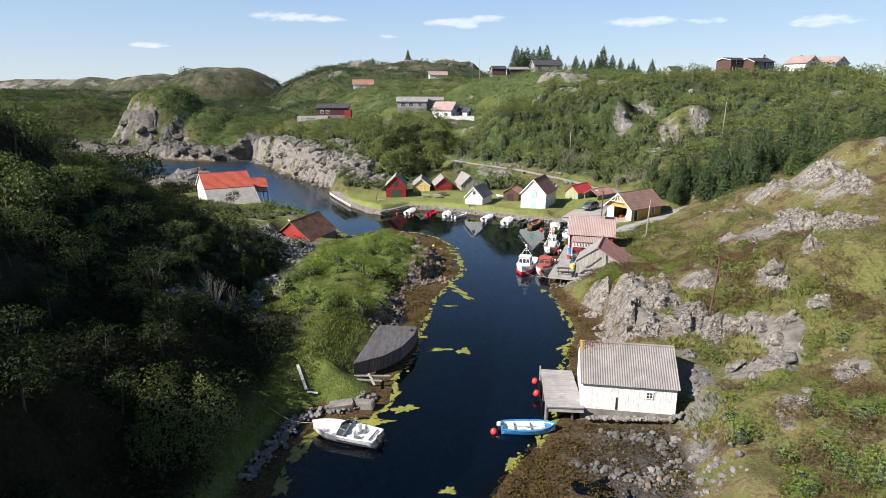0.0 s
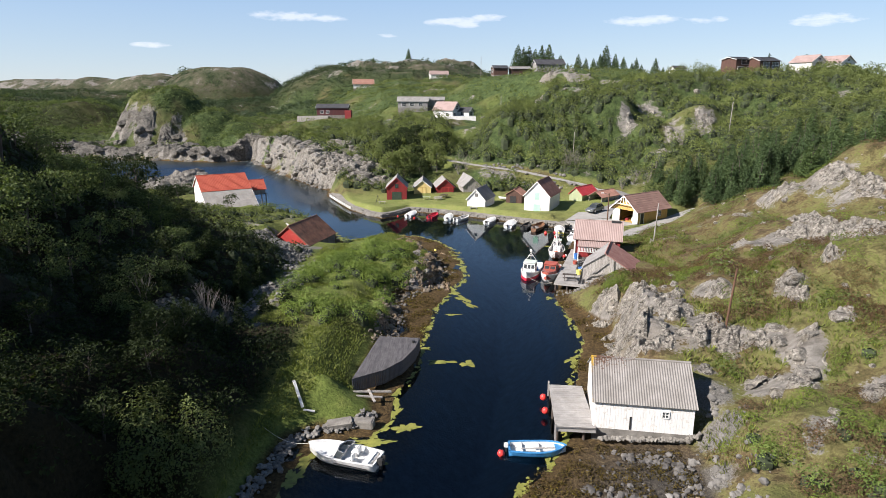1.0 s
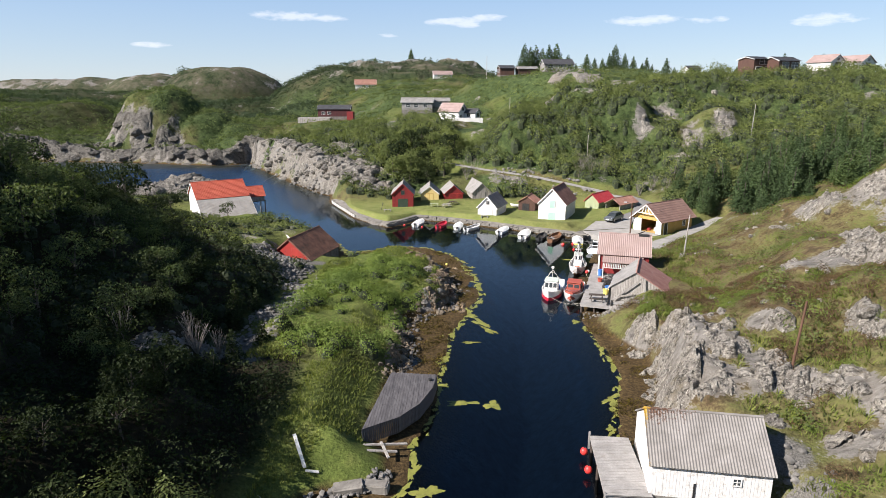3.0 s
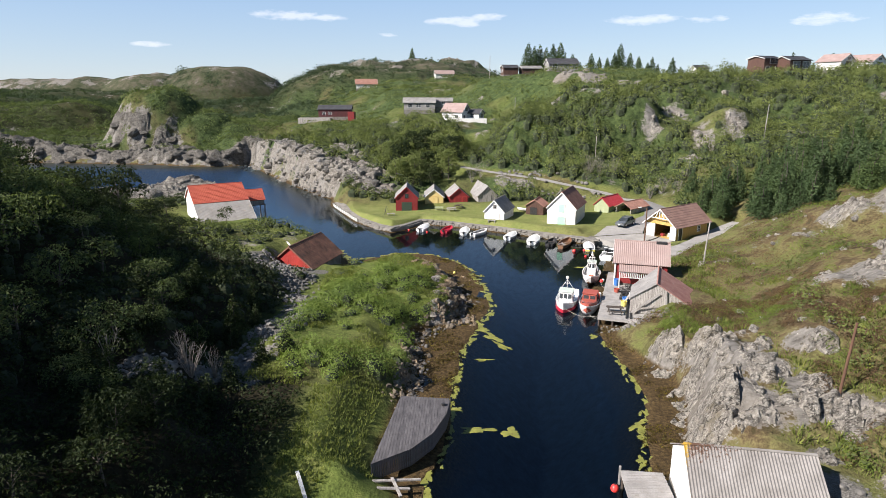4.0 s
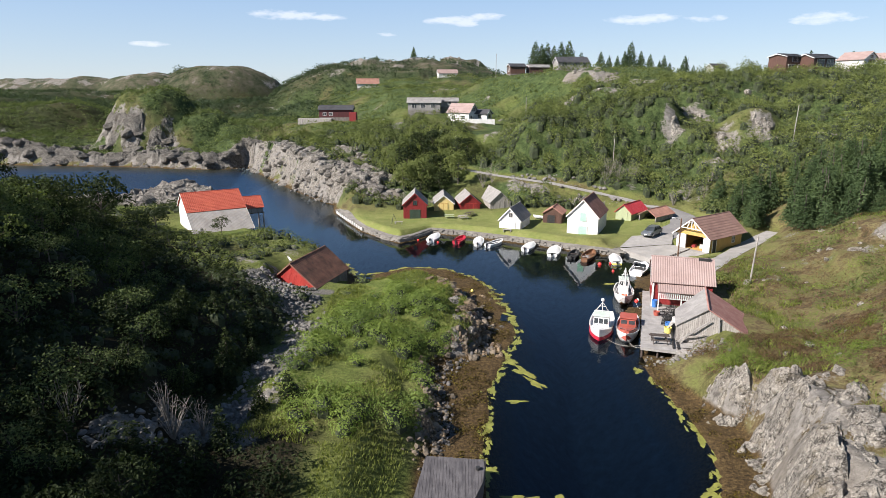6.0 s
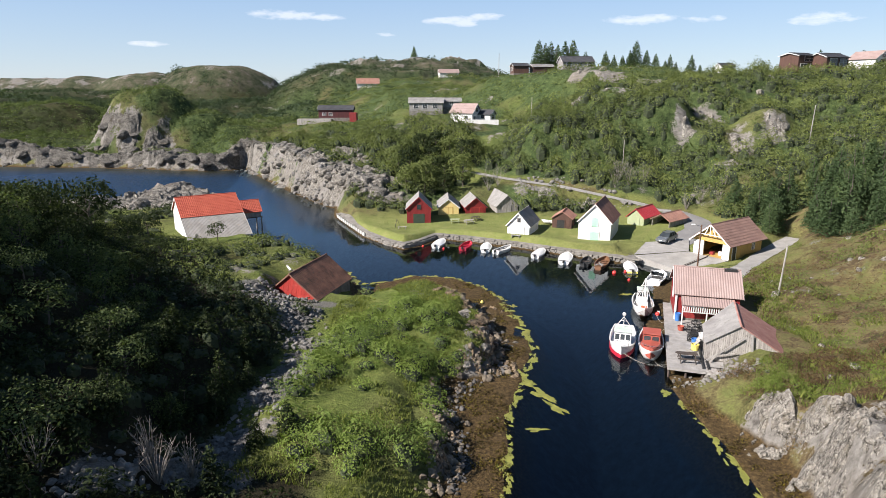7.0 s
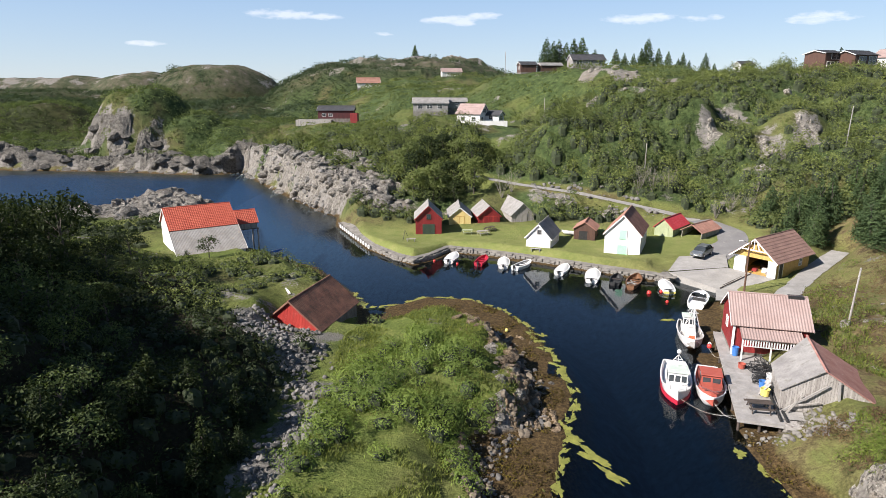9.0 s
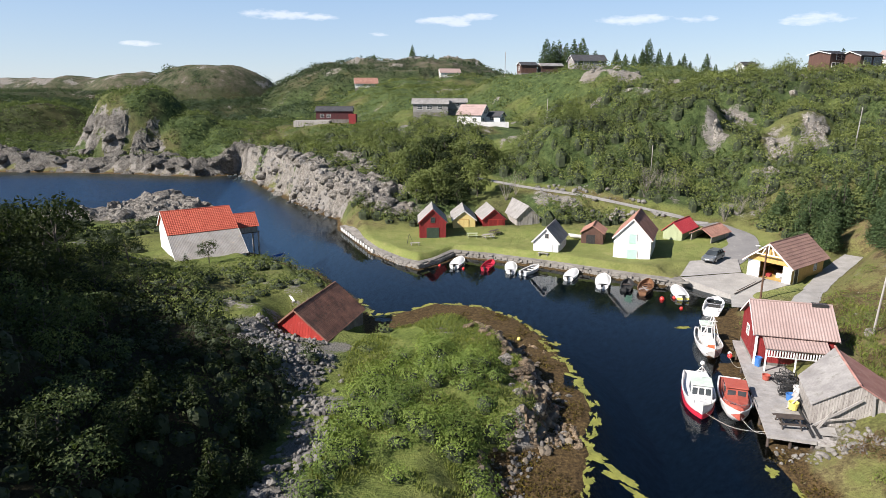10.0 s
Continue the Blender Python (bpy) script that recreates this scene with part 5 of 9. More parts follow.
def bench(m, label, mat):
    t = thing("bench", m, label, "bench")
    part("seat", one_box(-0.8, -0.2, 0.4, 0.8, 0.2, 0.45), M[mat], t)
    for x in (-0.6, 0.6):
        part("leg", one_box(x - 0.05, -0.18, 0, x + 0.05, 0.18, 0.4), M[mat], t)
    return t


bench(pose(5.5, 113.9, ground_at(5.5, 113.9), 0, 0, -17), "plain wooden bench in front of the white boathouse", "deck_wood")
bench(pose(-14.0, 119.6, ground_at(-14, 119.6), 0, 0, 10), "low wooden bench on the meadow", "grey_wood")
bm = bmesh.new()
for a in (0, 2.1, 4.2):
    beam(bm, (math.cos(a) * 0.7, math.sin(a) * 0.7, 0), (0, 0, 1.7), 0.03, 6)
ob = tagged(part("fire_tripod", bm, M["black"]), "black iron tripod standing on the meadow", "tripod")
ob.matrix_basis = pose(-15.0, 120.3, ground_at(-15.0, 120.3))


# ---- boats ----
M["hull_white"] = painted("hull_white", (0.60, 0.60, 0.59), (0.72, 0.72, 0.71), 1.2, 0.3, fine=10, bump=0.05, grime=(0.6, 0.58, 0.52))
M["hull_blue"] = painted("hull_blue", (0.04, 0.19, 0.42), (0.06, 0.25, 0.52), 1.2, 0.3, fine=10, bump=0.05)
M["hull_red"] = painted("hull_red", (0.34, 0.015, 0.035), (0.42, 0.022, 0.045), 1.2, 0.35, fine=10, bump=0.05)
M["hull_wood"] = painted("hull_wood", (0.10, 0.045, 0.02), (0.20, 0.10, 0.05), 1.5, 0.5, stretch=(0.6, 3, 3), fine=12)
M["cabin_red"] = painted("cabin_red", (0.30, 0.06, 0.04), (0.40, 0.10, 0.07), 1.5, 0.5, fine=12, grime=(0.25, 0.08, 0.06))
M["deck_green"] = painted("deck_green", (0.10, 0.27, 0.18), (0.16, 0.35, 0.24), 1.5, 0.5, fine=12)
M["orange_plastic"] = painted("orange_plastic", (0.60, 0.10, 0.03), (0.70, 0.15, 0.05), 1.5, 0.4, fine=12)
M["buoy_red"] = painted("buoy_red", (0.62, 0.03, 0.03), (0.72, 0.06, 0.05), 2.0, 0.35, fine=10, bump=0.05)
M["yellow_plastic"] = painted("yellow_plastic", (0.68, 0.58, 0.12), (0.76, 0.66, 0.2), 1.5, 0.4, fine=12)
M["blue_plastic"] = painted("blue_plastic", (0.04, 0.14, 0.42), (0.06, 0.2, 0.5), 1.5, 0.4, fine=12)
M["rope"] = painted("rope", (0.45, 0.42, 0.36), (0.6, 0.57, 0.5), 6.0, 0.9, fine=30)
M["chrome"] = painted("chrome", (0.55, 0.55, 0.56), (0.7, 0.7, 0.71), 2.0, 0.25, fine=20, bump=0.03, metal=0.9)


def hull_lines(L, B, H, transom, sheer, draft, s):
    """Half breadth and sheer height at s, from stern 0 to stem 1."""
    full = (transom + (1 - transom) * math.sin(min(1, s / 0.45) * math.pi / 2)) if s < 0.45 else math.cos(((s - 0.45) / 0.55) ** 1.6 * math.pi / 2) ** 0.85
    return B / 2 * max(0.012, full), H + sheer * max(0, (s - 0.35) / 0.65) ** 2


def boat(name, m, L, B, H, label, side, bottom, inside, transom=0.8, sheer=0.25, draft=0.3, floor=0.12, rail=None, group="", stripe=None, category="boat"):
    """An open hull, bow towards +y, afloat at z = 0: shell, floor and gunwale."""
    t = thing(name, m, label, category, group)
    stations = [k / 14 for k in range(15)]

    def ring(s, inset, low):
        b, top = hull_lines(L, B, H, transom, sheer, draft, s)
        b = max(0.01, b - inset)
        rake = (s - 0.5) * L
        keel = -draft + (draft + top) * 0.72 * max(0, (s - 0.72) / 0.28) ** 2.2
        pts = [(0.0, keel + low), (b * 0.62, keel + (top - keel) * 0.22 + low), (b * 0.9, keel + (top - keel) * 0.55), (b, top)]
        return [Vector((x, rake - (0.10 * L * max(0, (s - 0.8) / 0.2) * (1 - (z + draft) / (top + draft)) if s > 0.8 else 0), z)) for x, z in pts]
    bm = bmesh.new()
    rows = []
    for s in stations:
        r = ring(s, 0, 0)
        rows.append([bm.verts.new(Vector((-p.x, p.y, p.z))) for p in r[:0:-1]] + [bm.verts.new(p) for p in r])
    for a, b in zip(rows, rows[1:]):
        for i in range(6):
            f = bm.faces.new((a[i], a[i + 1], b[i + 1], b[i]))
            f.material_index = 1 if i in (2, 3) else 0
            f.smooth = True
    bm.faces.new(rows[0][::-1])
    bmesh.ops.remove_doubles(bm, verts=bm.verts, dist=0.004)
    bmesh.ops.recalc_face_normals(bm, faces=bm.faces)
    part("hull", bm, (M[side], M[bottom]), t)
    bm = bmesh.new()
    rows = []
    for s in stations:
        b, top = hull_lines(L, B, H, transom, sheer, draft, s)
        b = max(0.008, b - 0.07)
        y = (s - 0.5) * L * 0.985
        rows.append([bm.verts.new((x, y, z)) for x, z in ((-b, top - 0.015), (-b * 0.88, floor), (b * 0.88, floor), (b, top - 0.015))])
    for a, b in zip(rows, rows[1:]):
        for i in range(3):
            bm.faces.new((a[i], b[i], b[i + 1], a[i + 1]))
    bm.faces.new(rows[0])
    part("inner_shell", bm, M[inside], t)
    for sx in (-1, 1):
        bm = bmesh.new()
        last = None
        for s in stations:
            b, top = hull_lines(L, B, H, transom, sheer, draft, s)
            loop = [bm.verts.new((sx * (b + o), (s - 0.5) * L, top + z)) for o, z in ((0.03, -0.03), (0.03, 0.04), (-0.09, 0.04), (-0.09, -0.03))]
            if last:
                for i in range(4):
                    bm.faces.new((last[i], last[(i + 1) % 4], loop[(i + 1) % 4], loop[i]))
            last = loop
        bmesh.ops.recalc_face_normals(bm, faces=bm.faces)
        part("gunwale", bm, M[rail or side], t)
    part("transom_rail", one_box(-B / 2 * transom, -L / 2 - 0.02, H - 0.04, B / 2 * transom, -L / 2 + 0.1, H + 0.04), M[rail or side], t)
    return t


def outboard(t, L, x=0.0, z=0.45, s=1.0, mat="black"):
    y = -L / 2
    bm = one_box(x - 0.14 * s, y - 0.42 * s, z, x + 0.14 * s, y - 0.02, z + 0.42 * s)
    bmesh.ops.bevel(bm, geom=bm.edges[:], offset=0.06 * s, segments=2, affect="EDGES")
    o = part("outboard_motor", bm, M[mat], t, "outboard motor")
    part("leg", one_box(x - 0.05 * s, y - 0.3 * s, -0.35, x + 0.05 * s, y - 0.14 * s, z + 0.05), M["black"], o)


def thwart(t, y, b, z, mat):
    part("thwart", one_box(-b, y - 0.14, z, b, y + 0.14, z + 0.05), M[mat], t)


def tarp(t, L, B, H, mat="hull_white", y0=-0.42, y1=0.46, rise=0.28):
    """A taut cover over the hull."""
    bm = bmesh.new()
    rows = []
    for k in range(10):
        q = y0 + (y1 - y0) * k / 9
        b, top = hull_lines(L, B, H, 0.8, 0.25, 0.3, q + 0.5)
        hump = rise * math.sin((k + 0.6) / 9.6 * math.pi) ** 0.6
        rows.append([bm.verts.new((b * 1.04 * u, q * L, top - 0.05 + (hump + 0.05) * (1 - abs(u) ** 2.2) - (0.08 if abs(u) == 1 else 0))) for u in (-1, -0.8, -0.4, 0, 0.4, 0.8, 1)])
    for a, b in zip(rows, rows[1:]):
        for i in range(6):
            f = bm.faces.new((a[i], a[i + 1], b[i + 1], b[i]))
            f.smooth = True
    part("cover", bm, M[mat], t, "taut white boat cover")


def windscreen(t, y, b, z, hgt, lean=0.25):
    bm = bmesh.new()
    pts = [(-b, y - 0.55), (-b * 0.85, y - 0.05), (0, y + 0.12), (b * 0.85, y - 0.05), (b, y - 0.55)]
    lo = [bm.verts.new((px, py, z)) for px, py in pts]
    hi = [bm.verts.new((px * 0.9, py - lean, z + hgt)) for px, py in pts]
    for i in range(4):
        bm.faces.new((lo[i], lo[i + 1], hi[i + 1], hi[i]))
    w = part("windscreen", bm, M["glass"], t)
    bm = bmesh.new()
    for a, c in zip(hi_pts := [(px * 0.9, py - lean, z + hgt) for px, py in pts], hi_pts[1:]):
        beam(bm, a, c, 0.025, 5)
    for (px, py), h in zip(pts, hi_pts):
        beam(bm, (px, py, z), h, 0.02, 5)
    part("windscreen_frame", bm, M["chrome"], w)


# white cabin boat off the west landing
t = boat("motor_boat", pose(-4.45, 26.5, 0, 0, 0, 73), 5.3, 2.1, 0.62, "white motor boat with windscreen and two outboards", "hull_white", "hull_white", "hull_white", 0.85, 0.22, rail="hull_white", floor=0.2)
bm = bmesh.new()
rows = []
for k in range(7):
    s = 0.55 + 0.43 * k / 6
    b, top = hull_lines(5.3, 2.1, 0.62, 0.85, 0.22, 0.3, s)
    rows.append([bm.verts.new((b * u * 0.94, (s - 0.5) * 5.3, top + 0.16 * (1 - u * u) * (1 - 0.6 * k / 6))) for u in (-1, -0.5, 0, 0.5, 1)])
for a, b in zip(rows, rows[1:]):
    for i in range(4):
        bm.faces.new((a[i], a[i + 1], b[i + 1], b[i])).smooth = True
part("foredeck", bm, M["hull_white"], t)
windscreen(t, 0.35, 0.85, 0.66, 0.42)
for sx in (-0.45, 0.45):
    bm = one_box(sx - 0.24, -0.95, 0.2, sx + 0.24, -0.45, 0.62)
    bmesh.ops.bevel(bm, geom=bm.edges[:], offset=0.07, segments=2, affect="EDGES")
    s = part("seat", bm, M["hull_white"], t)
    part("seat_back", one_box(sx - 0.24, -1.05, 0.5, sx + 0.24, -0.93, 0.95), M["hull_white"], s)
bm = one_box(-0.85, -2.3, 0.2, 0.85, -1.75, 0.66)
bmesh.ops.bevel(bm, geom=bm.edges[:], offset=0.08, segments=2, affect="EDGES")
part("stern_bench", bm, M["hull_white"], t)
outboard(t, 5.3, -0.25, 0.35, 1.2)
outboard(t, 5.3, 0.45, 0.3, 0.8)
for sx in (-1, 1):
    part("side_stripe", one_box(sx * 1.03 - 0.012, -2.3, 0.3, sx * 1.03 + 0.012, 0.2, 0.36), M["black"], t)
bm = bmesh.new()
for sx in (-1, 1):
    beam(bm, (sx * 0.9, -0.3, 0.66), (sx * 0.55, -0.65, 1.3), 0.02, 5)
beam(bm, (-0.55, -0.65, 1.3), (0.55, -0.65, 1.3), 0.02, 5)
part("targa_bar", bm, M["chrome"], t)

# blue dinghy by the landing
t = boat("dinghy", pose(8.9, 27.9, 0, 0, 0, -90), 4.0, 1.6, 0.42, "pale blue and white open dinghy with outboard", "hull_blue", "hull_white", "hull_white", 0.8, 0.2, rail="hull_blue")
for yy in (-1.2, 0.0, 1.1):
    thwart(t, yy, 0.66 - 0.12 * (yy > 1), 0.3, "hull_white")
part("bow_deck", one_box(-0.4, 1.2, 0.42, 0.4, 1.7, 0.46), M["hull_blue"], t)
outboard(t, 4.0, 0, 0.35, 0.8, "hull_white")
for yy in (-0.9, 0.9):
    bm = bmesh.new()
    beam(bm, (0.35, -1.2, 0.5), (0.25 + 0.1 * yy, 1.2, 0.52), 0.03, 6)
    part("oar", bm, M["deck_wood"], t)


def buoy(x, y, z, r, mat="buoy_red", label="round red buoy afloat by the boats", group="red buoys"):
    bm = bmesh.new()
    bmesh.ops.create_uvsphere(bm, u_segments=12, v_segments=8, radius=r)
    for v in bm.verts:
        if v.co.z > 0.6 * r:
            v.co.z *= 1.12
    for f in bm.faces:
        f.smooth = True
    ob = tagged(new("buoy", bpy.data.meshes.new("buoy")), label, "buoy", group)
    bm.to_mesh(ob.data)
    bm.free()
    ob.data.materials.append(M[mat])
    ob.matrix_basis = pose(x, y, z)
    bm = bmesh.new()
    beam(bm, (0, 0, r * 0.95), (0, 0, r * 1.3), r * 0.2, 6)
    part("eye", bm, M["black"], ob)


buoy(10.15, 35.0, 0.55, 0.27, label="round red fender buoy hung at the landing")
buoy(10.05, 32.9, 0.5, 0.27, label="round red fender buoy hung at the landing")
buoy(6.35, 27.5, 0.1, 0.26, label="red buoy beside the dinghy motor")
for x, y, r in ((18.2, 98.0, 0.3), (19.9, 98.6, 0.22), (19.4, 94.6, 0.2), (-6.4, 111.0, 0.2), (-9.9, 112.6, 0.2)):
    buoy(x, y, 0.08, r)
buoy(-8.85, 72.8, ground_at(-8.85, 72.8) + 0.5, 0.28, "hull_white", "round white float lying in the grass", "")
buoy(-0.9, 84.3, 0.2, 0.2, "yellow_plastic", "pale float stranded on the point", "")

# the row along the quay
ROW = "boats moored along the quay"
for x, y, yaw, L, B, kind in ((-7.2, 113.6, -14, 4.6, 1.8, "cover"), (0.5, 110.9, -6, 4.4, 1.75, "cover"), (8.7, 107.6, -24, 4.3, 1.7, "cover"), (12.4, 104.7, -16, 5.2, 2.0, "cover"),
                              (20.9, 99.9, -6, 4.4, 1.8, "yellow"), (3.2, 109.8, -38, 4.3, 1.6, "open"), (-2.7, 112.0, -18, 4.2, 1.6, "red")):
    label = {"cover": "white motor boat under a taut cover with outboard", "yellow": "white covered boat with yellow stern trim", "open": "white open rowing boat with outboard", "red": "bright red open boat with outboard"}[kind]
    t = boat("small_boat", pose(x, y, 0, 0, 0, yaw), L, B, 0.5, label, "hull_red" if kind == "red" else "hull_white", "hull_red" if kind == "red" else "hull_white", "hull_red" if kind == "red" else "deck_wood",
             group=ROW, rail="hull_white" if kind != "red" else "hull_red")
    if kind in ("cover", "yellow"):
        tarp(t, L, B, 0.5)
        if kind == "yellow":
            part("stern_trim", one_box(-B * 0.4, -L / 2 - 0.06, 0.1, B * 0.4, -L / 2 - 0.02, 0.36), M["yellow_plastic"], t)
    else:
        for yy in (-1.2, 0.1, 1.1):
            thwart(t, yy, 0.62, 0.32, "hull_white" if kind == "open" else "hull_red")
    outboard(t, L, 0, 0.35, 0.9)
t = boat("dark_dinghy", pose(15.2, 103.0, 0, 0, 0, -20), 4.0, 1.6, 0.42, "black tender with gear aboard at the quay", "black", "black", "black", group=ROW)
outboard(t, 4.0, 0, 0.35, 0.9)
thwart(t, 0.2, 0.6, 0.3, "dark_wood")
t = boat("wooden_boat", pose(17.3, 101.9, 0, 0, 0, -25), 5.4, 1.9, 0.55, "brown varnished wooden boat with ribs and thwarts", "hull_wood", "hull_wood", "hull_wood", 0.5, 0.35, group=ROW, rail="hull_wood")
for yy in (-1.6, -0.4, 0.8, 1.7):
    thwart(t, yy, 0.78 - 0.2 * (yy > 1), 0.36, "hull_wood")
bm = bmesh.new()
for a, b in (((-0.5, -2.2, 0.6), (0.4, -1.0, 0.75)), ((0.5, -2.2, 0.6), (-0.3, -0.8, 0.72)), ((-0.6, -1.6, 0.62), (0.6, -1.6, 0.62))):
    plank(bm, a, b, 0.12, 0.05)
part("loose_board", bm, M["deck_wood"], t)
# white boat with a folded canopy at the landing
t = boat("cabin_boat", pose(23.2, 94.6, 0, 0, 0, -28), 5.6, 2.2, 0.66, "white motor boat with chrome rails and windscreen", "hull_white", "hull_white", "hull_white", 0.85, 0.2, floor=0.25)
windscreen(t, 0.5, 0.9, 0.66, 0.5)
bm = bmesh.new()
for yy, zz in ((-1.6, 1.0), (-0.4, 1.35)):
    for sx in (-1, 1):
        beam(bm, (sx * 0.95, yy, 0.66), (sx * 0.8, yy - 0.1, zz + 0.2), 0.025, 5)
    beam(bm, (-0.8, yy - 0.1, zz + 0.2), (0.8, yy - 0.1, zz + 0.2), 0.025, 5)
part("canopy_frame", bm, M["chrome"], t)
bm = one_box(-0.7, -2.2, 0.25, 0.7, -1.4, 0.7)
bmesh.ops.bevel(bm, geom=bm.edges[:], offset=0.08, segments=2, affect="EDGES")
part("stern_bench", bm, M["hull_white"], t)
part("console", one_box(-0.7, -0.1, 0.25, 0.7, 0.3, 0.75), M["black"], t)


def wheelhouse(t, x0, x1, y0, y1, z0, z1, wall, roof, windows=3, lean=0.15, front_sign=1):
    """A cabin with a row of panes at the front and two at each side; front looks towards +y."""
    bm = bmesh.new()
    vs = [bm.verts.new(p) for p in ((x0, y0, z0), (x1, y0, z0), (x1, y1, z0), (x0, y1, z0), (x0 * 0.92, y0, z1), (x1 * 0.92, y0, z1), (x1 * 0.92, y1 - lean, z1), (x0 * 0.92, y1 - lean, z1))]
    for q in ((0, 3, 2, 1), (4, 5, 6, 7), (0, 1, 5, 4), (1, 2, 6, 5), (2, 3, 7, 6), (3, 0, 4, 7)):
        bm.faces.new([vs[i] for i in q])
    w = part("wheelhouse", bm, M[wall], t)
    bm = one_box(x0 * 1.02, y0 - 0.12, z1, x1 * 1.02, y1 - lean + 0.15, z1 + 0.08)
    bmesh.ops.bevel(bm, geom=bm.edges[:], offset=0.03, segments=1, affect="EDGES")
    part("wheelhouse_roof", bm, M[roof], w)
    hh = (z1 - z0)
    for k in range(windows):
        c = x0 * 0.9 + (x1 - x0) * 0.9 * (k + 0.5) / windows
        ww = (x1 - x0) * 0.36 / windows
        bm = bmesh.new()
        lo, hi = z0 + hh * 0.52, z0 + hh * 0.86
        f = [(c - ww, y1 - lean * 0.52 + 0.012, lo), (c + ww, y1 - lean * 0.52 + 0.012, lo), (c + ww, y1 - lean * 0.86 + 0.012, hi), (c - ww, y1 - lean * 0.86 + 0.012, hi)]
        a = [bm.verts.new(p) for p in f] + [bm.verts.new((p[0], p[1] - 0.03, p[2])) for p in f]
        bm.faces.new(a[:4]), bm.faces.new(a[4:][::-1])
        for i in range(4):
            bm.faces.new((a[i], a[(i + 1) % 4], a[(i + 1) % 4 + 4], a[i + 4]))
        part("window", bm, M["glass"], w)
    for sx, xx in ((-1, x0), (1, x1)):
        for k in (0, 1):
            c = y0 + (y1 - y0 - lean) * (0.28 + 0.42 * k)
            xm = xx * 0.955
            part("window", one_box(xm - 0.03, c - 0.22, z0 + hh * 0.52, xm + 0.03, c + 0.22, z0 + hh * 0.86), M["glass"], w)
    return w


def rigging(t, lines, mat="rope", r=0.02, name="rigging"):
    for a, b in lines:
        bm = bmesh.new()
        beam(bm, a, b, r, 5)
        part(name, bm, M[mat], t)


# white fishing boat with a red bottom, bow towards the inlet's mouth
t = boat("fishing_boat", pose(13.0, 72.2, 0, 0, 0, 164) @ Matrix.Diagonal((0.88, 0.88, 0.88, 1)), 8.6, 2.9, 0.85, "white and red fishing boat with forward wheelhouse and pale green roof", "hull_white", "hull_red", "hull_white", 0.75, 0.55, 0.6, 0.5, "hull_white")
bm = bmesh.new()
for sx in (-1, 1):
    for k in range(12):
        (b0, _), (b1, _) = (hull_lines(8.6, 2.9, 0.85, 0.75, 0.55, 0.6, w) for w in (k / 12, (k + 1) / 12))
        plank(bm, (sx * (b0 * 0.97 + 0.01), (k / 12 - 0.5) * 8.5, 0.25), (sx * (b1 * 0.97 + 0.01), ((k + 1) / 12 - 0.5) * 8.5, 0.27), 0.03, 0.42, (0, 0, 1))
part("red_strake", bm, M["hull_red"], t)
M["pale_green_paint"] = painted("pale_green_paint", (0.40, 0.48, 0.42), (0.56, 0.62, 0.56), 1.0, 0.6, fine=12)
wheelhouse(t, -0.95, 0.95, 0.4, 2.3, 0.5, 2.35, "hull_white", "pale_green_paint")
bm = bmesh.new()
rows = []
for k in range(7):
    s = 0.74 + 0.25 * k / 6
    b, top = hull_lines(8.6, 2.9, 0.85, 0.75, 0.55, 0.6, s)
    rows.append([bm.verts.new((b * u * 0.95, (s - 0.5) * 8.6, top + 0.12 * (1 - u * u))) for u in (-1, -0.5, 0, 0.5, 1)])
for a, b in zip(rows, rows[1:]):
    for i in range(4):
        bm.faces.new((a[i], a[i + 1], b[i + 1], b[i])).smooth = True
part("foredeck", bm, M["hull_white"], t)
rigging(t, (((0, 0.8, 2.3), (0, 0.8, 3.9)), ((-0.4, 0.8, 3.2), (0.4, 0.8, 3.2)), ((0, 0.8, 3.7), (0.8, 0.4, 2.4)), ((0, 0.8, 3.7), (-0.8, 0.4, 2.4))), "hull_white", 0.035, "mast")
bm = bmesh.new()
bmesh.ops.create_uvsphere(bm, u_segments=10, v_segments=7, radius=0.22, matrix=Matrix.Translation((0, 0.8, 4.0)))
part("radar_dome", bm, M["hull_white"], t)
rigging(t, (((-0.7, 3.9, 1.4), (-0.7, 3.9, 2.0)), ((0.7, 3.9, 1.4), (0.7, 3.9, 2.0)), ((-0.7, 3.9, 2.0), (0, 4.3, 2.05)), ((0.7, 3.9, 2.0), (0, 4.3, 2.05)), ((-1.0, 2.6, 1.9), (-0.7, 3.9, 2.0)), ((1.0, 2.6, 1.9), (0.7, 3.9, 2.0))), "chrome", 0.022, "bow_rail")
part("hatch", one_box(-0.5, -2.6, 0.5, 0.5, -1.5, 0.72), M["cabin_red"], t, "red deck hatch")
part("fish_tub", one_box(-0.9, -1.3, 0.5, -0.2, -0.5, 0.95), M["blue_plastic"], t, "blue fish tub")

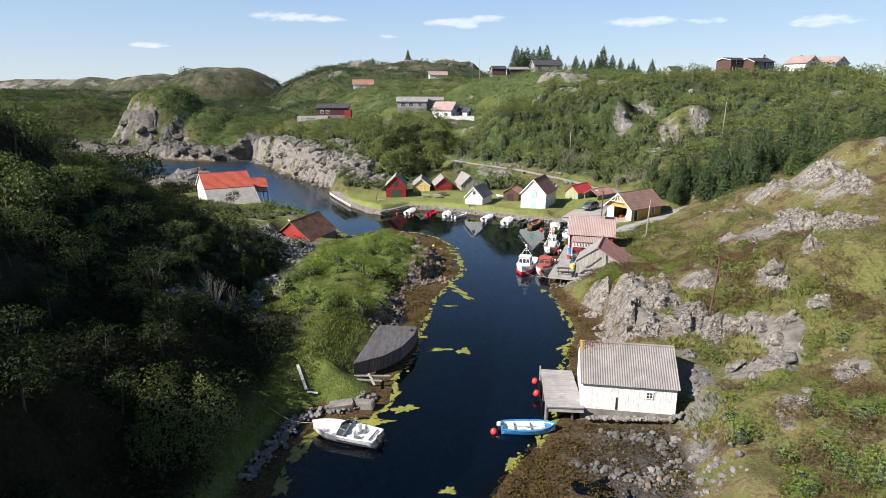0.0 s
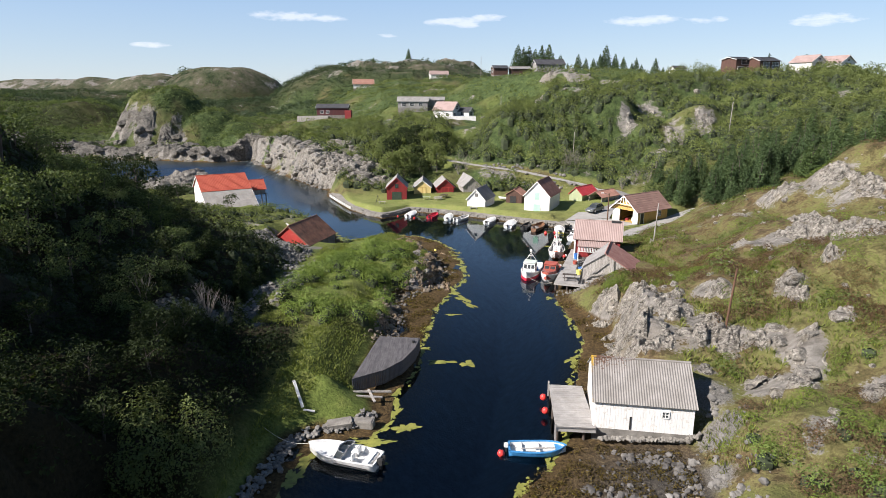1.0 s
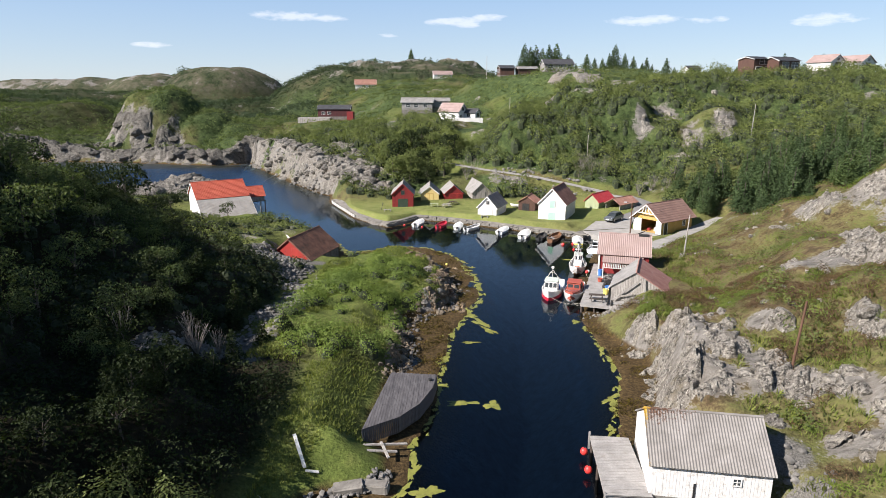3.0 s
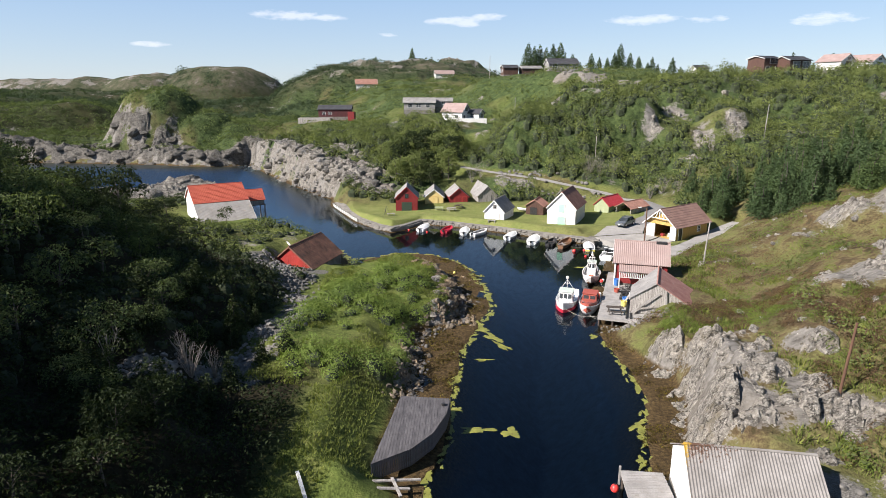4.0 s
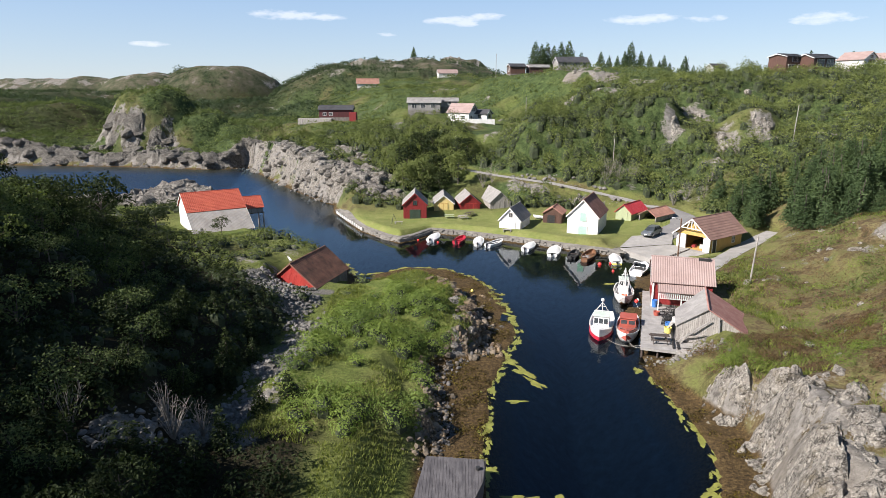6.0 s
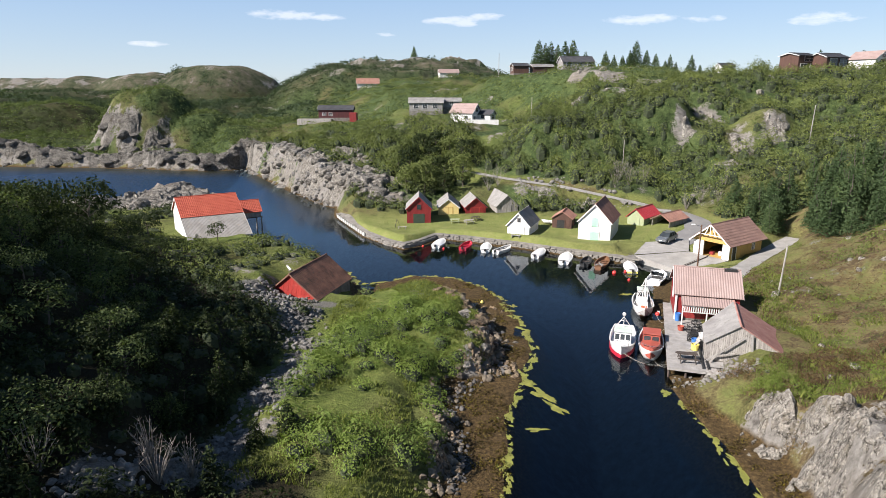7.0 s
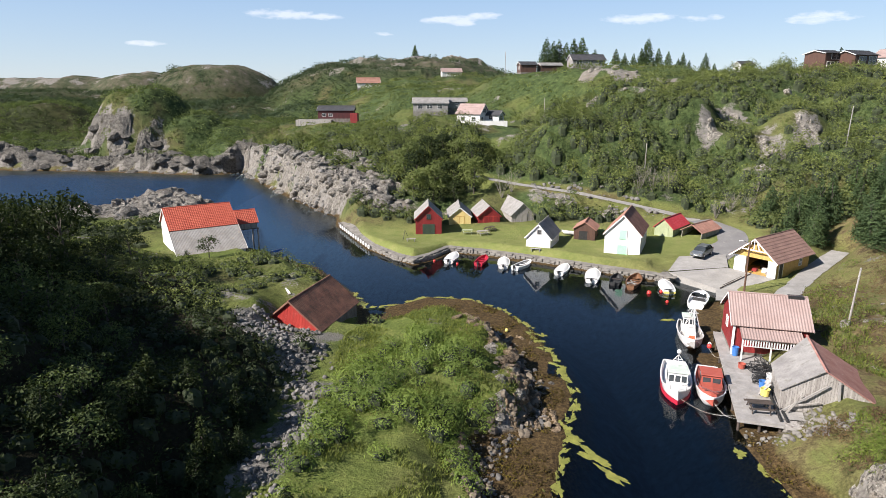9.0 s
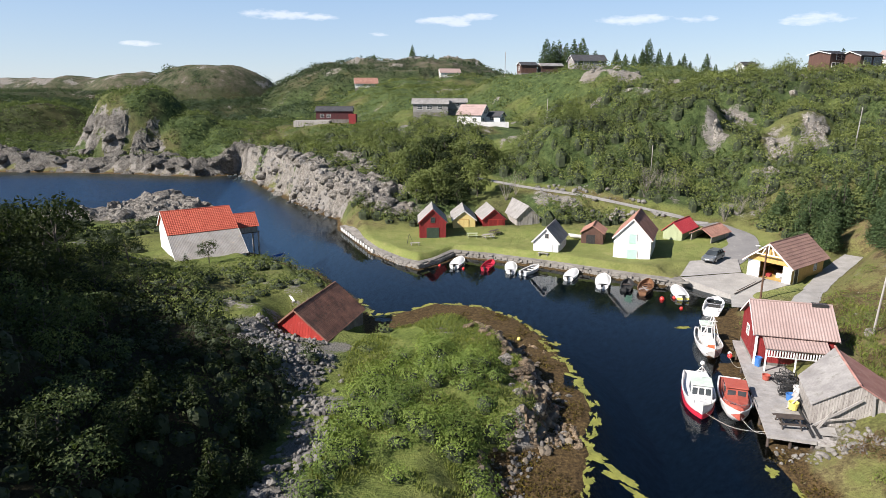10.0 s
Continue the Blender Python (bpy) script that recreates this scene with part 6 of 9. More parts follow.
# boat with the long red cabin
t = boat("cabin_cruiser", pose(15.55, 71.2, 0, 0, 0, 163), 7.4, 2.4, 0.75, "white wooden boat with a long faded red cabin", "hull_white", "hull_white", "cabin_red", 0.7, 0.45, 0.5, 0.45, "hull_white")
w = wheelhouse(t, -0.85, 0.85, -0.6, 1.1, 0.45, 1.9, "cabin_red", "cabin_red", 2)
bm = bmesh.new()
rows = []
for k in range(8):
    s = 0.63 + 0.33 * k / 7
    b, top = hull_lines(7.4, 2.4, 0.75, 0.7, 0.45, 0.5, s)
    hgt = 0.42 * (1 - 0.45 * k / 7)
    rows.append([bm.verts.new((b * u, (s - 0.5) * 7.4, top + z)) for u, z in ((-0.86, 0), (-0.74, hgt), (0, hgt + 0.08), (0.74, hgt), (0.86, 0))])
for a, b in zip(rows, rows[1:]):
    for i in range(4):
        bm.faces.new((a[i], a[i + 1], b[i + 1], b[i]))
bm.faces.new(rows[-1])
part("fore_cabin", bm, M["cabin_red"], t, "faded red cabin top")
for sx in (-0.42, 0.42):
    o = part("cabin_window", one_box(-0.24, -0.02, -0.1, 0.24, 0.02, 0.1), M["glass"], t)
    o.matrix_basis = pose(sx, 2.72, 1.32, -55, 0, -sx * 40)
part("aft_cabin", one_box(-0.8, -2.4, 0.45, 0.8, -0.6, 1.25), M["cabin_red"], t, "faded red cabin top")
rigging(t, (((-1.05, 2.4, 1.15), (-1.05, 2.4, 1.5)), ((1.05, 2.4, 1.15), (1.05, 2.4, 1.5)), ((-1.05, 2.4, 1.5), (0, 3.6, 1.7)), ((1.05, 2.4, 1.5), (0, 3.6, 1.7)), ((-1.1, 0.8, 1.4), (-1.05, 2.4, 1.5)), ((1.1, 0.8, 1.4), (1.05, 2.4, 1.5))), "chrome", 0.02, "bow_rail")

# older boat with mast and derrick
t = boat("mast_boat", pose(18.0, 83.0, 0, 0, 0, 168) @ Matrix.Diagonal((0.9, 0.9, 0.9, 1)), 8.0, 2.7, 0.9, "white wooden fishing boat with mast and white wheelhouse", "hull_white", "hull_wood", "deck_wood", 0.6, 0.55, 0.5, 0.45, "hull_white")
wheelhouse(t, -0.7, 0.7, -2.6, -1.1, 0.45, 2.2, "hull_white", "pale_green_paint", 2)
part("casing", one_box(-0.6, -1.1, 0.45, 0.6, 0.6, 1.0), M["hull_white"], t)
rigging(t, (((0, 1.2, 0.4), (0, 1.2, 4.6)), ((0, 1.1, 4.3), (0, -2.6, 2.6)), ((0, 1.2, 4.5), (1.1, 0.6, 0.95)), ((0, 1.2, 4.5), (-1.1, 0.6, 0.95)), ((0, 1.2, 4.5), (0, 3.9, 1.5)), ((-0.5, 1.2, 3.6), (0.5, 1.2, 3.6)), ((0.6, -1.1, 1.0), (0, 1.2, 3.6)), ((-0.6, -1.1, 1.0), (0, 1.2, 3.6))), "hull_white", 0.045, "mast")
part("life_raft_box", one_box(-0.35, 1.7, 0.6, 0.35, 2.4, 1.05), M["orange_plastic"], t, "bright orange gear box")
buoy(18.6, 79.3, 0.75, 0.24, "buoy_red", "red fender buoy hung at the mast boat", "red buoys")
buoy(19.0, 80.2, 0.6, 0.2, "hull_white", "white fender buoy hung at the mast boat", "")
for k, (a, b) in enumerate((((12.0, 68.0, 0.9), (15.3, 65.2, 1.05)), ((16.3, 74.5, 0.7), (17.9, 74.2, 1.1)), ((14.5, 67.6, 0.8), (15.4, 64.9, 1.05)), ((18.5, 79.5, 0.8), (18.4, 76.0, 1.1)), ((-6.9, 27.3, 0.7), (-10.5, 28.2, 1.4)))):
    cu = bpy.data.curves.new("mooring_line", "CURVE")
    cu.dimensions, cu.bevel_depth = "3D", 0.012
    sp = cu.splines.new("POLY")
    sp.points.add(8)
    for i in range(9):
        q = i / 8
        sp.points[i].co = (*(Vector(a).lerp(Vector(b), q) - Vector((0, 0, 0.5 * math.sin(q * math.pi)))), 1)
    cu.materials.append(M["rope"])
    tagged(new("mooring_line", cu), "pale slack mooring line", "rope", "mooring lines")

# two white tenders on the grass
for x, y, yaw in ((12.3, 124.2, 60), (14.1, 123.2, 75)):
    t = boat("beached_dinghy", pose(x, y, ground_at(x, y) + 0.25, 0, 8, yaw), 2.8, 1.3, 0.35, "small white dinghy lying on the grass", "hull_white", "hull_white", "slate_grey", 0.8, 0.12, 0.2, group="dinghies on the grass")
    thwart(t, -0.3, 0.5, 0.22, "hull_white")


# ---- gear on the wharf ----
def crab_pot(m, label="black crab pot with net mesh", size=0.55):
    t = thing("crab_pot", m, label, "crab pot", "crab pots on the wharf")
    bm = bmesh.new()
    for z in (0, size * 0.6):
        for a, b in (((-size, -size / 2), (size, -size / 2)), ((size, -size / 2), (size, size / 2)), ((size, size / 2), (-size, size / 2)), ((-size, size / 2), (-size, -size / 2))):
            beam(bm, (*a, z), (*b, z), 0.03, 5)
    for sx in (-1, 1):
        for sy in (-1, 1):
            beam(bm, (sx * size, sy * size / 2, 0), (sx * size, sy * size / 2, size * 0.6), 0.03, 5)
    part("frame", bm, M["black"], t)
    bm = bmesh.new()
    for k in range(7):
        q = -size + 2 * size * k / 6
        for z0 in (0.0, 1.0):
            beam(bm, (q, -size / 2, size * 0.6 * z0), (q, size / 2, size * 0.6 * z0), 0.012, 4)
        for sy in (-1, 1):
            beam(bm, (q, sy * size / 2, 0), (q, sy * size / 2, size * 0.6), 0.012, 4)
    part("netting", bm, M["black"], t)
    return t


for k, (x, y, z) in enumerate(((2.6, 7.4, 1.15), (2.95, 8.2, 1.15), (2.75, 7.8, 1.5), (2.3, 9.55, 1.15), (3.15, 9.6, 1.15), (2.7, 9.55, 1.5), (3.9, 9.7, 1.15), (3.5, 9.65, 1.5), (3.0, 9.6, 1.85), (2.6, 6.8, 1.15), (2.7, 7.2, 1.5))):
    crab_pot(WHARF @ pose(x, y, z, 0, 0, 37 * k))


def tub(x, y, z, r, h, mat, label):
    bm = bmesh.new()
    n = 14
    prof = [(r * 0.85, 0), (r, h), (r * 1.06, h), (r * 1.06, h + 0.04), (r * 0.94, h + 0.04), (r * 0.8, 0.05)]
    rings = [[bm.verts.new((q * math.cos(k * math.tau / n), q * math.sin(k * math.tau / n), zz)) for k in range(n)] for q, zz in prof]
    for a, b in zip(rings, rings[1:]):
        for k in range(n):
            bm.faces.new((a[k], a[(k + 1) % n], b[(k + 1) % n], b[k]))
    bm.faces.new(rings[0][::-1]), bm.faces.new(rings[-1])
    ob = tagged(part("tub", bm, M[mat]), label, "tub", "tubs on the wharf")
    ob.matrix_basis = WHARF @ pose(x, y, z)


tub(2.65, 6.15, 1.15, 0.34, 0.5, "blue_plastic", "round blue plastic tub on the wharf")
tub(3.3, 7.1, 1.15, 0.3, 0.8, "hull_white", "white plastic barrel on the wharf")
tub(2.55, 4.6, 1.15, 0.36, 0.55, "yellow_plastic", "pale yellow tub beside the plank shed")
tub(4.7, 9.3, 1.15, 0.38, 0.95, "yellow_plastic", "yellow plastic barrel under the porch roof")
tub(1.5, 9.7, 1.12, 0.32, 0.4, "cabin_red", "red fish basket on the wharf")
tub(1.3, 12.6, 1.1, 0.3, 0.8, "blue_plastic", "blue plastic barrel by the house corner")
tub(1.5, 13.4, 1.1, 0.28, 0.7, "hull_white", "white plastic barrel by the house corner")
tub(7.9, 2.0, 1.5, 0.35, 0.35, "orange_plastic", "orange plastic tub in the grass")
for k in range(6):
    bm = bmesh.new()
    plank(bm, WHARF @ Vector((2.1 + 0.1 * k, 4.6 + 0.3 * k, 1.15)), WHARF @ Vector((3.0, 5.0 + 0.25 * k, 2.0)), 0.14, 0.04)
    tagged(part("loose_plank", bm, M["grey_wood" if k % 2 else "deck_wood"]), "loose plank leaning by the shed", "plank", "loose planks")
bm = bmesh.new()
for k in range(5):
    for i in range(12):
        a, b = i * math.tau / 12, (i + 1) * math.tau / 12
        r = 0.34 - 0.02 * k
        beam(bm, (r * math.cos(a), r * math.sin(a), 0.05 + 0.06 * k), (r * math.cos(b), r * math.sin(b), 0.05 + 0.06 * k), 0.035, 5)
ob = tagged(part("rope_coil", bm, M["black"]), "dark coil of rope on the slipway", "rope coil")
ob.matrix_basis = pose(26.6, 101.3, 0.42)


# ---- posts ----
def post(x, y, h, label, mat, lean=0.0, r=0.11, arm=False, wires=0):
    z = ground_at(x, y)
    t = thing("utility_pole", pose(x, y, z, 0, lean, 0), label, "pole", "utility poles")
    bm = bmesh.new()
    beam(bm, (0, 0, -0.5), (0, 0, h), r, 8, r * 0.75)
    part("shaft", bm, M[mat], t)
    if arm:
        bm = bmesh.new()
        beam(bm, (0, 0, h - 0.2), (-0.9, -0.1, h + 0.1), 0.035, 6)
        part("lamp_arm", bm, M["chrome"], t)
        bm = one_box(-1.35, -0.22, h + 0.03, -0.85, 0.02, h + 0.17)
        bmesh.ops.bevel(bm, geom=bm.edges[:], offset=0.04, segments=2, affect="EDGES")
        part("lamp_head", bm, M["hull_white"], t)
    return t


M["pole_brown"] = painted("pole_brown", (0.07, 0.035, 0.02), (0.14, 0.075, 0.045), 2.0, 0.85, stretch=(3, 3, 0.3), fine=12)
post(26.0, 39.6, 5.4, "brown tarred wooden pole on the heath", "pole_brown", 4)
post(31.6, 79.3, 5.8, "pale grey wooden pole beside the wharf", "grey_wood", 3)
post(27.9, 93.3, 6.4, "dark wooden lamp post beside the slipway", "pole_brown", 0, 0.12, True)
post(67, 143, 8.0, "pale wooden pole on the hillside", "grey_wood", 2)
post(31, 148, 6.0, "pale wooden pole beside the lane", "grey_wood", 0, 0.09)
post(14, 176, 7.5, "grey wooden pole among the scrub", "grey_wood", 0, 0.1)
post(10, 262, 9.0, "wooden pole on the skyline", "grey_wood", 0, 0.12)
post(128, 182, 8.0, "pale wooden pole beside the hilltop houses", "grey_wood", 0, 0.12)

# washed-up boards on the west landing
for a, b, w in (((-9.5, 33.0), (-8.4, 31.2), 0.22), ((-8.3, 31.0), (-7.5, 31.2), 0.2), ((-24.6, 86.0), (-26.8, 89.5), 0.25)):
    bm = bmesh.new()
    za, zb = ground_at(*a) + 0.18, ground_at(*b) + 0.14
    plank(bm, (*a, za), (*b, zb), w, 0.06)
    tagged(part("stray_board", bm, M["white_paint"]), "pale washed-up board lying in the grass", "board", "stray boards")
for a, b in (((-5.2, 34.6), (-2.2, 35.4)), ((-5.0, 33.9), (-2.8, 34.4)), ((-4.0, 35.0), (-3.3, 33.6))):
    bm = bmesh.new()
    plank(bm, (*a, 0.95), (*b, 0.6), 0.18, 0.1)
    tagged(part("landing_timber", bm, M["grey_wood"]), "weathered timber among the landing stones", "timber", "landing timbers")
for x, y, yaw, w, d in ((-5.5, 30.5, 10, 1.9, 0.9), (-3.8, 30.7, -12, 1.7, 0.8)):
    bm = one_box(-w / 2, -d / 2, -0.5, w / 2, d / 2, 0.12)
    bmesh.ops.bevel(bm, geom=bm.edges[:], offset=0.07, segments=2, affect="EDGES")
    for v in bm.verts:
        v.co += Vector((rnd.uniform(-0.06, 0.06), rnd.uniform(-0.06, 0.06), rnd.uniform(-0.03, 0.03)))
    ob = tagged(part("landing_slab", bm, M["stone"]), "flat stone slab of the old landing", "slab", "landing slabs")
    ob.matrix_basis = pose(x, y, 0.55, 4, -5, yaw)

# sea wall and jetty by the seaside warehouse
for a, b, h, t in (((-66, 122), (-63, 136), 1.7, 0.7), ((-60, 138), (-54.5, 133.5), 2.2, 0.8), ((-37.5, 115.2), (-32.6, 108.6), 0.75, 1.1)):
    bm = bmesh.new()
    plank(bm, (*a, h / 2 - 0.6), (*b, h / 2 - 0.6), t, h + 1.2)
    bmesh.ops.bevel(bm, geom=bm.edges[:], offset=0.08, segments=1, affect="EDGES")
    tagged(part("sea_wall", bm, M["concrete" if h < 1 else "stone"]), "low sea wall by the warehouse", "wall", "sea walls", kind="structure")
t = boat("tied_dinghy", pose(-35.4, 116.0, 0, 0, 0, -40), 3.4, 1.5, 0.4, "small white dinghy tied at the sound jetty", "hull_white", "hull_white", "blue_plastic")
thwart(t, 0, 0.55, 0.25, "hull_white")


# ---- parked car ----
M["car_paint"] = painted("car_paint", (0.17, 0.19, 0.21), (0.22, 0.24, 0.26), 1.0, 0.28, fine=20, bump=0.01, metal=0.5)
M["rubber"] = painted("rubber", (0.015, 0.015, 0.016), (0.03, 0.03, 0.03), 3.0, 0.8)
M["tail_red"] = painted("tail_red", (0.4, 0.01, 0.01), (0.5, 0.02, 0.02), 3.0, 0.3)


def car(m):
    """An estate car, nose towards -y."""
    t = thing("car", m, "grey estate car parked on the gravel yard", "car")
    lower = [(-2.2, 0.3), (-2.22, 0.62), (-2.05, 0.75), (-1.1, 0.92), (1.95, 0.98), (2.18, 0.85), (2.2, 0.4), (2.1, 0.28)]
    upper = [(-1.1, 0.92), (-0.4, 1.4), (1.5, 1.46), (2.0, 0.98)]

    def loft(ring, half, top_half, name, mat, parent):
        bm = bmesh.new()
        zs = [p[1] for p in ring]
        rows = []
        for sx in (-1, 1):
            rows.append([bm.verts.new((sx * (half + (top_half - half) * (z - min(zs)) / (max(zs) - min(zs))), y, z)) for y, z in ring])
        n = len(ring)
        bm.faces.new(rows[0]), bm.faces.new(rows[1][::-1])
        for i in range(n):
            bm.faces.new((rows[0][i], rows[0][(i + 1) % n], rows[1][(i + 1) % n], rows[1][i]))
        bmesh.ops.recalc_face_normals(bm, faces=bm.faces)
        bmesh.ops.bevel(bm, geom=[e for e in bm.edges], offset=0.05, segments=2, affect="EDGES")
        return part(name, bm, M[mat], parent)
    body = loft(lower, 0.88, 0.84, "body", "car_paint", t)
    loft(upper, 0.84, 0.66, "cabin_glass", "glass", t)
    part("roof_panel", one_box(-0.62, -0.35, 1.44, 0.62, 1.55, 1.49), M["car_paint"], t)
    for sx in (-0.6, 0.6):
        bm = bmesh.new()
        beam(bm, (sx, -0.2, 1.53), (sx, 1.4, 1.55), 0.025, 6)
        part("roof_rail", bm, M["chrome"], t)
        part("headlight", one_box(sx - 0.16, -2.24, 0.58, sx + 0.16, -2.1, 0.74), M["chrome"], body)
        part("tail_light", one_box(sx * 1.2 - 0.1, 2.1, 0.7, sx * 1.2 + 0.1, 2.22, 1.0), M["tail_red"], body)
    for sx in (-0.84, 0.84):
        for yy in (0.25, 0.95):
            bm = bmesh.new()
            plank(bm, (sx * 0.99, yy, 0.95), (sx * 0.8, yy, 1.44), 0.06, 0.04, (0, 1, 0))
            part("pillar", bm, M["car_paint"], t)
    for sx in (-1, 1):
        for yy in (-1.35, 1.35):
            bm = bmesh.new()
            beam(bm, (sx * 0.68, yy, 0.32), (sx * 0.9, yy, 0.32), 0.32, 18)
            w = part("wheel", bm, M["rubber"], t)
            bm = bmesh.new()
            beam(bm, (sx * 0.89, yy, 0.32), (sx * 0.915, yy, 0.32), 0.2, 12)
            part("rim", bm, M["chrome"], w)
    part("number_plate", one_box(-0.26, -2.27, 0.42, 0.26, -2.22, 0.53), M["white_paint"], body)
    part("windscreen_wiper_panel", one_box(-0.6, -1.2, 0.9, 0.6, -1.05, 0.94), M["black"], body)


car(pose(29.4, 110.9, 1.72, 0, 0, -42))


# ---- houses on the hills ----
def hill_house(name, x, y, yaw, w, length, eave, apex, wall, roof, label, dz=0.0, panes=()):
    z = ground_at(x, y) + dz
    h = gable_house(name, x, y, z, yaw, w, length, eave, apex, wall, roof, label, "house", "houses on the hills", over=0.4, end_over=0.4, clad=0, rows=6, trim="white_paint", foot=max(1.0, dz + 0.8))
    for side, u, zz, ww, hh in panes:
        window_on(h, front(u, zz) if side == "f" else right_side(w, u, zz) if side == "r" else left_side(w, u, zz), ww, hh)
    return h


hill_house("white_house", 0.6, 207.0, 62, 5.8, 7.5, 3.2, 5.7, "white_paint", "tile_pink", "white wooden house with a pale pink tile roof", 0.6, (("f", -1.4, 0.9, 1.1, 1.2), ("f", 1.4, 0.9, 1.1, 1.2), ("f", 0, 3.4, 1.6, 1.1), ("l", 2, 1.0, 1.2, 1.1), ("l", 5.5, 1.0, 1.2, 1.1)))
hill_house("white_annex", 5.6, 207.5, 62, 3.6, 4.4, 2.2, 3.3, "white_paint", "roof_dark", "low white annex with a black roof", 1.2, (("f", 0, 0.8, 1.6, 1.2), ("l", 2.5, 0.9, 1.2, 1.0)))
bm = bmesh.new()
box(bm, -3.6, 204.0, ground_at(3, 204) - 0.6, 7.2, 204.2, ground_at(3, 204) + 1.3)
tagged(part("garden_fence", bm, M["white_paint"]), "white boarded fence in front of the white house", "fence")
hill_house("red_cabin", -59.5, 259, -86, 7.0, 13, 3.0, 4.5, "dark_red_paint", "roof_dark", "dark red and brown cabin with a black roof", 2.0, (("r", 2.2, 0.8, 1.3, 1.1), ("r", 4.6, 0.8, 1.3, 1.1)))
bm = one_box(-46.8, 252.6, ground_at(-48, 254) - 0.3, -44.2, 256, ground_at(-48, 254) + 3.4)
tagged(part("red_shed", bm, M["red_paint"]), "small bright red shed beside the cabin", "shed")
bm = one_box(-66.5, 250.6, ground_at(-60, 254) - 0.6, -53.5, 255, ground_at(-60, 254) + 1.6)
tagged(part("timber_terrace", bm, M["grey_wood"]), "grey timber terrace in front of the cabin", "terrace")
hill_house("grey_house", -21.6, 228, -88, 6.5, 11.0, 2.6, 4.1, "slate_grey", "slate_grey", "grey bungalow with pale roof on the slope", 3.2, (("r", 2.2, 0.9, 1.6, 1.2), ("r", 5.2, 0.9, 1.6, 1.2), ("r", 8.5, 0.9, 1.4, 1.2)))
hill_house("grey_outbuilding", -10.6, 231, -88, 4.6, 6.0, 2.0, 3.0, "slate_grey", "slate_grey", "small grey outbuilding beside the bungalow", 2.3, (("r", 3, 0.9, 1.2, 1.0),))
hill_house("white_farmhouse", -58, 339, -80, 6, 11, 2.4, 4.8, "white_paint", "tile_rust", "far white house with a rusty red roof", 1.7)
hill_house("far_white_house", -16.5, 350, -80, 6, 10, 2.4, 4.2, "white_paint", "tile_pink", "far white house below the hilltop", 0.5)
hill_house("brown_house", 14.8, 258, -80, 5.5, 5.8, 2.7, 3.7, "brown_paint", "roof_dark", "dark brown hilltop house with white gable", 0.4, (("f", 0, 1, 1.4, 1.3),))
hill_house("low_brown_house", 22.2, 259, -80, 5, 8, 2.0, 2.9, "brown_paint", "slate_grey", "low brown hilltop house with a grey roof", 0.2)
hill_house("long_grey_house", 30.2, 240, -82, 6.5, 11, 2.4, 4.2, "slate_grey", "roof_dark", "long grey hilltop bungalow with a dark roof", 0.5, (("r", 2.2, 0.9, 1.8, 1.2), ("r", 6, 0.9, 1.4, 1.2), ("r", 9.5, 0.9, 1.4, 1.2)))
hill_house("small_white_house", 74, 212, -75, 3.4, 4.4, 1.8, 2.7, "white_paint", "roof_dark", "small white hilltop house with a dark roof", 0.3, (("r", 1.4, 0.7, 0.9, 0.8), ("r", 3.6, 0.7, 0.9, 0.8)))
hill_house("modern_house", 84, 190, -68, 6, 6.5, 4.6, 5.3, "brown_paint", "roof_dark", "dark brown modern house with white glazed ground floor", 0.2, (("r", 2, 0.6, 2.4, 1.9), ("r", 5.5, 0.6, 2.4, 1.9), ("r", 3.8, 3.2, 3.4, 1.4)))
hill_house("modern_wing", 90.2, 187.6, -68, 5.5, 7.8, 2.9, 3.9, "brown_paint", "roof_dark", "low dark wing with large windows", 1.4, (("r", 2.5, 0.7, 2.4, 1.8), ("r", 6, 0.7, 2.4, 1.8)))
for x, y in ((124, 214), (132, 211)):
    hill_house("gabled_house", x, y, 22, 6.5, 9, 2.8, 5.0, "white_paint", "tile_pink", "white gabled house with a pale salmon roof", 0.3, (("f", 0, 0.8, 2.6, 1.9), ("f", 0, 3.2, 1.2, 0.8)))
hill_house("heath_cabin", 83, 87, 28, 4.5, 7, 2.2, 3.8, "red_bright", "roof_dark", "red cabin with a dark roof on the heath", 0.0, (("f", 0, 0.9, 1.0, 1.0),))


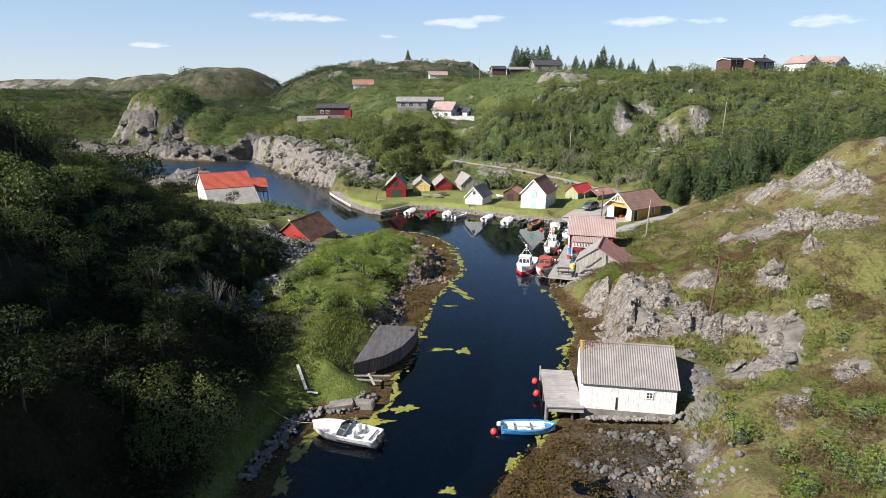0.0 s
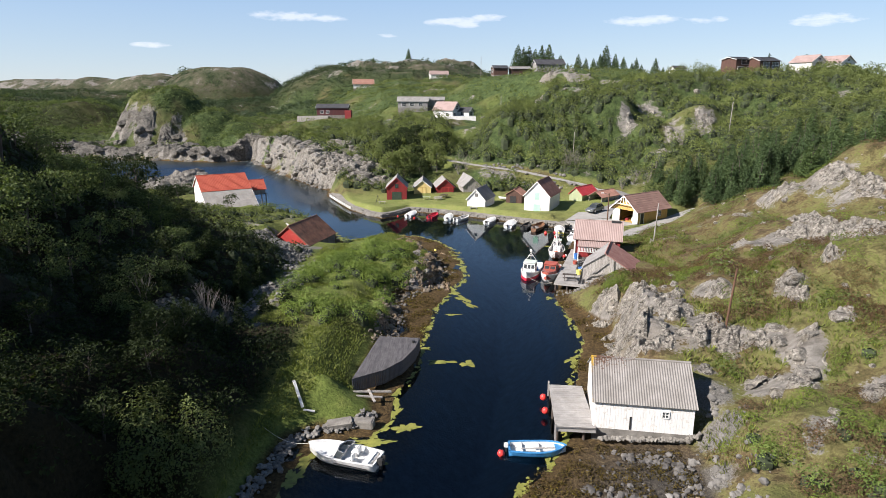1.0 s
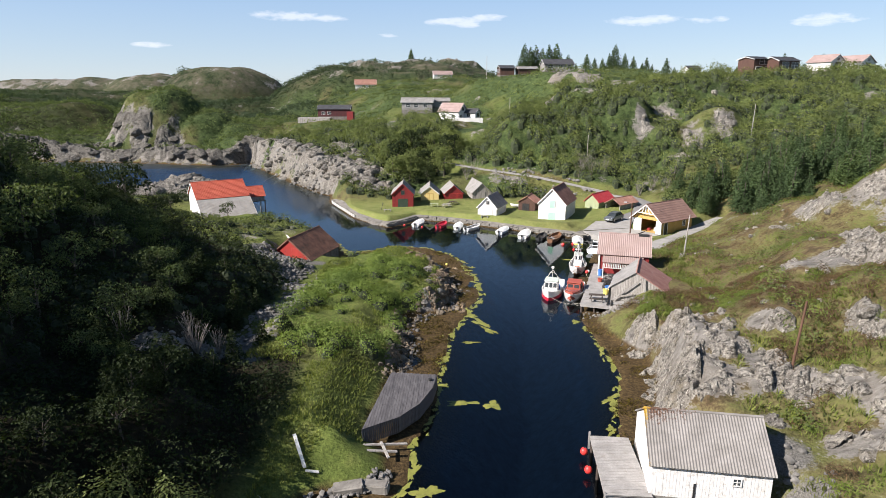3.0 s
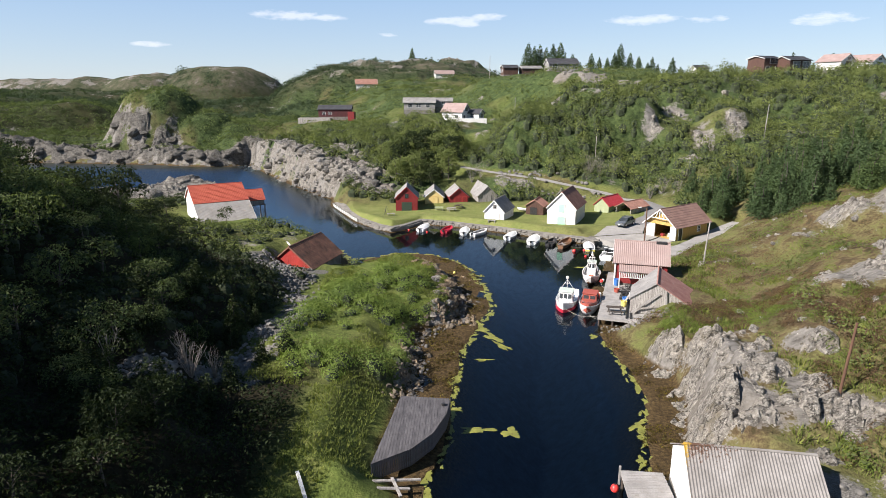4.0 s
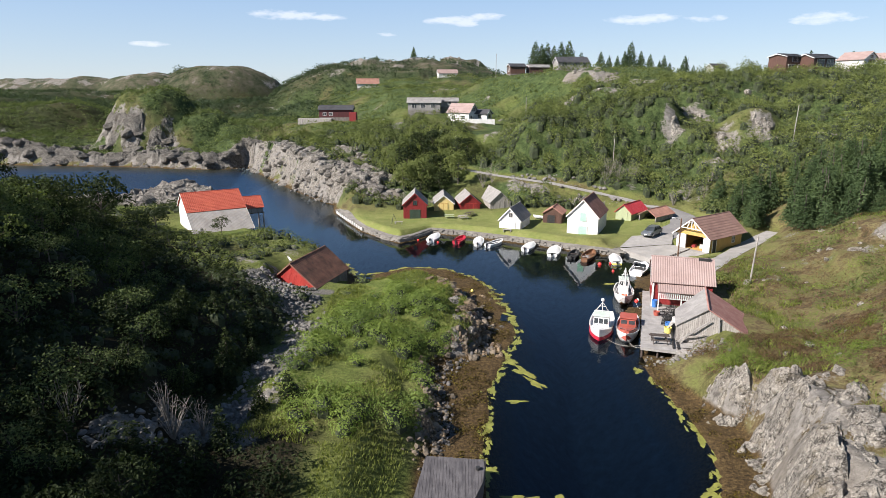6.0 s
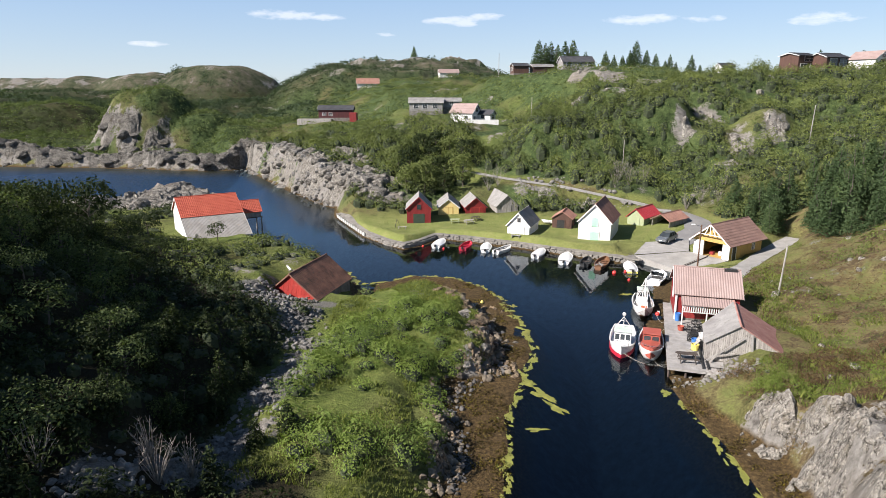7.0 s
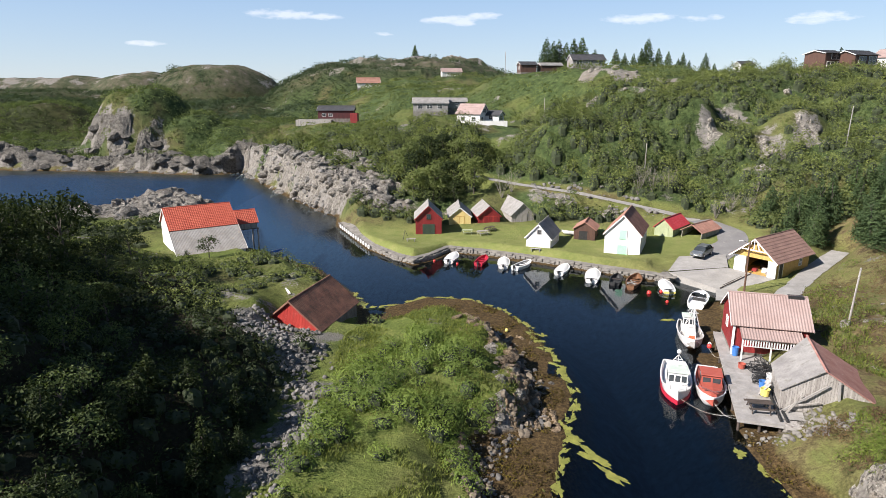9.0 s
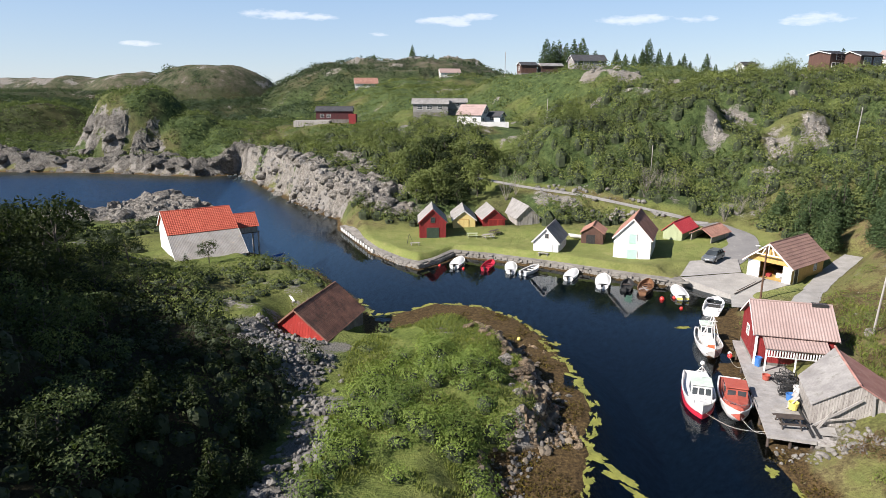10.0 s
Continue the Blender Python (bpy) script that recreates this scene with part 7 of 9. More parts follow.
# ---- plants ----
def foliage(name, dark, light, tint=None, gloss=0.7):
    """Leaves: each leaf its own tone, each plant its own cast; some light passes through."""
    m, t, b, out = shader(name)
    geo = t.nodes.new("ShaderNodeNewGeometry")
    info = t.nodes.new("ShaderNodeObjectInfo")
    cast = t.nodes.new("ShaderNodeAttribute")
    cast.attribute_name = "cast"
    each = math_of(t, "ADD", info.outputs["Random"], cast.outputs["Fac"])
    each = math_of(t, "FRACT", each)
    col = ramp_of(t, geo.outputs["Random Per Island"], (0.0, dark), (1.0, light))
    col = mix_of(t, 0.85, col, ramp_of(t, each, (0.0, (0.62, 0.66, 0.62)), (0.5, (1.0, 1.0, 1.0)), (1.0, tint or (1.18, 1.14, 0.92))), "MULTIPLY")
    t.links.new(col, b.inputs["Base Color"])
    b.inputs["Roughness"].default_value = gloss
    b.inputs["Specular IOR Level"].default_value = 0.12
    tr = t.nodes.new("ShaderNodeBsdfTranslucent")
    t.links.new(mix_of(t, 1.0, col, (1.1, 1.2, 0.5), "MULTIPLY"), tr.inputs[0])
    mx = t.nodes.new("ShaderNodeMixShader")
    mx.inputs[0].default_value = 0.3
    t.links.new(b.outputs[0], mx.inputs[1])
    t.links.new(tr.outputs[0], mx.inputs[2])
    t.links.new(mx.outputs[0], out.inputs[0])
    return m


M["leaf"] = foliage("leaf", (0.103, 0.127, 0.047), (0.152, 0.178, 0.066))
M["heath_leaf"] = foliage("heath_leaf", (0.085, 0.122, 0.026), (0.175, 0.222, 0.055))
# dark leaf tone with the western slope's shade put into the colour
M["leaf_dark_shade"] = foliage("leaf_dark_shade", (0.015, 0.024, 0.010), (0.046, 0.062, 0.025))
M["leaf_wood"] = foliage("leaf_wood", (0.052, 0.074, 0.030), (0.135, 0.168, 0.070))
# far leaves: the bluish haze of distance is mixed into their colour
M["leaf_far_haze"] = foliage("leaf_far_haze", (0.032, 0.050, 0.030), (0.074, 0.100, 0.060))
M["leaf_bright"] = foliage("leaf_bright", (0.108, 0.158, 0.040), (0.170, 0.225, 0.064))
M["needle"] = foliage("needle", (0.045, 0.074, 0.034), (0.10, 0.142, 0.064))
M["heather"] = foliage("heather", (0.055, 0.037, 0.024), (0.18, 0.115, 0.07), (1.05, 1.15, 0.75))
M["grass_blade"] = foliage("grass_blade", (0.11, 0.14, 0.034), (0.20, 0.22, 0.066))
M["wrack_leaf"] = foliage("wrack_leaf", (0.03, 0.022, 0.008), (0.13, 0.095, 0.03), (1.1, 1.2, 0.6), 0.4)
# dark filler inside crowns: shade between leaves put into its colour
M["crown_gap_shade"] = painted("crown_gap_shade", (0.02, 0.028, 0.012), (0.045, 0.06, 0.026), 1.5, 0.95, fine=5)
M["twig"] = painted("twig", (0.16, 0.14, 0.12), (0.28, 0.25, 0.22), 3.0, 0.9)
M["bark"] = painted("bark", (0.05, 0.04, 0.032), (0.13, 0.11, 0.095), 3.0, 0.9, stretch=(3, 3, 0.6), fine=14, bump=0.6)
M["weed_mat"] = painted("weed_mat", (0.12, 0.13, 0.024), (0.25, 0.25, 0.05), 1.2, 0.7, fine=6, grime=(0.09, 0.075, 0.02))


def leaves(rng, points, normals, size, slim=0.6, spread=0.7):
    """A folded four-cornered leaf at each point. Returns corners and faces."""
    n = len(points)
    nrm = normals + rng.normal(0, spread, (n, 3))
    nrm /= np.linalg.norm(nrm, axis=1)[:, None] + 1e-9
    u = np.cross(nrm, rng.normal(0, 1, (n, 3)))
    u /= np.linalg.norm(u, axis=1)[:, None] + 1e-9
    v = np.cross(nrm, u)
    s = (size * rng.uniform(0.6, 1.3, n))[:, None]
    c = np.stack((points - u * s * 0.6, points + v * s * slim * 0.5 + nrm * s * 0.12, points + u * s * 0.6, points - v * s * slim * 0.5 + nrm * s * 0.12), 1)
    return c.reshape(-1, 3), np.arange(4 * n).reshape(-1, 4)


def on_lobes(rng, lobes, count, low=-0.35):
    lobes = np.array(lobes, float)
    area = lobes[:, 3] * lobes[:, 5]
    pick = rng.choice(len(lobes), count, p=area / area.sum())
    d = rng.normal(0, 1, (count, 3))
    d /= np.linalg.norm(d, axis=1)[:, None]
    d[:, 2] = np.where(d[:, 2] < low, -d[:, 2], d[:, 2])
    c = lobes[pick]
    r = rng.uniform(0.72, 1.06, count)[:, None]
    lump = 1 + 0.16 * np.sin(d[:, :1] * 7 + pick[:, None]) * np.cos(d[:, 1:2] * 6)
    return c[:, :3] + d * c[:, 3:6] * r * lump, d


def broad_crown(seed, height, radius, count, size, lobes=8, base=0.25):
    rng = np.random.default_rng(seed)
    ls = [(0, 0, height * (0.55 + base / 3), radius * 0.75, radius * 0.75, height * 0.33)]
    for k in range(lobes):
        a = k * 2.4 + rng.uniform(-0.5, 0.5)
        q = rng.uniform(0.45, 0.8) * radius
        z = height * rng.uniform(base + 0.12, 0.82)
        s = radius * rng.uniform(0.3, 0.5)
        ls.append((q * math.cos(a), q * math.sin(a), z, s, s, s * rng.uniform(0.6, 0.85)))
    p, d = on_lobes(rng, ls, count)
    return leaves(rng, p, d + (0, 0, 0.35), size)


def cone_crown(seed, height, radius, count, size, base=0.08):
    """Whorls of drooping needle sprays."""
    rng = np.random.default_rng(seed)
    h = 1 - np.sqrt(rng.uniform(0, 1, count))
    whorl = np.clip(np.round(h * height / 0.45) * 0.45 / height + rng.normal(0, 0.022, count), 0, 0.99)
    a = rng.integers(0, 9, count) * 0.698 + whorl * 40 + rng.normal(0, 0.13, count)
    reach = radius * (1 - whorl) ** 0.85 * rng.uniform(0.6, 1.1, count) + 0.14
    q = np.sqrt(rng.uniform(0.03, 1, count)) * reach
    z = height * (base + (1 - base) * whorl) + rng.normal(0, 0.05, count) - q * 0.22 + 0.1 * q * q / radius
    p = np.stack((q * np.cos(a), q * np.sin(a), z), 1)
    d = np.stack((np.cos(a) * 0.25, np.sin(a) * 0.25, np.full(count, 0.8)), 1)
    return leaves(rng, p, d, size, 0.5, 0.45)


def trunk_mesh(name, height, radius, limbs, seed, spread=1.0):
    rnd = random.Random(seed)
    bm = bmesh.new()
    lean = Vector((rnd.uniform(-0.15, 0.15), rnd.uniform(-0.15, 0.15), 1)) * height
    beam(bm, (0, 0, -0.5), lean * 0.5, radius, 7, radius * 0.7)
    beam(bm, lean * 0.49, lean, radius * 0.7, 6, radius * 0.15)
    for k in range(limbs):
        a, q = k * 2.4 + rnd.uniform(-0.4, 0.4), rnd.uniform(0.3, 0.75)
        s = lean * q
        beam(bm, s, s + Vector((math.cos(a) * spread, math.sin(a) * spread, height * 0.22)), radius * 0.4, 5, radius * 0.1)
    me = bpy.data.meshes.new(name)
    bm.to_mesh(me)
    bm.free()
    me.materials.append(M["bark"])
    return me


def tree_kind(name, label, crown, leaf, trunk, category="tree", group=""):
    """Builds one tree at the origin, to be copied."""
    t = thing(name, Matrix.Identity(4), label, category, group)
    a, b = new("trunk", trunk), new("crown", mesh_of("crown", *crown, [M[leaf]], False))
    a.parent = b.parent = t
    return t


RNG = np.random.default_rng(11)
HOUSES = ((-11.6, 127, 6), (-6, 135, 5.5), (-1, 135.5, 5.5), (4, 138, 7), (7, 118, 5.5), (19.5, 116.5, 7), (14, 122, 4.5), (30, 126, 5), (34, 124, 5), (37, 105, 8), (22.5, 77.5, 6.5), (22.5, 68, 6.5),
          (-21.5, 83.5, 7), (-44, 110, 10), (-40, 118, 5), (16.5, 32.5, 6), (17, 72, 5), (-2.5, 41, 4.5), (-5, 209, 10), (7, 207, 8), (-52, 258, 11), (-20, 228, 9), (-8, 230, 6), (25, 262, 14), (42, 246, 9), (104, 190, 10), (98, 211, 10),
          (-66, 128, 5), (5, 200, 5), (10, 202, 6), (-20, 222, 7), (30, 97, 5), (27, 92, 4), (18, 20, 5), (22.2, 31.5, 2.8), (-5.5, 32, 3.2), (7, 206, 9))


GULLY = outline(((-25.5, 74, 0), (-21, 71.5, 0), (-17.4, 64, 0), (-16.9, 57, 0), (-17.8, 52, 0), (-19, 45, 0), (-22, 38, 0)))


def open_ground(x, y, margin=0.0):
    """True where plants may stand: on land, off the lanes, the lawn and the houses."""
    z, masks = lay(x, y)
    ok = (-edge_distance(x, y, LAND_EDGE) > 0.8 + margin) & (masks["lawn"] < 0.4)
    for line, half in ((LANE, 2.0), (TRACK, 1.9), (DRIVE, 3.4)):
        ok &= along(x, y, line)[0] > half + margin
    ok &= along(x, y, GULLY)[0] > 1.7 + margin
    for hx, hy, r in HOUSES:
        ok &= np.hypot(x - hx, y - hy) > r + margin
    return ok, z, masks


def sow(count, x0, x1, y0, y1, where, apart, margin=0.0, seed=1):
    """Random places in a rectangle that keep apart and meet a rule."""
    rng = np.random.default_rng(seed)
    x, y = rng.uniform(x0, x1, count * 6), rng.uniform(y0, y1, count * 6)
    ok, z, masks = open_ground(x, y, margin)
    ok &= where(x, y, z, masks)
    taken, cell = {}, apart
    for i in np.flatnonzero(ok):
        k = (int(x[i] // cell), int(y[i] // cell))
        if all((x[i] - px) ** 2 + (y[i] - py) ** 2 > apart ** 2 for a in (-1, 0, 1) for b in (-1, 0, 1) for px, py, _ in taken.get((k[0] + a, k[1] + b), ())):
            taken.setdefault(k, []).append((x[i], y[i], z[i]))
            if len(taken) > count:
                break
    out = np.array([p for cell_points in taken.values() for p in cell_points]).reshape(-1, 3)
    return out[:count]


def thicket(name, kinds, places, low, high, leaf, label, category, seed=3, flat=1.0, tones=True):
    """One object of many plants nobody could count; each a turned and scaled copy of a kind."""
    rng = np.random.default_rng(seed)
    vs, fs, cast, start = [], [], [], 0
    for i, (x, y, z) in enumerate(places):
        v, f = kinds[rng.integers(len(kinds))]
        a, s = rng.uniform(0, 6.28), rng.uniform(low, high)
        c, sn = math.cos(a) * s, math.sin(a) * s
        w = np.stack((v[:, 0] * c - v[:, 1] * sn + x, v[:, 0] * sn + v[:, 1] * c + y, v[:, 2] * s * flat * rng.uniform(0.8, 1.2) + z), 1)
        vs.append(w)
        fs.append(f + start)
        cast.append(np.full(len(v), rng.uniform()))
        start += len(v)
    me = mesh_of(name, np.concatenate(vs), np.concatenate(fs), [M[leaf]], False)
    me.attributes.new("cast", "FLOAT", "POINT").data.foreach_set("value", np.concatenate(cast).astype(np.float32))
    return tagged(new(name, me), label, category, kind="stuff")


def plant(kinds, places, low, high, seed):
    rng = np.random.default_rng(seed)
    for x, y, z in places:
        k = kinds[rng.integers(len(kinds))]
        s = rng.uniform(low, high)
        copy_thing(k, pose(x, y, z - 0.1, rng.uniform(-4, 4), rng.uniform(-4, 4), rng.uniform(0, 360)) @ Matrix.Diagonal((s, s, s * rng.uniform(0.85, 1.15), 1)))


def canopy(name, x0, x1, y0, y1, cell, tall, density, size, leaf, rule, label, category, seed, margin=0.2, slim=0.6, limit=170000, core=True, level=0.6, low=-0.3):
    """One object of leafy rounded crowns: a plant in each cell of an uneven net, where the rule allows it. level: how far a crown keeps upright on a slope."""
    rng = np.random.default_rng(seed)
    nx, ny = int((x1 - x0) / cell), int((y1 - y0) / cell)
    I, J = np.meshgrid(np.arange(nx), np.arange(ny), indexing="ij")
    cx, cy = x0 + (I + rng.uniform(0, 1, I.shape)) * cell, y0 + (J + rng.uniform(0, 1, I.shape)) * cell
    ok, cz, masks = open_ground(cx.ravel(), cy.ravel(), margin)
    ok &= rule(cx.ravel(), cy.ravel(), cz, masks)
    cx, cy, cz = cx.ravel()[ok], cy.ravel()[ok], cz[ok]
    r = cell * rng.uniform(0.42, 1.0, len(cx))
    h = rng.uniform(*tall, len(cx)) * (0.6 + 0.8 * fbm(cx / (cell * 6), cy / (cell * 6), 2, seed)) * (0.55 + 0.6 * r / cell)
    count = np.maximum(4, (density * r * (r + h) * 2.0).astype(int))
    if count.sum() > limit:
        count = np.maximum(3, (count * limit / count.sum()).astype(int))
    pick = np.repeat(np.arange(len(cx)), count)
    n = len(pick)
    d = rng.normal(0, 1, (n, 3))
    d /= np.linalg.norm(d, axis=1)[:, None]
    d[:, 2] = np.where(d[:, 2] < low, -d[:, 2], d[:, 2])
    # each crown swells into a few lobes of its own
    turn, lobe = pick * 1.7, 5.0
    swell = 1 + 0.24 * np.sin(lobe * d[:, 0] + turn) * np.cos(lobe * d[:, 1] - turn * 1.3) + 0.14 * np.sin(8 * d[:, 2] + 4 * d[:, 0] + turn)
    reach = swell * rng.uniform(0.78, 1.05, n)
    px, py = cx[pick] + d[:, 0] * r[pick] * reach, cy[pick] + d[:, 1] * r[pick] * reach
    foot = level * cz[pick] + (1 - level) * heights(px, py)
    pz = foot + h[pick] * (0.42 + 0.58 * d[:, 2] * reach) + 0.03
    v, f = leaves(rng, np.stack((px, py, pz), 1), d + (0, 0, 0.15), size, slim, 0.3)
    kinds = np.zeros(len(f), np.int32)
    extra = 0
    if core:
        # a dark filler shell under each plant's leaves stands in for shade in gaps
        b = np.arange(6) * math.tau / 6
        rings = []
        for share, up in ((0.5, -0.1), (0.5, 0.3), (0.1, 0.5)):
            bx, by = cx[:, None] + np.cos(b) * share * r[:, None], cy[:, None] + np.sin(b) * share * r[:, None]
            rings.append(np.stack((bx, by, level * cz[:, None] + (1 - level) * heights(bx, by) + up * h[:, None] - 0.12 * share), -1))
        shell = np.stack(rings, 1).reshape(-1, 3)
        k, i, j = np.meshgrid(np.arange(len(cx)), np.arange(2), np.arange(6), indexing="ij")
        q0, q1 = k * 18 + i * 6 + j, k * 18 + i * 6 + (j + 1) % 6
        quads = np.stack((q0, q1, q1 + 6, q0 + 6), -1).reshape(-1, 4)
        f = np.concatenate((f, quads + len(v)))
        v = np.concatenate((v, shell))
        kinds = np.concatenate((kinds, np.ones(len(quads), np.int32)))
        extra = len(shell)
    me = mesh_of(name, v, f, [M[leaf], M["crown_gap_shade"]], False)
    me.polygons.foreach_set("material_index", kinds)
    cast = rng.uniform(0, 1, len(cx)) * 0.6 + 0.4 * fbm(cx / (cell * 5), cy / (cell * 5), 2, seed + 3)
    me.attributes.new("cast", "FLOAT", "POINT").data.foreach_set("value", np.concatenate((np.repeat(cast[pick], 4), np.zeros(extra))).astype(np.float32))
    return tagged(new(name, me), label, category, kind="stuff")


# trees of the shaded western slope
WOOD = "trees on the western slope"
# one tree in two tones: the darker pair carries the slope's shade
west_kinds = [tree_kind("tree", "dense dark green deciduous tree on the rocky slope", broad_crown(20 + k, 4.6, 2.1 + 0.3 * k, 950, 0.25, 10), ("leaf_dark_shade", "leaf_dark_shade", "leaf_wood", "leaf_wood")[k],
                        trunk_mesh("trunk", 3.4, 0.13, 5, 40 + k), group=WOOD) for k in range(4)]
# trees south of y = 14 stand out of view, added for their shadow
spots = sow(240, -72, -14, -18, 104, lambda x, y, z, m: (x < np.where(y < 38, -15.5, -22) - 0.5 * np.clip(y - 52, 0, 99)) & (z > 2.2) & (y < 92), 2.5, 0.2, 4)
near_slope = (spots[:, 1] < 64) & (spots[:, 0] > -34)
low_slope = near_slope & (spots[:, 1] < 33)
plant(west_kinds[:2], spots[low_slope], 0.45, 0.75, 5)
plant(west_kinds[2:], spots[near_slope & ~low_slope], 0.5, 0.85, 25)
plant(west_kinds[2:], spots[~near_slope & (spots[:, 1] < 68)], 0.75, 1.25, 15)
plant(west_kinds[:2], spots[~near_slope & (spots[:, 1] >= 68)], 0.5, 0.85, 16)
pine = tree_kind("juniper_tree", "narrow dark juniper on the slope", cone_crown(31, 3.2, 0.95, 600, 0.26), "leaf_dark_shade", trunk_mesh("trunk", 2.6, 0.07, 2, 50, 0.3), group=WOOD)
plant([pine], sow(24, -30, -15, 30, 62, lambda x, y, z, m: (x < -17) & (x > -27), 1.9, 0.0, 6), 0.7, 1.1, 7)
for x, y, s in ((-14.8, 49.5, 0.9), (-16.3, 47.6, 0.8), (-43.6, 103.2, 0.55)):
    copy_thing(pine, pose(x, y, ground_at(x, y) - 0.1, 0, 0, 50 * y) @ Matrix.Diagonal((s, s, s * 0.8, 1)))
# spruces east of the yard and on the skyline
spruce_kinds = [tree_kind("spruce", "dark green spruce on the hillside", cone_crown(60 + k, 7.0, 2.2, 1900, 0.38), "needle", trunk_mesh("trunk", 6.2, 0.16, 3, 70 + k, 0.5), "tree", "spruces") for k in range(3)]
plant(spruce_kinds, sow(85, 46, 82, 92, 128, lambda x, y, z, m: (y > 95) & (x > 46.5), 2.5, 0.4, 8), 0.65, 1.2, 9)
for x, y, s in ((26, 270, 1.5), (28.5, 269, 1.35), (31, 272, 1.5), (33.5, 270, 1.3), (36, 268, 1.5), (39, 267, 1.6), (44, 268, 1.2), (51, 264, 1.0), (57, 262, 0.7), (62, 262, 1.35), (66, 262, 0.95), (81, 256, 1.05), (88, 256, 0.6),
                (93, 252, 0.7), (105, 247, 0.9), (119, 240, 1.1), (130, 234, 1.2), (-37, 447, 0.9), (-62, 446, 0.55), (47, 266, 0.7), (72, 258, 0.5), (76, 258, 0.6), (96, 250, 0.55), (110, 246, 0.5), (54, 263, 0.75), (59.5, 261, 0.9), (69, 260, 0.8), (74, 259, 0.85), (84, 255, 0.75), (100, 249, 0.8), (102.5, 248, 0.6), (114, 243, 0.75), (125, 237, 0.8), (138, 230, 0.9)):
    copy_thing(spruce_kinds[int(x) % 3], pose(x, y, ground_at(x, y) - 0.2, 0, 0, 40 * x) @ Matrix.Diagonal((s * 1.3, s * 1.3, s * 1.2, 1)))
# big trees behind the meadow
grove = [tree_kind("birch_tree", "tall leafy green tree behind the meadow", broad_crown(80 + k, 7.5, 3.1, 1200, 0.46, 11, 0.12), "leaf_dark_shade" if k == 1 else "leaf", trunk_mesh("trunk", 5.6, 0.18, 6, 90 + k, 1.4), "tree", "trees behind the meadow") for k in range(3)]
plant(grove, sow(36, -20, 0, 138, 178, lambda x, y, z, m: (np.hypot((x + 10) / 9.5, (y - 156) / 18) < 1), 3.3, 0.4, 10), 0.7, 1.15, 11)
# the young rowan in front of the seaside warehouse
for x, y, s in ((-40.2, 102.6, 0.62), (-46.7, 82.8, 1.6), (-50, 78, 1.3), (-54, 80, 1.35), (-58, 84, 1.25), (-62, 88, 1.2), (-50, 85, 1.2), (-53, 72, 1.2), (-57, 75, 1.3), (-44, 76, 1.0), (-66, 92, 1.2), (-60, 79, 1.3), (-64, 83, 1.3), (-55, 87, 1.1), (-58, 91, 0.9), (-47, 72, 1.2), (-42, 70, 1.0)):
    copy_thing(west_kinds[1], pose(x, y, ground_at(x, y) - 0.1, 0, 0, 70 * x) @ Matrix.Diagonal((s, s, s * 1.15, 1)))
for k in west_kinds + [pine] + spruce_kinds + grove:
    for o in (*k.children, k):
        bpy.data.objects.remove(o)


# leafless grey shrubs
def bare_shrub(x, y, h, seed):
    rn = random.Random(seed)
    bm = bmesh.new()
    for k in range(16):
        a, q = rn.uniform(0, 6.28), rn.uniform(0.15, 0.5) * h
        tip = Vector((math.cos(a) * q, math.sin(a) * q, h * rn.uniform(0.6, 1.1)))
        mid = tip * 0.5 + Vector((rn.uniform(-0.1, 0.1), rn.uniform(-0.1, 0.1), 0.1))
        beam(bm, (0, 0, -0.2), mid, 0.03, 4, 0.02)
        beam(bm, mid, tip, 0.02, 4, 0.008)
        for _ in range(3):
            s = mid.lerp(tip, rn.uniform(0.1, 0.9))
            beam(bm, s, s + Vector((rn.uniform(-0.4, 0.4), rn.uniform(-0.4, 0.4), rn.uniform(0.1, 0.5))) * h * 0.4, 0.014, 3, 0.006)
    ob = tagged(part("bare_shrub", bm, M["twig"]), "leafless grey shrub with fine twigs", "shrub", "bare shrubs")
    ob.matrix_basis = pose(x, y, ground_at(x, y))


for k, (x, y, h) in enumerate(((-19.5, 41.5, 3.0), (-20.5, 43, 2.6), (-18.6, 43.5, 2.2), (-24, 39, 2.4), (28, 141, 4.0), (31, 142, 4.5), (34, 141.5, 4.2), (29.5, 144, 4.4), (40, 133, 3.4), (43, 134, 3.6), (46, 133, 3.2), (2, 142, 4.5), (4, 144, 4.0), (48, 136, 3.0))):
    bare_shrub(x, y, h, 300 + k)


def hill_rule(x, y, z, m):
    clear = fbm(x / 13, y / 11, 3, 91)
    d, level = along(x, y, LANE)
    return (z > 1.8) & ~((x < -45) & (y < 172)) & ~((x > -2) & (x < 15) & (y > 178) & (y < 207)) & (m["rock"] < 0.36) & (clear < 0.72 - 0.14 * smooth(24, 33, z)) & ((d > 6.0) | (z > level + 0.6)) & (clear < 0.5 + 0.1 * d)


canopy("hillside_scrub", -66, 128, 130, 216, 2.5, (1.2, 4.2), 11, 0.34, "leaf", hill_rule, "dense green birch and willow scrub on the hillside", "scrub", 13, limit=205000)
canopy("hilltop_scrub", -75, 175, 214, 360, 3.0, (0.6, 2.0), 3.4, 0.6, "leaf", hill_rule, "low green scrub on the hilltop", "scrub", 14, limit=56000, core=False)
canopy("ridge_scrub", 120, 200, 84, 216, 3.2, (1.2, 3.4), 2.6, 0.75, "leaf", lambda x, y, z, m: m["rock"] < 0.4, "green scrub along the eastern ridge", "scrub", 15, limit=30000, core=False)
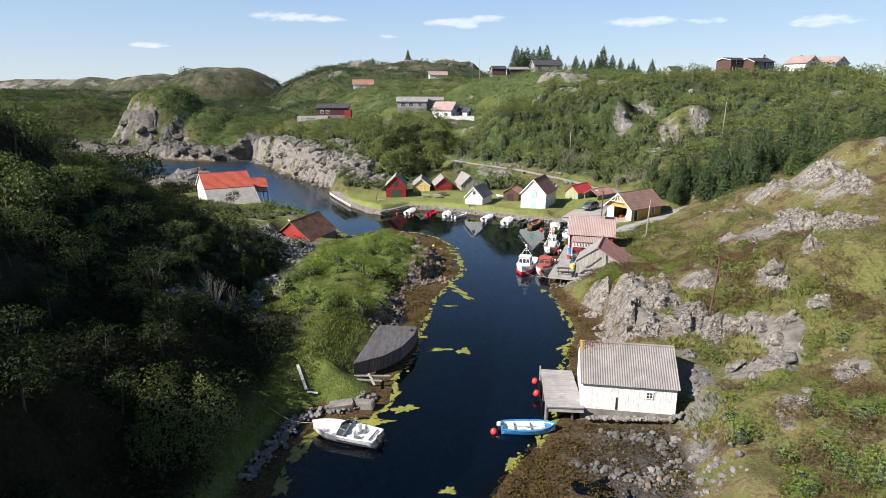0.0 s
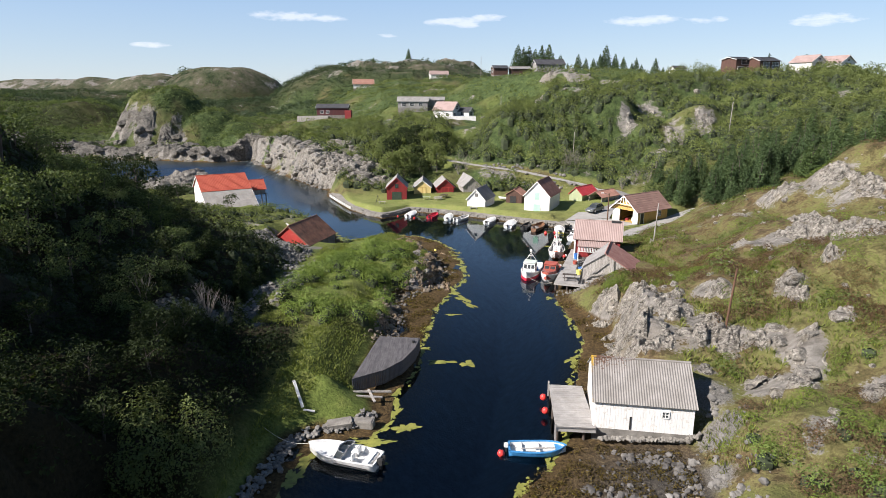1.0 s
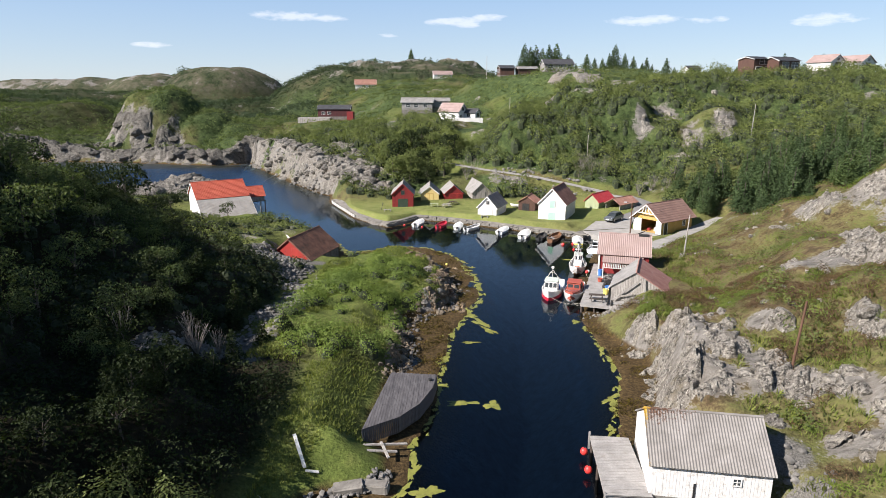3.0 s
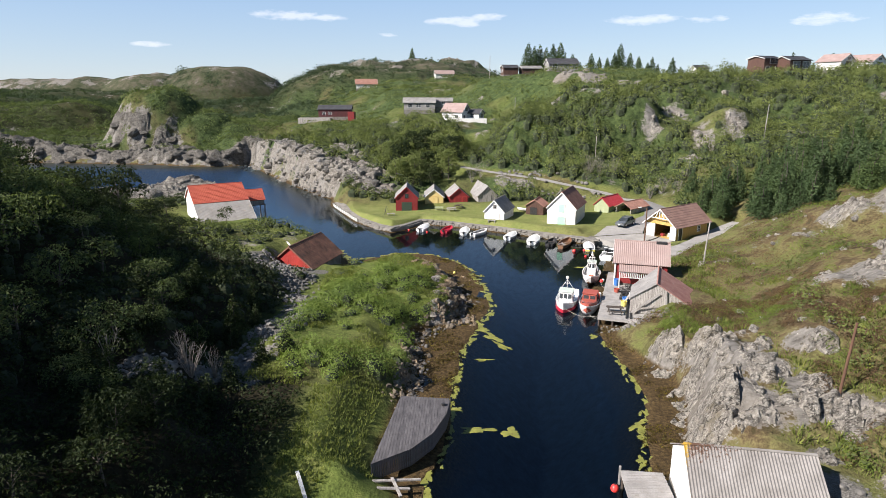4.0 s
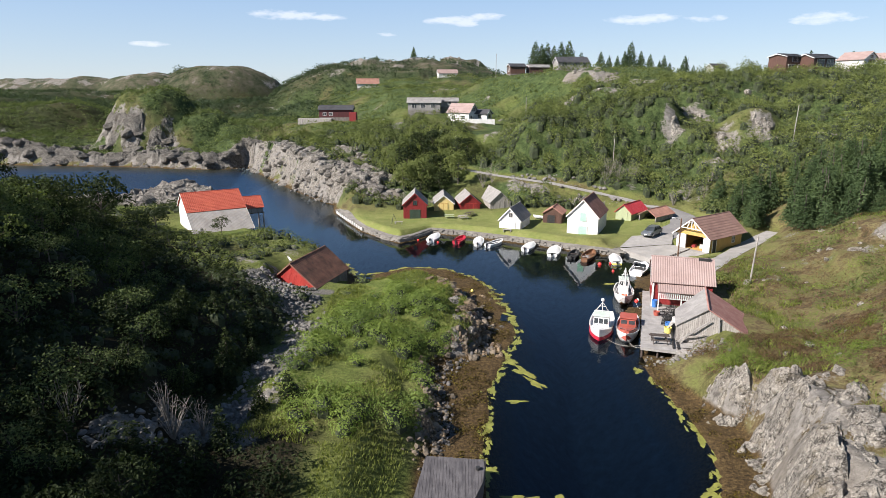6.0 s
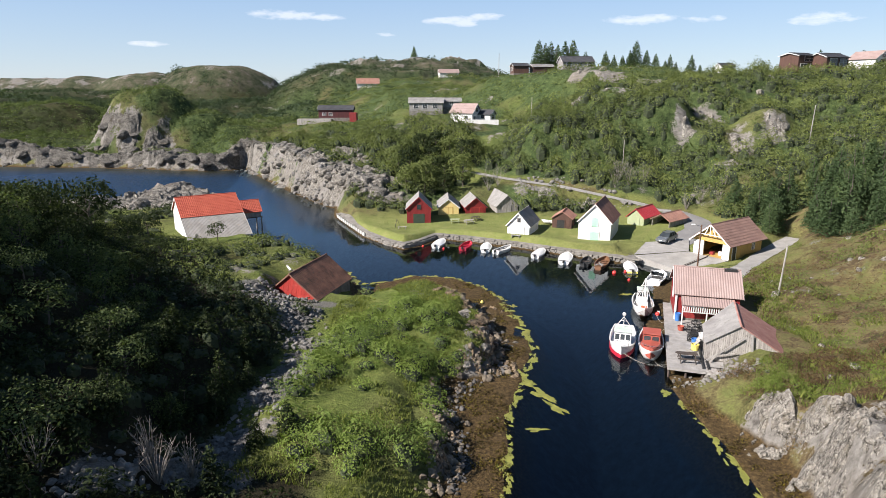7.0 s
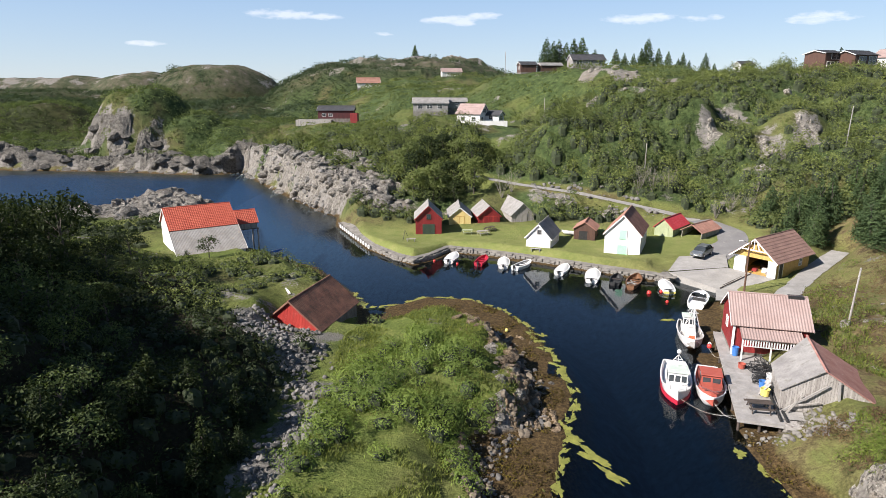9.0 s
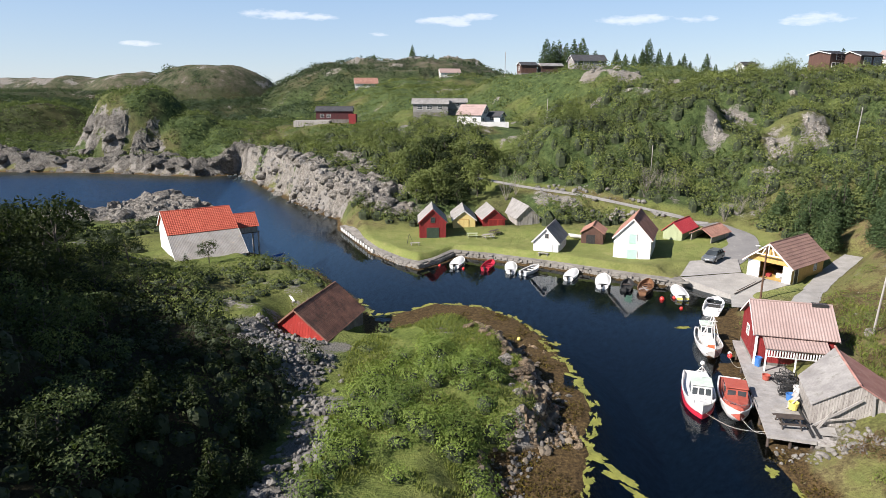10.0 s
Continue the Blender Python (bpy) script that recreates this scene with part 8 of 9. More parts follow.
canopy("east_scrub", 44, 122, 84, 134, 2.3, (0.8, 3.0), 10, 0.4, "leaf", lambda x, y, z, m: (m["rock"] < 0.4) & (y > 104 - 0.06 * x) & ((x > 70) | (y > 120)), "green scrub among the spruces", "scrub", 16, limit=60000)
canopy("far_woods", -420, 140, 360, 560, 4.6, (0.8, 3.2), 1.0, 0.95, "leaf_far_haze", lambda x, y, z, m: (m["rock"] < 0.4) & (fbm(x / 40, y / 40, 3, 97) < 0.68 - 0.28 * smooth(30, 44, z)), "far dark green woods on the hills", "woods", 18, limit=62000, core=False)
canopy("sound_woods", -330, -62, 285, 400, 4.0, (1.0, 3.2), 2.6, 0.8, "leaf_far_haze", lambda x, y, z, m: (m["rock"] < 0.45) & (z > 2.0), "green woods beside the sound", "woods", 20, limit=42000, core=False)
canopy("west_woods", -150, -66, 20, 96, 4.0, (1.5, 4.0), 1.2, 1.0, "leaf_dark_shade", lambda x, y, z, m: (m["rock"] < 0.5) & (z > 2.2), "dark green woods behind the slope", "woods", 21, limit=16000, core=False)
canopy("dome_woods", -240, -74, 222, 290, 2.4, (0.8, 2.2), 4.0, 0.5, "leaf_wood", lambda x, y, z, m: ((m["rock"] < 0.5) | (z > 16)) & (z > 2.5), "dark green trees on the domed hill by the sound", "woods", 19, limit=62000, core=False)
# bank and slope undergrowth: deep shade is part of its leaf tone
canopy("bank_undergrowth", -27, -10.5, 14, 42, 1.4, (0.5, 1.7), 20.0, 0.24, "leaf_dark_shade", lambda x, y, z, m: (x < -10.8) & (z > 0.8), "dark shade-toned bushes on the shaded west bank", "undergrowth", 222, -0.3, limit=28000, core=False)
canopy("slope_undergrowth", -52, -18, 30, 80, 1.4, (0.5, 1.7), 12.0, 0.24, "leaf_dark_shade", lambda x, y, z, m: ((x < -27) | ((y > 42) & (x < -19.2))) & (z > 1.0) & (m["rock"] < 0.6) & (np.hypot(x + 40, y - 102) > 8) & (np.hypot(x + 23, y - 80) > 6.5),
       "dark shade-toned undergrowth on the western slope", "undergrowth", 22, -0.3, limit=40000)
canopy("bank_willows", -15.5, -9.8, 17, 23.5, 2.0, (2.2, 3.6), 70.0, 0.16, "leaf", lambda x, y, z, m: fbm(x / 3, y / 3, 2, 19) > 0.36, "sunlit green willow bushes on the west bank", "bushes", 23, 0.0, limit=16000, core=False)
canopy("sound_shrubs", -86, -51, 88, 130, 2.0, (0.8, 2.4), 10.0, 0.26, "leaf_dark_shade", lambda x, y, z, m: (z > 0.9) & (np.hypot(x + 54, y - 117) > 4.5), "dark green shrubs by the seaside warehouse", "shrubs", 27, 0.0, limit=20000)
canopy("bracken", -16.5, -2, 45, 82, 1.7, (0.6, 2.4), 70.0, 0.15, "leaf_bright", lambda x, y, z, m: (np.hypot((x + 9.6) / 6.6, (y - 60) / 17) < 1) & (fbm(x / 4, y / 4, 2, 52) < 0.62), "low bright green bracken on the point", "bracken", 24, -0.3, limit=52000)
canopy("bank_shrubs", -50, -14, 76, 116, 1.5, (0.4, 1.7), 12.0, 0.24, "leaf", lambda x, y, z, m: (z > 1.0) & (fbm(x / 4, y / 4, 2, 33) > 0.4) & ((x > -36) | (y < 98)) & (np.hypot(x + 23, y - 80) > 6.5), "green shrubs on the bank", "shrubs", 26, 0.0, limit=26000)
def heath_rule(brown, near):
    """Where heather (brown) or green heath plants grow; the near part of the heath has the finer plants."""
    def rule(x, y, z, m):
        patch = fbm(x / 2.0, y / 2.0, 3, 88) + 0.25 * (fbm(x / 0.9, y / 0.9, 2, 89) - 0.5)
        ok = (m["rock"] + 0.9 * (fbm(x / 2, y / 2, 3, 71) - 0.5) < 0.34) & (m["scree"] < 0.5) & ((patch < 0.53) == brown) & (patch < 0.68)
        return ok & (((x < 37) & (y < 62)) == near)
    return rule


for near, cell, size, most in ((True, 1.0, 0.16, (66000, 52000)), (False, 1.3, 0.2, (30000, 26000))):
    canopy("heather", 18.5, 66, 15, 102, cell, (0.3, 0.9), 90.0, size, "heather", heath_rule(True, near), "brown heather on the rocks", "heather", 28, -0.2, slim=0.3, limit=most[0], core=False, level=0.3)
    canopy("crowberry", 18.5, 66, 15, 102, cell, (0.25, 0.85), 90.0, size, "heath_leaf", heath_rule(False, near), "low yellow-green heath plants among the rocks", "heath", 29, -0.2, slim=0.3, limit=most[1], core=False, level=0.3)
canopy("bank_bushes", 22, 42, 13, 34, 1.6, (0.6, 1.8), 34.0, 0.15, "leaf_bright", lambda x, y, z, m: (m["rock"] < 0.4) & (m["scree"] < 0.3) & (fbm(x / 4, y / 4, 2, 12) + 0.02 * (24 - y) > 0.46), "bright green willow bushes on the bank", "bushes", 31, 0.1, limit=18000)
canopy("heath_bushes", 24, 52, 34, 92, 1.5, (0.6, 1.6), 14.0, 0.22, "leaf", lambda x, y, z, m: (m["rock"] < 0.35) & (fbm(x / 5, y / 5, 3, 29) > 0.62), "green dwarf birch and juniper bushes on the heath", "bushes", 30, 0.1, limit=14000, core=False)


canopy("bladder_wrack", 5, 19, 17, 28.4, 0.7, (0.06, 0.2), 50.0, 0.15, "wrack_leaf", lambda x, y, z, m: (z > -0.25) & (z < 0.4) & (fbm(x / 1.6, y / 1.6, 3, 63) > 0.47), "brown bladder wrack on the foreshore", "seaweed", 36, -16.0, limit=9000, core=False)
canopy("bladder_wrack", -7, 4, 44, 95, 0.7, (0.05, 0.16), 40.0, 0.15, "wrack_leaf", lambda x, y, z, m: (z > -0.2) & (z < 0.35) & (fbm(x / 1.8, y / 1.8, 3, 64) > 0.52), "brown bladder wrack in the shallows", "seaweed", 37, -16.0, limit=12000, core=False)
canopy("bladder_wrack", 12, 21, 34, 64, 0.7, (0.05, 0.16), 40.0, 0.15, "wrack_leaf", lambda x, y, z, m: (z > -0.2) & (z < 0.35) & (fbm(x / 1.8, y / 1.8, 3, 65) > 0.5), "brown bladder wrack along the rocks", "seaweed", 38, -16.0, limit=7000, core=False)


def tuft(seed, blades=9, height=0.5):
    rng = np.random.default_rng(seed)
    a = rng.uniform(0, 6.28, blades)
    q = rng.uniform(0, 0.28, blades)
    p = np.stack((q * np.cos(a), q * np.sin(a), np.zeros(blades)), 1)
    side = np.stack((-np.sin(a), np.cos(a), np.zeros(blades)), 1) * 0.035
    lean = np.stack((np.cos(a), np.sin(a), np.zeros(blades)), 1) * rng.uniform(0.05, 0.3, blades)[:, None]
    h = (height * rng.uniform(0.6, 1.2, blades))[:, None] * np.array([[0, 0, 1.0]])
    c = np.stack((p - side, p + side, p + lean * 0.45 + h * 0.65 + side * 0.7, p + lean + h), 1)
    return c.reshape(-1, 3), np.arange(4 * blades).reshape(-1, 4)


grass_west = sow(8500, -18, -1, 20, 92, lambda x, y, z, m: (z > 0.9) & (m["rock"] < 0.5) & (fbm(x / 3, y / 3, 3, 45) > 0.4) & ((np.hypot((x + 10.4) / 5.6, (y - 58) / 14) > 1) | (fbm(x / 4, y / 4, 2, 52) > 0.58)) & (x > np.where(y < 44, -11.0, -17)), 0.2, -0.6, 32)
thicket("long_grass", [tuft(160 + k) for k in range(5)], grass_west, 0.35, 0.7, "grass_blade", "long summer grass on the west bank", "grass", 33)
grass_east = sow(2400, 19, 36, 14, 96, lambda x, y, z, m: (z > 0.8) & (m["rock"] < 0.4) & (fbm(x / 4, y / 4, 2, 66) > 0.5), 0.3, -0.4, 34)
thicket("heath_grass", [tuft(170 + k, 8, 0.35) for k in range(4)], grass_east, 0.7, 1.4, "grass_blade", "pale grass tufts on the east bank", "grass", 35)


# ---- loose stones ----
def boulder(seed, flat=0.7):
    rng = np.random.default_rng(seed)
    bm = bmesh.new()
    bmesh.ops.create_icosphere(bm, subdivisions=1, radius=1.0)
    cut = rng.normal(0, 1, (7, 3))
    cut /= np.linalg.norm(cut, axis=1)[:, None]
    for v in bm.verts:
        co = np.array(v.co) * rng.uniform(0.85, 1.12)
        for c in cut:
            over = co @ c - 0.6
            if over > 0:
                co = co - c * over
        v.co = Vector(co * (1, rng.uniform(0.75, 1), flat))
    out = np.array([v.co[:] for v in bm.verts]), np.array([[v.index for v in f.verts] for f in bm.faces])
    bm.free()
    return out


def outcrop_mesh(seed, material="rock_face"):
    """A weathered slab, split along tilted joints."""
    rng = np.random.default_rng(seed)
    bm = bmesh.new()
    bmesh.ops.create_icosphere(bm, subdivisions=3, radius=1.0)
    cut = rng.normal(0, 1, (9, 3)) + (0.3, 0.2, 0.5)
    cut /= np.linalg.norm(cut, axis=1)[:, None]
    deep = rng.uniform(0.5, 0.8, 9)
    for v in bm.verts:
        co = np.array(v.co)
        for c, d in zip(cut, deep):
            over = co @ c - d
            if over > 0:
                co = co - c * over * 0.92
        joint = math.sin(co[0] * 7 + co[2] * 5 + seed) * 0.5 + math.sin(co[1] * 11 - co[2] * 4) * 0.3
        co = co * (1 + 0.05 * joint) + np.array(noise.noise_vector(Vector(co) * 2.2 + Vector((seed, 0, 0)))) * 0.10
        v.co = Vector(co * (1.25, 0.8, 0.7))
    me = bpy.data.meshes.new("rock_outcrop")
    bm.to_mesh(me)
    bm.free()
    me.materials.append(M[material])
    return me


def rock_material(name, share, cast=(1.0, 1.0, 0.98)):
    """Bedrock: grey along its grain, split by fine cracks, speckled with pale and dark lichen."""
    m, t, b, _ = shader(name)
    vec = t.nodes.new("ShaderNodeNewGeometry").outputs["Position"]
    strata, fine, grit = noise_of(t, 1.0, 6, 0.75, vec, stretch=(0.55, 1.9, 1.2)), noise_of(t, 3.2, 5, 0.75, vec), noise_of(t, 8.0, 4, 0.75, vec)
    col = ramp_of(t, strata, (0.32, (0.06, 0.054, 0.047)), (0.45, (0.16, 0.146, 0.128)), (0.62, (0.25, 0.232, 0.206)))
    col = mix_of(t, 0.75, col, ramp_of(t, fine, (0.34, (0.35, 0.34, 0.33)), (0.5, (0.95, 0.95, 0.95)), (0.66, (1.35, 1.33, 1.3))), "MULTIPLY")
    col = mix_of(t, ramp_of(t, grit, (0.57, (0, 0, 0)), (0.64, (0.8, 0.8, 0.8))), col, (0.36, 0.35, 0.325))
    col = mix_of(t, ramp_of(t, grit, (0.36, (0.8, 0.8, 0.8)), (0.43, (0, 0, 0))), col, (0.045, 0.04, 0.034))
    col = mix_of(t, ramp_of(t, noise_of(t, 0.6, 5, 0.7, vec), (0.55, (0, 0, 0)), (0.68, (0.75, 0.75, 0.75))), col, (0.095, 0.078, 0.05))
    # cracks wander along the grain
    crack = math_of(t, "ABSOLUTE", math_of(t, "SUBTRACT", noise_of(t, 0.8, 5, 0.6, vec, stretch=(0.7, 2.2, 1.0)), 0.5))
    line = ramp_of(t, crack, (0.0, (0.18, 0.17, 0.16)), (0.022, (1, 1, 1)))
    col = mix_of(t, 1.0, col, line, "MULTIPLY")
    col = mix_of(t, 1.0, col, tuple(share * c for c in cast), "MULTIPLY")
    t.links.new(col, b.inputs["Base Color"])
    b.inputs["Roughness"].default_value = 0.92
    h = math_of(t, "ADD", math_of(t, "MULTIPLY", strata, 1.2), math_of(t, "MULTIPLY", fine, 1.2))
    bump_of(t, b, math_of(t, "ADD", h, math_of(t, "MULTIPLY", line, 0.5)), 1.0, 0.3)
    return m


M["rock_face"] = rock_material("rock_face", 1.5)
M["rock_dark"] = rock_material("rock_dark", 0.78)
M["rock_mid"] = rock_material("rock_mid", 1.2)
M["rock_rust"] = rock_material("rock_rust", 1.1, (1.15, 0.92, 0.66))
OUTCROPS = {m: [outcrop_mesh(400 + k, m) for k in range(7)] for m in ("rock_face", "rock_mid", "rock_dark", "rock_rust")}


def crop_out(places, low, high, label, group, seed, material="rock_face"):
    rng = np.random.default_rng(seed)
    for x, y, z in places:
        s = rng.uniform(low, high)
        ob = tagged(new("rock_outcrop", OUTCROPS[material][rng.integers(7)]), label, "rock", group)
        ob.matrix_basis = pose(x, y, z - 0.12 * s, rng.uniform(-14, 14), rng.uniform(-16, 6), 60 + rng.normal(0, 22)) @ Matrix.Diagonal((s, s, s * rng.uniform(0.7, 1.1), 1))


def far_rocks(name, places, low, high, label, seed, material):
    """Many far rocks of one cliff, too small to tell apart, as one object."""
    rng = np.random.default_rng(seed)
    bm = bmesh.new()
    for x, y, z in places:
        s, first = rng.uniform(low, high), len(bm.verts)
        bm.from_mesh(OUTCROPS[material][rng.integers(7)])
        bm.verts.ensure_lookup_table()
        place = pose(x, y, z - 0.12 * s, rng.uniform(-14, 14), rng.uniform(-16, 6), 60 + rng.normal(0, 22)) @ Matrix.Diagonal((s, s, s * rng.uniform(0.7, 1.1), 1))
        for v in bm.verts[first:]:
            v.co = place @ v.co
    me = bpy.data.meshes.new(name)
    bm.to_mesh(me)
    bm.free()
    me.materials.append(M[material])
    return tagged(new(name, me), label, "rocks", kind="stuff")


crop_out(sow(22, 22, 58, 24, 84, lambda x, y, z, m: (m["rock"] > 0.2) & (m["rock"] < 0.5) & (x > 24), 2.4, 0.0, 412), 0.35, 0.9, "grey rock outcrop breaking through the heather", "rocks on the heath", 413)
crop_out(sow(26, 22, 35, 25, 46, lambda x, y, z, m: m["rock"] > 0.5, 1.5, 0.0, 414), 0.6, 1.3, "pale lichen-spotted rock slab in the heather", "rocks on the heath", 415)
crop_out(sow(14, -3, 1, 64, 84, lambda x, y, z, m: z > 0.2, 1.3, -0.7, 420), 0.5, 1.0, "rust-stained rock at the tip of the point", "rocks of the point", 421)
far_rocks("cliff_rocks", sow(105, -215, -74, 210, 246, lambda x, y, z, m: (m["rock"] > 0.5) & (z < 14), 2.1, -1.2, 430), 1.3, 2.9, "dark cracked rocks of the sea cliff", 431, "rock_dark")
crop_out(sow(125, -76, -15, 136, 214, lambda x, y, z, m: (m["rock"] > 0.42) & (z < 12), 2.1, -1.0, 432), 1.0, 2.5, "pale broken rock on the flank of the cape", "rocks of the cape", 433, "rock_mid")
crop_out(sow(42, 8, 78, 132, 186, lambda x, y, z, m: m["rock"] > 0.42, 1.6, 0.0, 434), 0.6, 1.7, "pale jagged rock among the hillside scrub", "rocks of the hillside", 435)
crop_out(sow(42, -40, -15, 134, 182, lambda x, y, z, m: (m["rock"] > 0.4) & (x > -40) & (z > 2), 1.7, 0.0, 470), 0.6, 1.6, "pale rock ledge on the grassy cape", "ledges of the cape", 471)
crop_out(sow(14, 30, 62, 212, 228, lambda x, y, z, m: m["rock"] > 0.35, 1.8, 0.0, 436), 0.7, 1.5, "pale rounded rock on the brow of the hill", "rocks of the brow", 437)


def facets(x, y, size, turn, long, seed):
    """Tilted blocks that meet along joints: a height within about half, and the nearness of the joint."""
    c, s = math.cos(turn), math.sin(turn)
    u, v = (x * s - y * c) / size, (x * c + y * s) / (size * long)
    iu, iv = np.floor(u).astype(np.int64), np.floor(v).astype(np.int64)
    first, second, high = np.full(x.shape, 9.0), np.full(x.shape, 9.0), np.zeros(x.shape)
    for a in (-1, 0, 1):
        for b in (-1, 0, 1):
            p, q = iu + a, iv + b
            du, dv = u - p - hash2(p, q, seed), v - q - hash2(p, q, seed + 1)
            d = np.hypot(du, dv)
            tilt = hash2(p, q, seed + 2) - 0.5 + du * (hash2(p, q, seed + 3) - 0.2) * 0.9 + dv * (hash2(p, q, seed + 4) - 0.5) * 0.8
            near = d < first
            second = np.where(near, first, np.minimum(second, d))
            high = np.where(near, tilt, high)
            first = np.where(near, d, first)
    return high, np.exp(-((second - first) / 0.10) ** 2)


def crag(name, x0, x1, y0, y1, step, size, rise, turn, label, material, seed, bare=0.42, keep=None, lift=0.28):
    """One body of bedrock, broken into blocks along its joints, standing out of the soil where it is bare."""
    X, Y = np.meshgrid(np.arange(x0, x1, step), np.arange(y0, y1, step))
    z, m = lay(X, Y)
    wx, wy = X + 0.5 * size * (fbm(X / size, Y / size, 3, seed) - 0.5), Y + 0.5 * size * (fbm(X / size, Y / size, 3, seed + 9) - 0.5)
    big, j1 = facets(wx, wy, size, turn, 2.2, seed)
    mid, j2 = facets(wx, wy, size * 0.42, turn + 0.3, 1.8, seed + 20)
    low, j3 = facets(wx, wy, size * 0.17, turn - 0.2, 1.5, seed + 40)
    score = m["rock"] + 0.55 * (fbm(X / (size * 1.3), Y / (size * 1.3), 4, seed + 60) - 0.5)
    out = smooth(bare - 0.07, bare + 0.16, score)
    if keep is not None:
        out = out * keep(X, Y, z)
    body = rise * (lift + big * 0.55 + mid * 0.40 + low * 0.26 - 0.24 * j1 - 0.14 * j2 - 0.07 * j3)
    Z = z - 0.4 * rise * (1 - out) - 0.1 + out * body
    n, k = X.shape[1], X.shape[0]
    i = (np.arange(k - 1)[:, None] * n + np.arange(n - 1)[None]).ravel()
    faces = np.stack((i, i + 1, i + n + 1, i + n), -1)
    shown = (out > 0.02).ravel()[faces].any(1).reshape(k - 1, n - 1)
    # each outcrop that stands by itself is a rock of its own
    mark, lots = np.where(shown, 0, -1), 0
    for seed_row, seed_col in zip(*np.nonzero(shown)):
        if mark[seed_row, seed_col]:
            continue
        lots += 1
        todo = [(seed_row, seed_col)]
        mark[seed_row, seed_col] = lots
        while todo:
            p, q = todo.pop()
            for e, g in ((p + 1, q), (p - 1, q), (p, q + 1), (p, q - 1)):
                if 0 <= e < k - 1 and 0 <= g < n - 1 and mark[e, g] == 0:
                    mark[e, g] = lots
                    todo.append((e, g))
    points = np.stack((X, Y, Z), -1).reshape(-1, 3)
    for lot in range(1, lots + 1):
        mine = faces[(mark == lot).ravel()]
        if len(mine) > 25:
            used, back = np.unique(mine, return_inverse=True)
            tagged(new(name, mesh_of(name, points[used], back.reshape(-1, 4), [M[material]], False)), label, "rock", "bedrock")


crag("shore_crag", 15, 27, 32, 60, 0.17, 2.3, 1.25, 0.95, "weathered pale grey shore rock with deep joints and lichen", "rock_face", 601)
crag("heath_crag", 22, 38, 26, 46, 0.17, 2.0, 1.1, 0.95, "pale grey slabs of rock in the heather", "rock_face", 602, 0.42, keep=lambda x, y, z: (x > 27) | (y < 37))
crag("ridge_crag", 30, 66, 46, 90, 0.3, 2.6, 1.4, 0.9, "broken pale rock along the heath's edge", "rock_face", 603, 0.48)
crag("cape_crag", -78, -16, 140, 214, 0.4, 2.8, 1.5, 2.0, "steep pale broken rock of the cape", "rock_mid", 604, 0.5)
crag("sea_cliff", -222, -72, 208, 246, 0.5, 4.0, 1.8, -0.59, "dark grey cracked sea cliff across the sound", "rock_dark", 605, 0.34, keep=lambda x, y, z: smooth(20, 15, z), lift=0.4)
crag("skerry", -94, -52, 130, 174, 0.35, 2.0, 0.75, 0.6, "bare layered rock of the skerry by the sea wall", "rock_mid", 606, 0.36)
crag("hillside_crag", 10, 74, 134, 184, 0.3, 1.7, 1.4, 1.2, "pale jagged rock among the hillside scrub", "rock_face", 607, 0.62)
crag("point_crag", -6, 2, 48, 88, 0.17, 1.1, 0.7, 1.4, "rust-stained rock along the point", "rock_rust", 608, 0.34)

HEATH_STONES = sow(260, 20, 62, 18, 96, lambda x, y, z, m: (z > 1.2) & (m["scree"] < 0.5), 0.9, 0.0, 470)
STONES = [boulder(200 + k, 0.55 + 0.06 * k) for k in range(7)]


def rubble(name, places, low, high, label, mat="stone", seed=40, category="stones"):
    rng = np.random.default_rng(seed)
    vs, fs, start = [], [], 0
    for x, y, z in places:
        v, f = STONES[rng.integers(7)]
        s = low + (high - low) * rng.uniform() ** 2.2
        e = np.array(Euler(rng.uniform(-0.5, 0.5, 3) + (0, 0, rng.uniform(0, 6.28))).to_matrix())
        vs.append(v @ e.T * s + (x, y, z + 0.25 * s))
        fs.append(f + start)
        start += len(v)
    return tagged(new(name, mesh_of(name, np.concatenate(vs), np.concatenate(fs), [M[mat]], False)), label, category, kind="stuff")


def strew(count, line, spread, seed, lift=0.0):
    """Places along a line in plan, scattered to its sides."""
    rng = np.random.default_rng(seed)
    line = np.array(line, float)
    seg = np.linalg.norm(np.diff(line, axis=0), axis=1)
    s = rng.uniform(0, seg.sum(), count)
    k = np.clip(np.searchsorted(np.cumsum(seg), s), 0, len(seg) - 1)
    q = ((s - np.concatenate(((0,), np.cumsum(seg)))[k]) / seg[k])[:, None]
    p = line[k] * (1 - q) + line[k + 1] * q + rng.normal(0, 1, (count, 2)) * spread
    return np.stack((p[:, 0], p[:, 1], heights(p[:, 0], p[:, 1]) + lift), 1)


M["stone_grey"] = painted("stone_grey", (0.07, 0.066, 0.06), (0.23, 0.22, 0.205), 0.7, 0.9, fine=5, bump=0.5, distance=0.04)
M["stone_dark"] = painted("stone_dark", (0.03, 0.028, 0.026), (0.16, 0.15, 0.14), 0.7, 0.85, fine=5, bump=0.5, distance=0.04)
M["stone_rust"] = painted("stone_rust", (0.07, 0.058, 0.045), (0.24, 0.195, 0.14), 0.8, 0.9, fine=5, bump=0.5, distance=0.04)
crop_out(strew(38, ((-6.6, 84.6), (-4.4, 82.0), (-2.8, 78.2), (-1.5, 75), (-0.8, 71), (-0.7, 66)), (0.6, 0.6), 460, 0.15), 0.35, 0.9, "broken ochre and brown rock at the tip of the point", "rocks of the point", 461, "rock_rust")
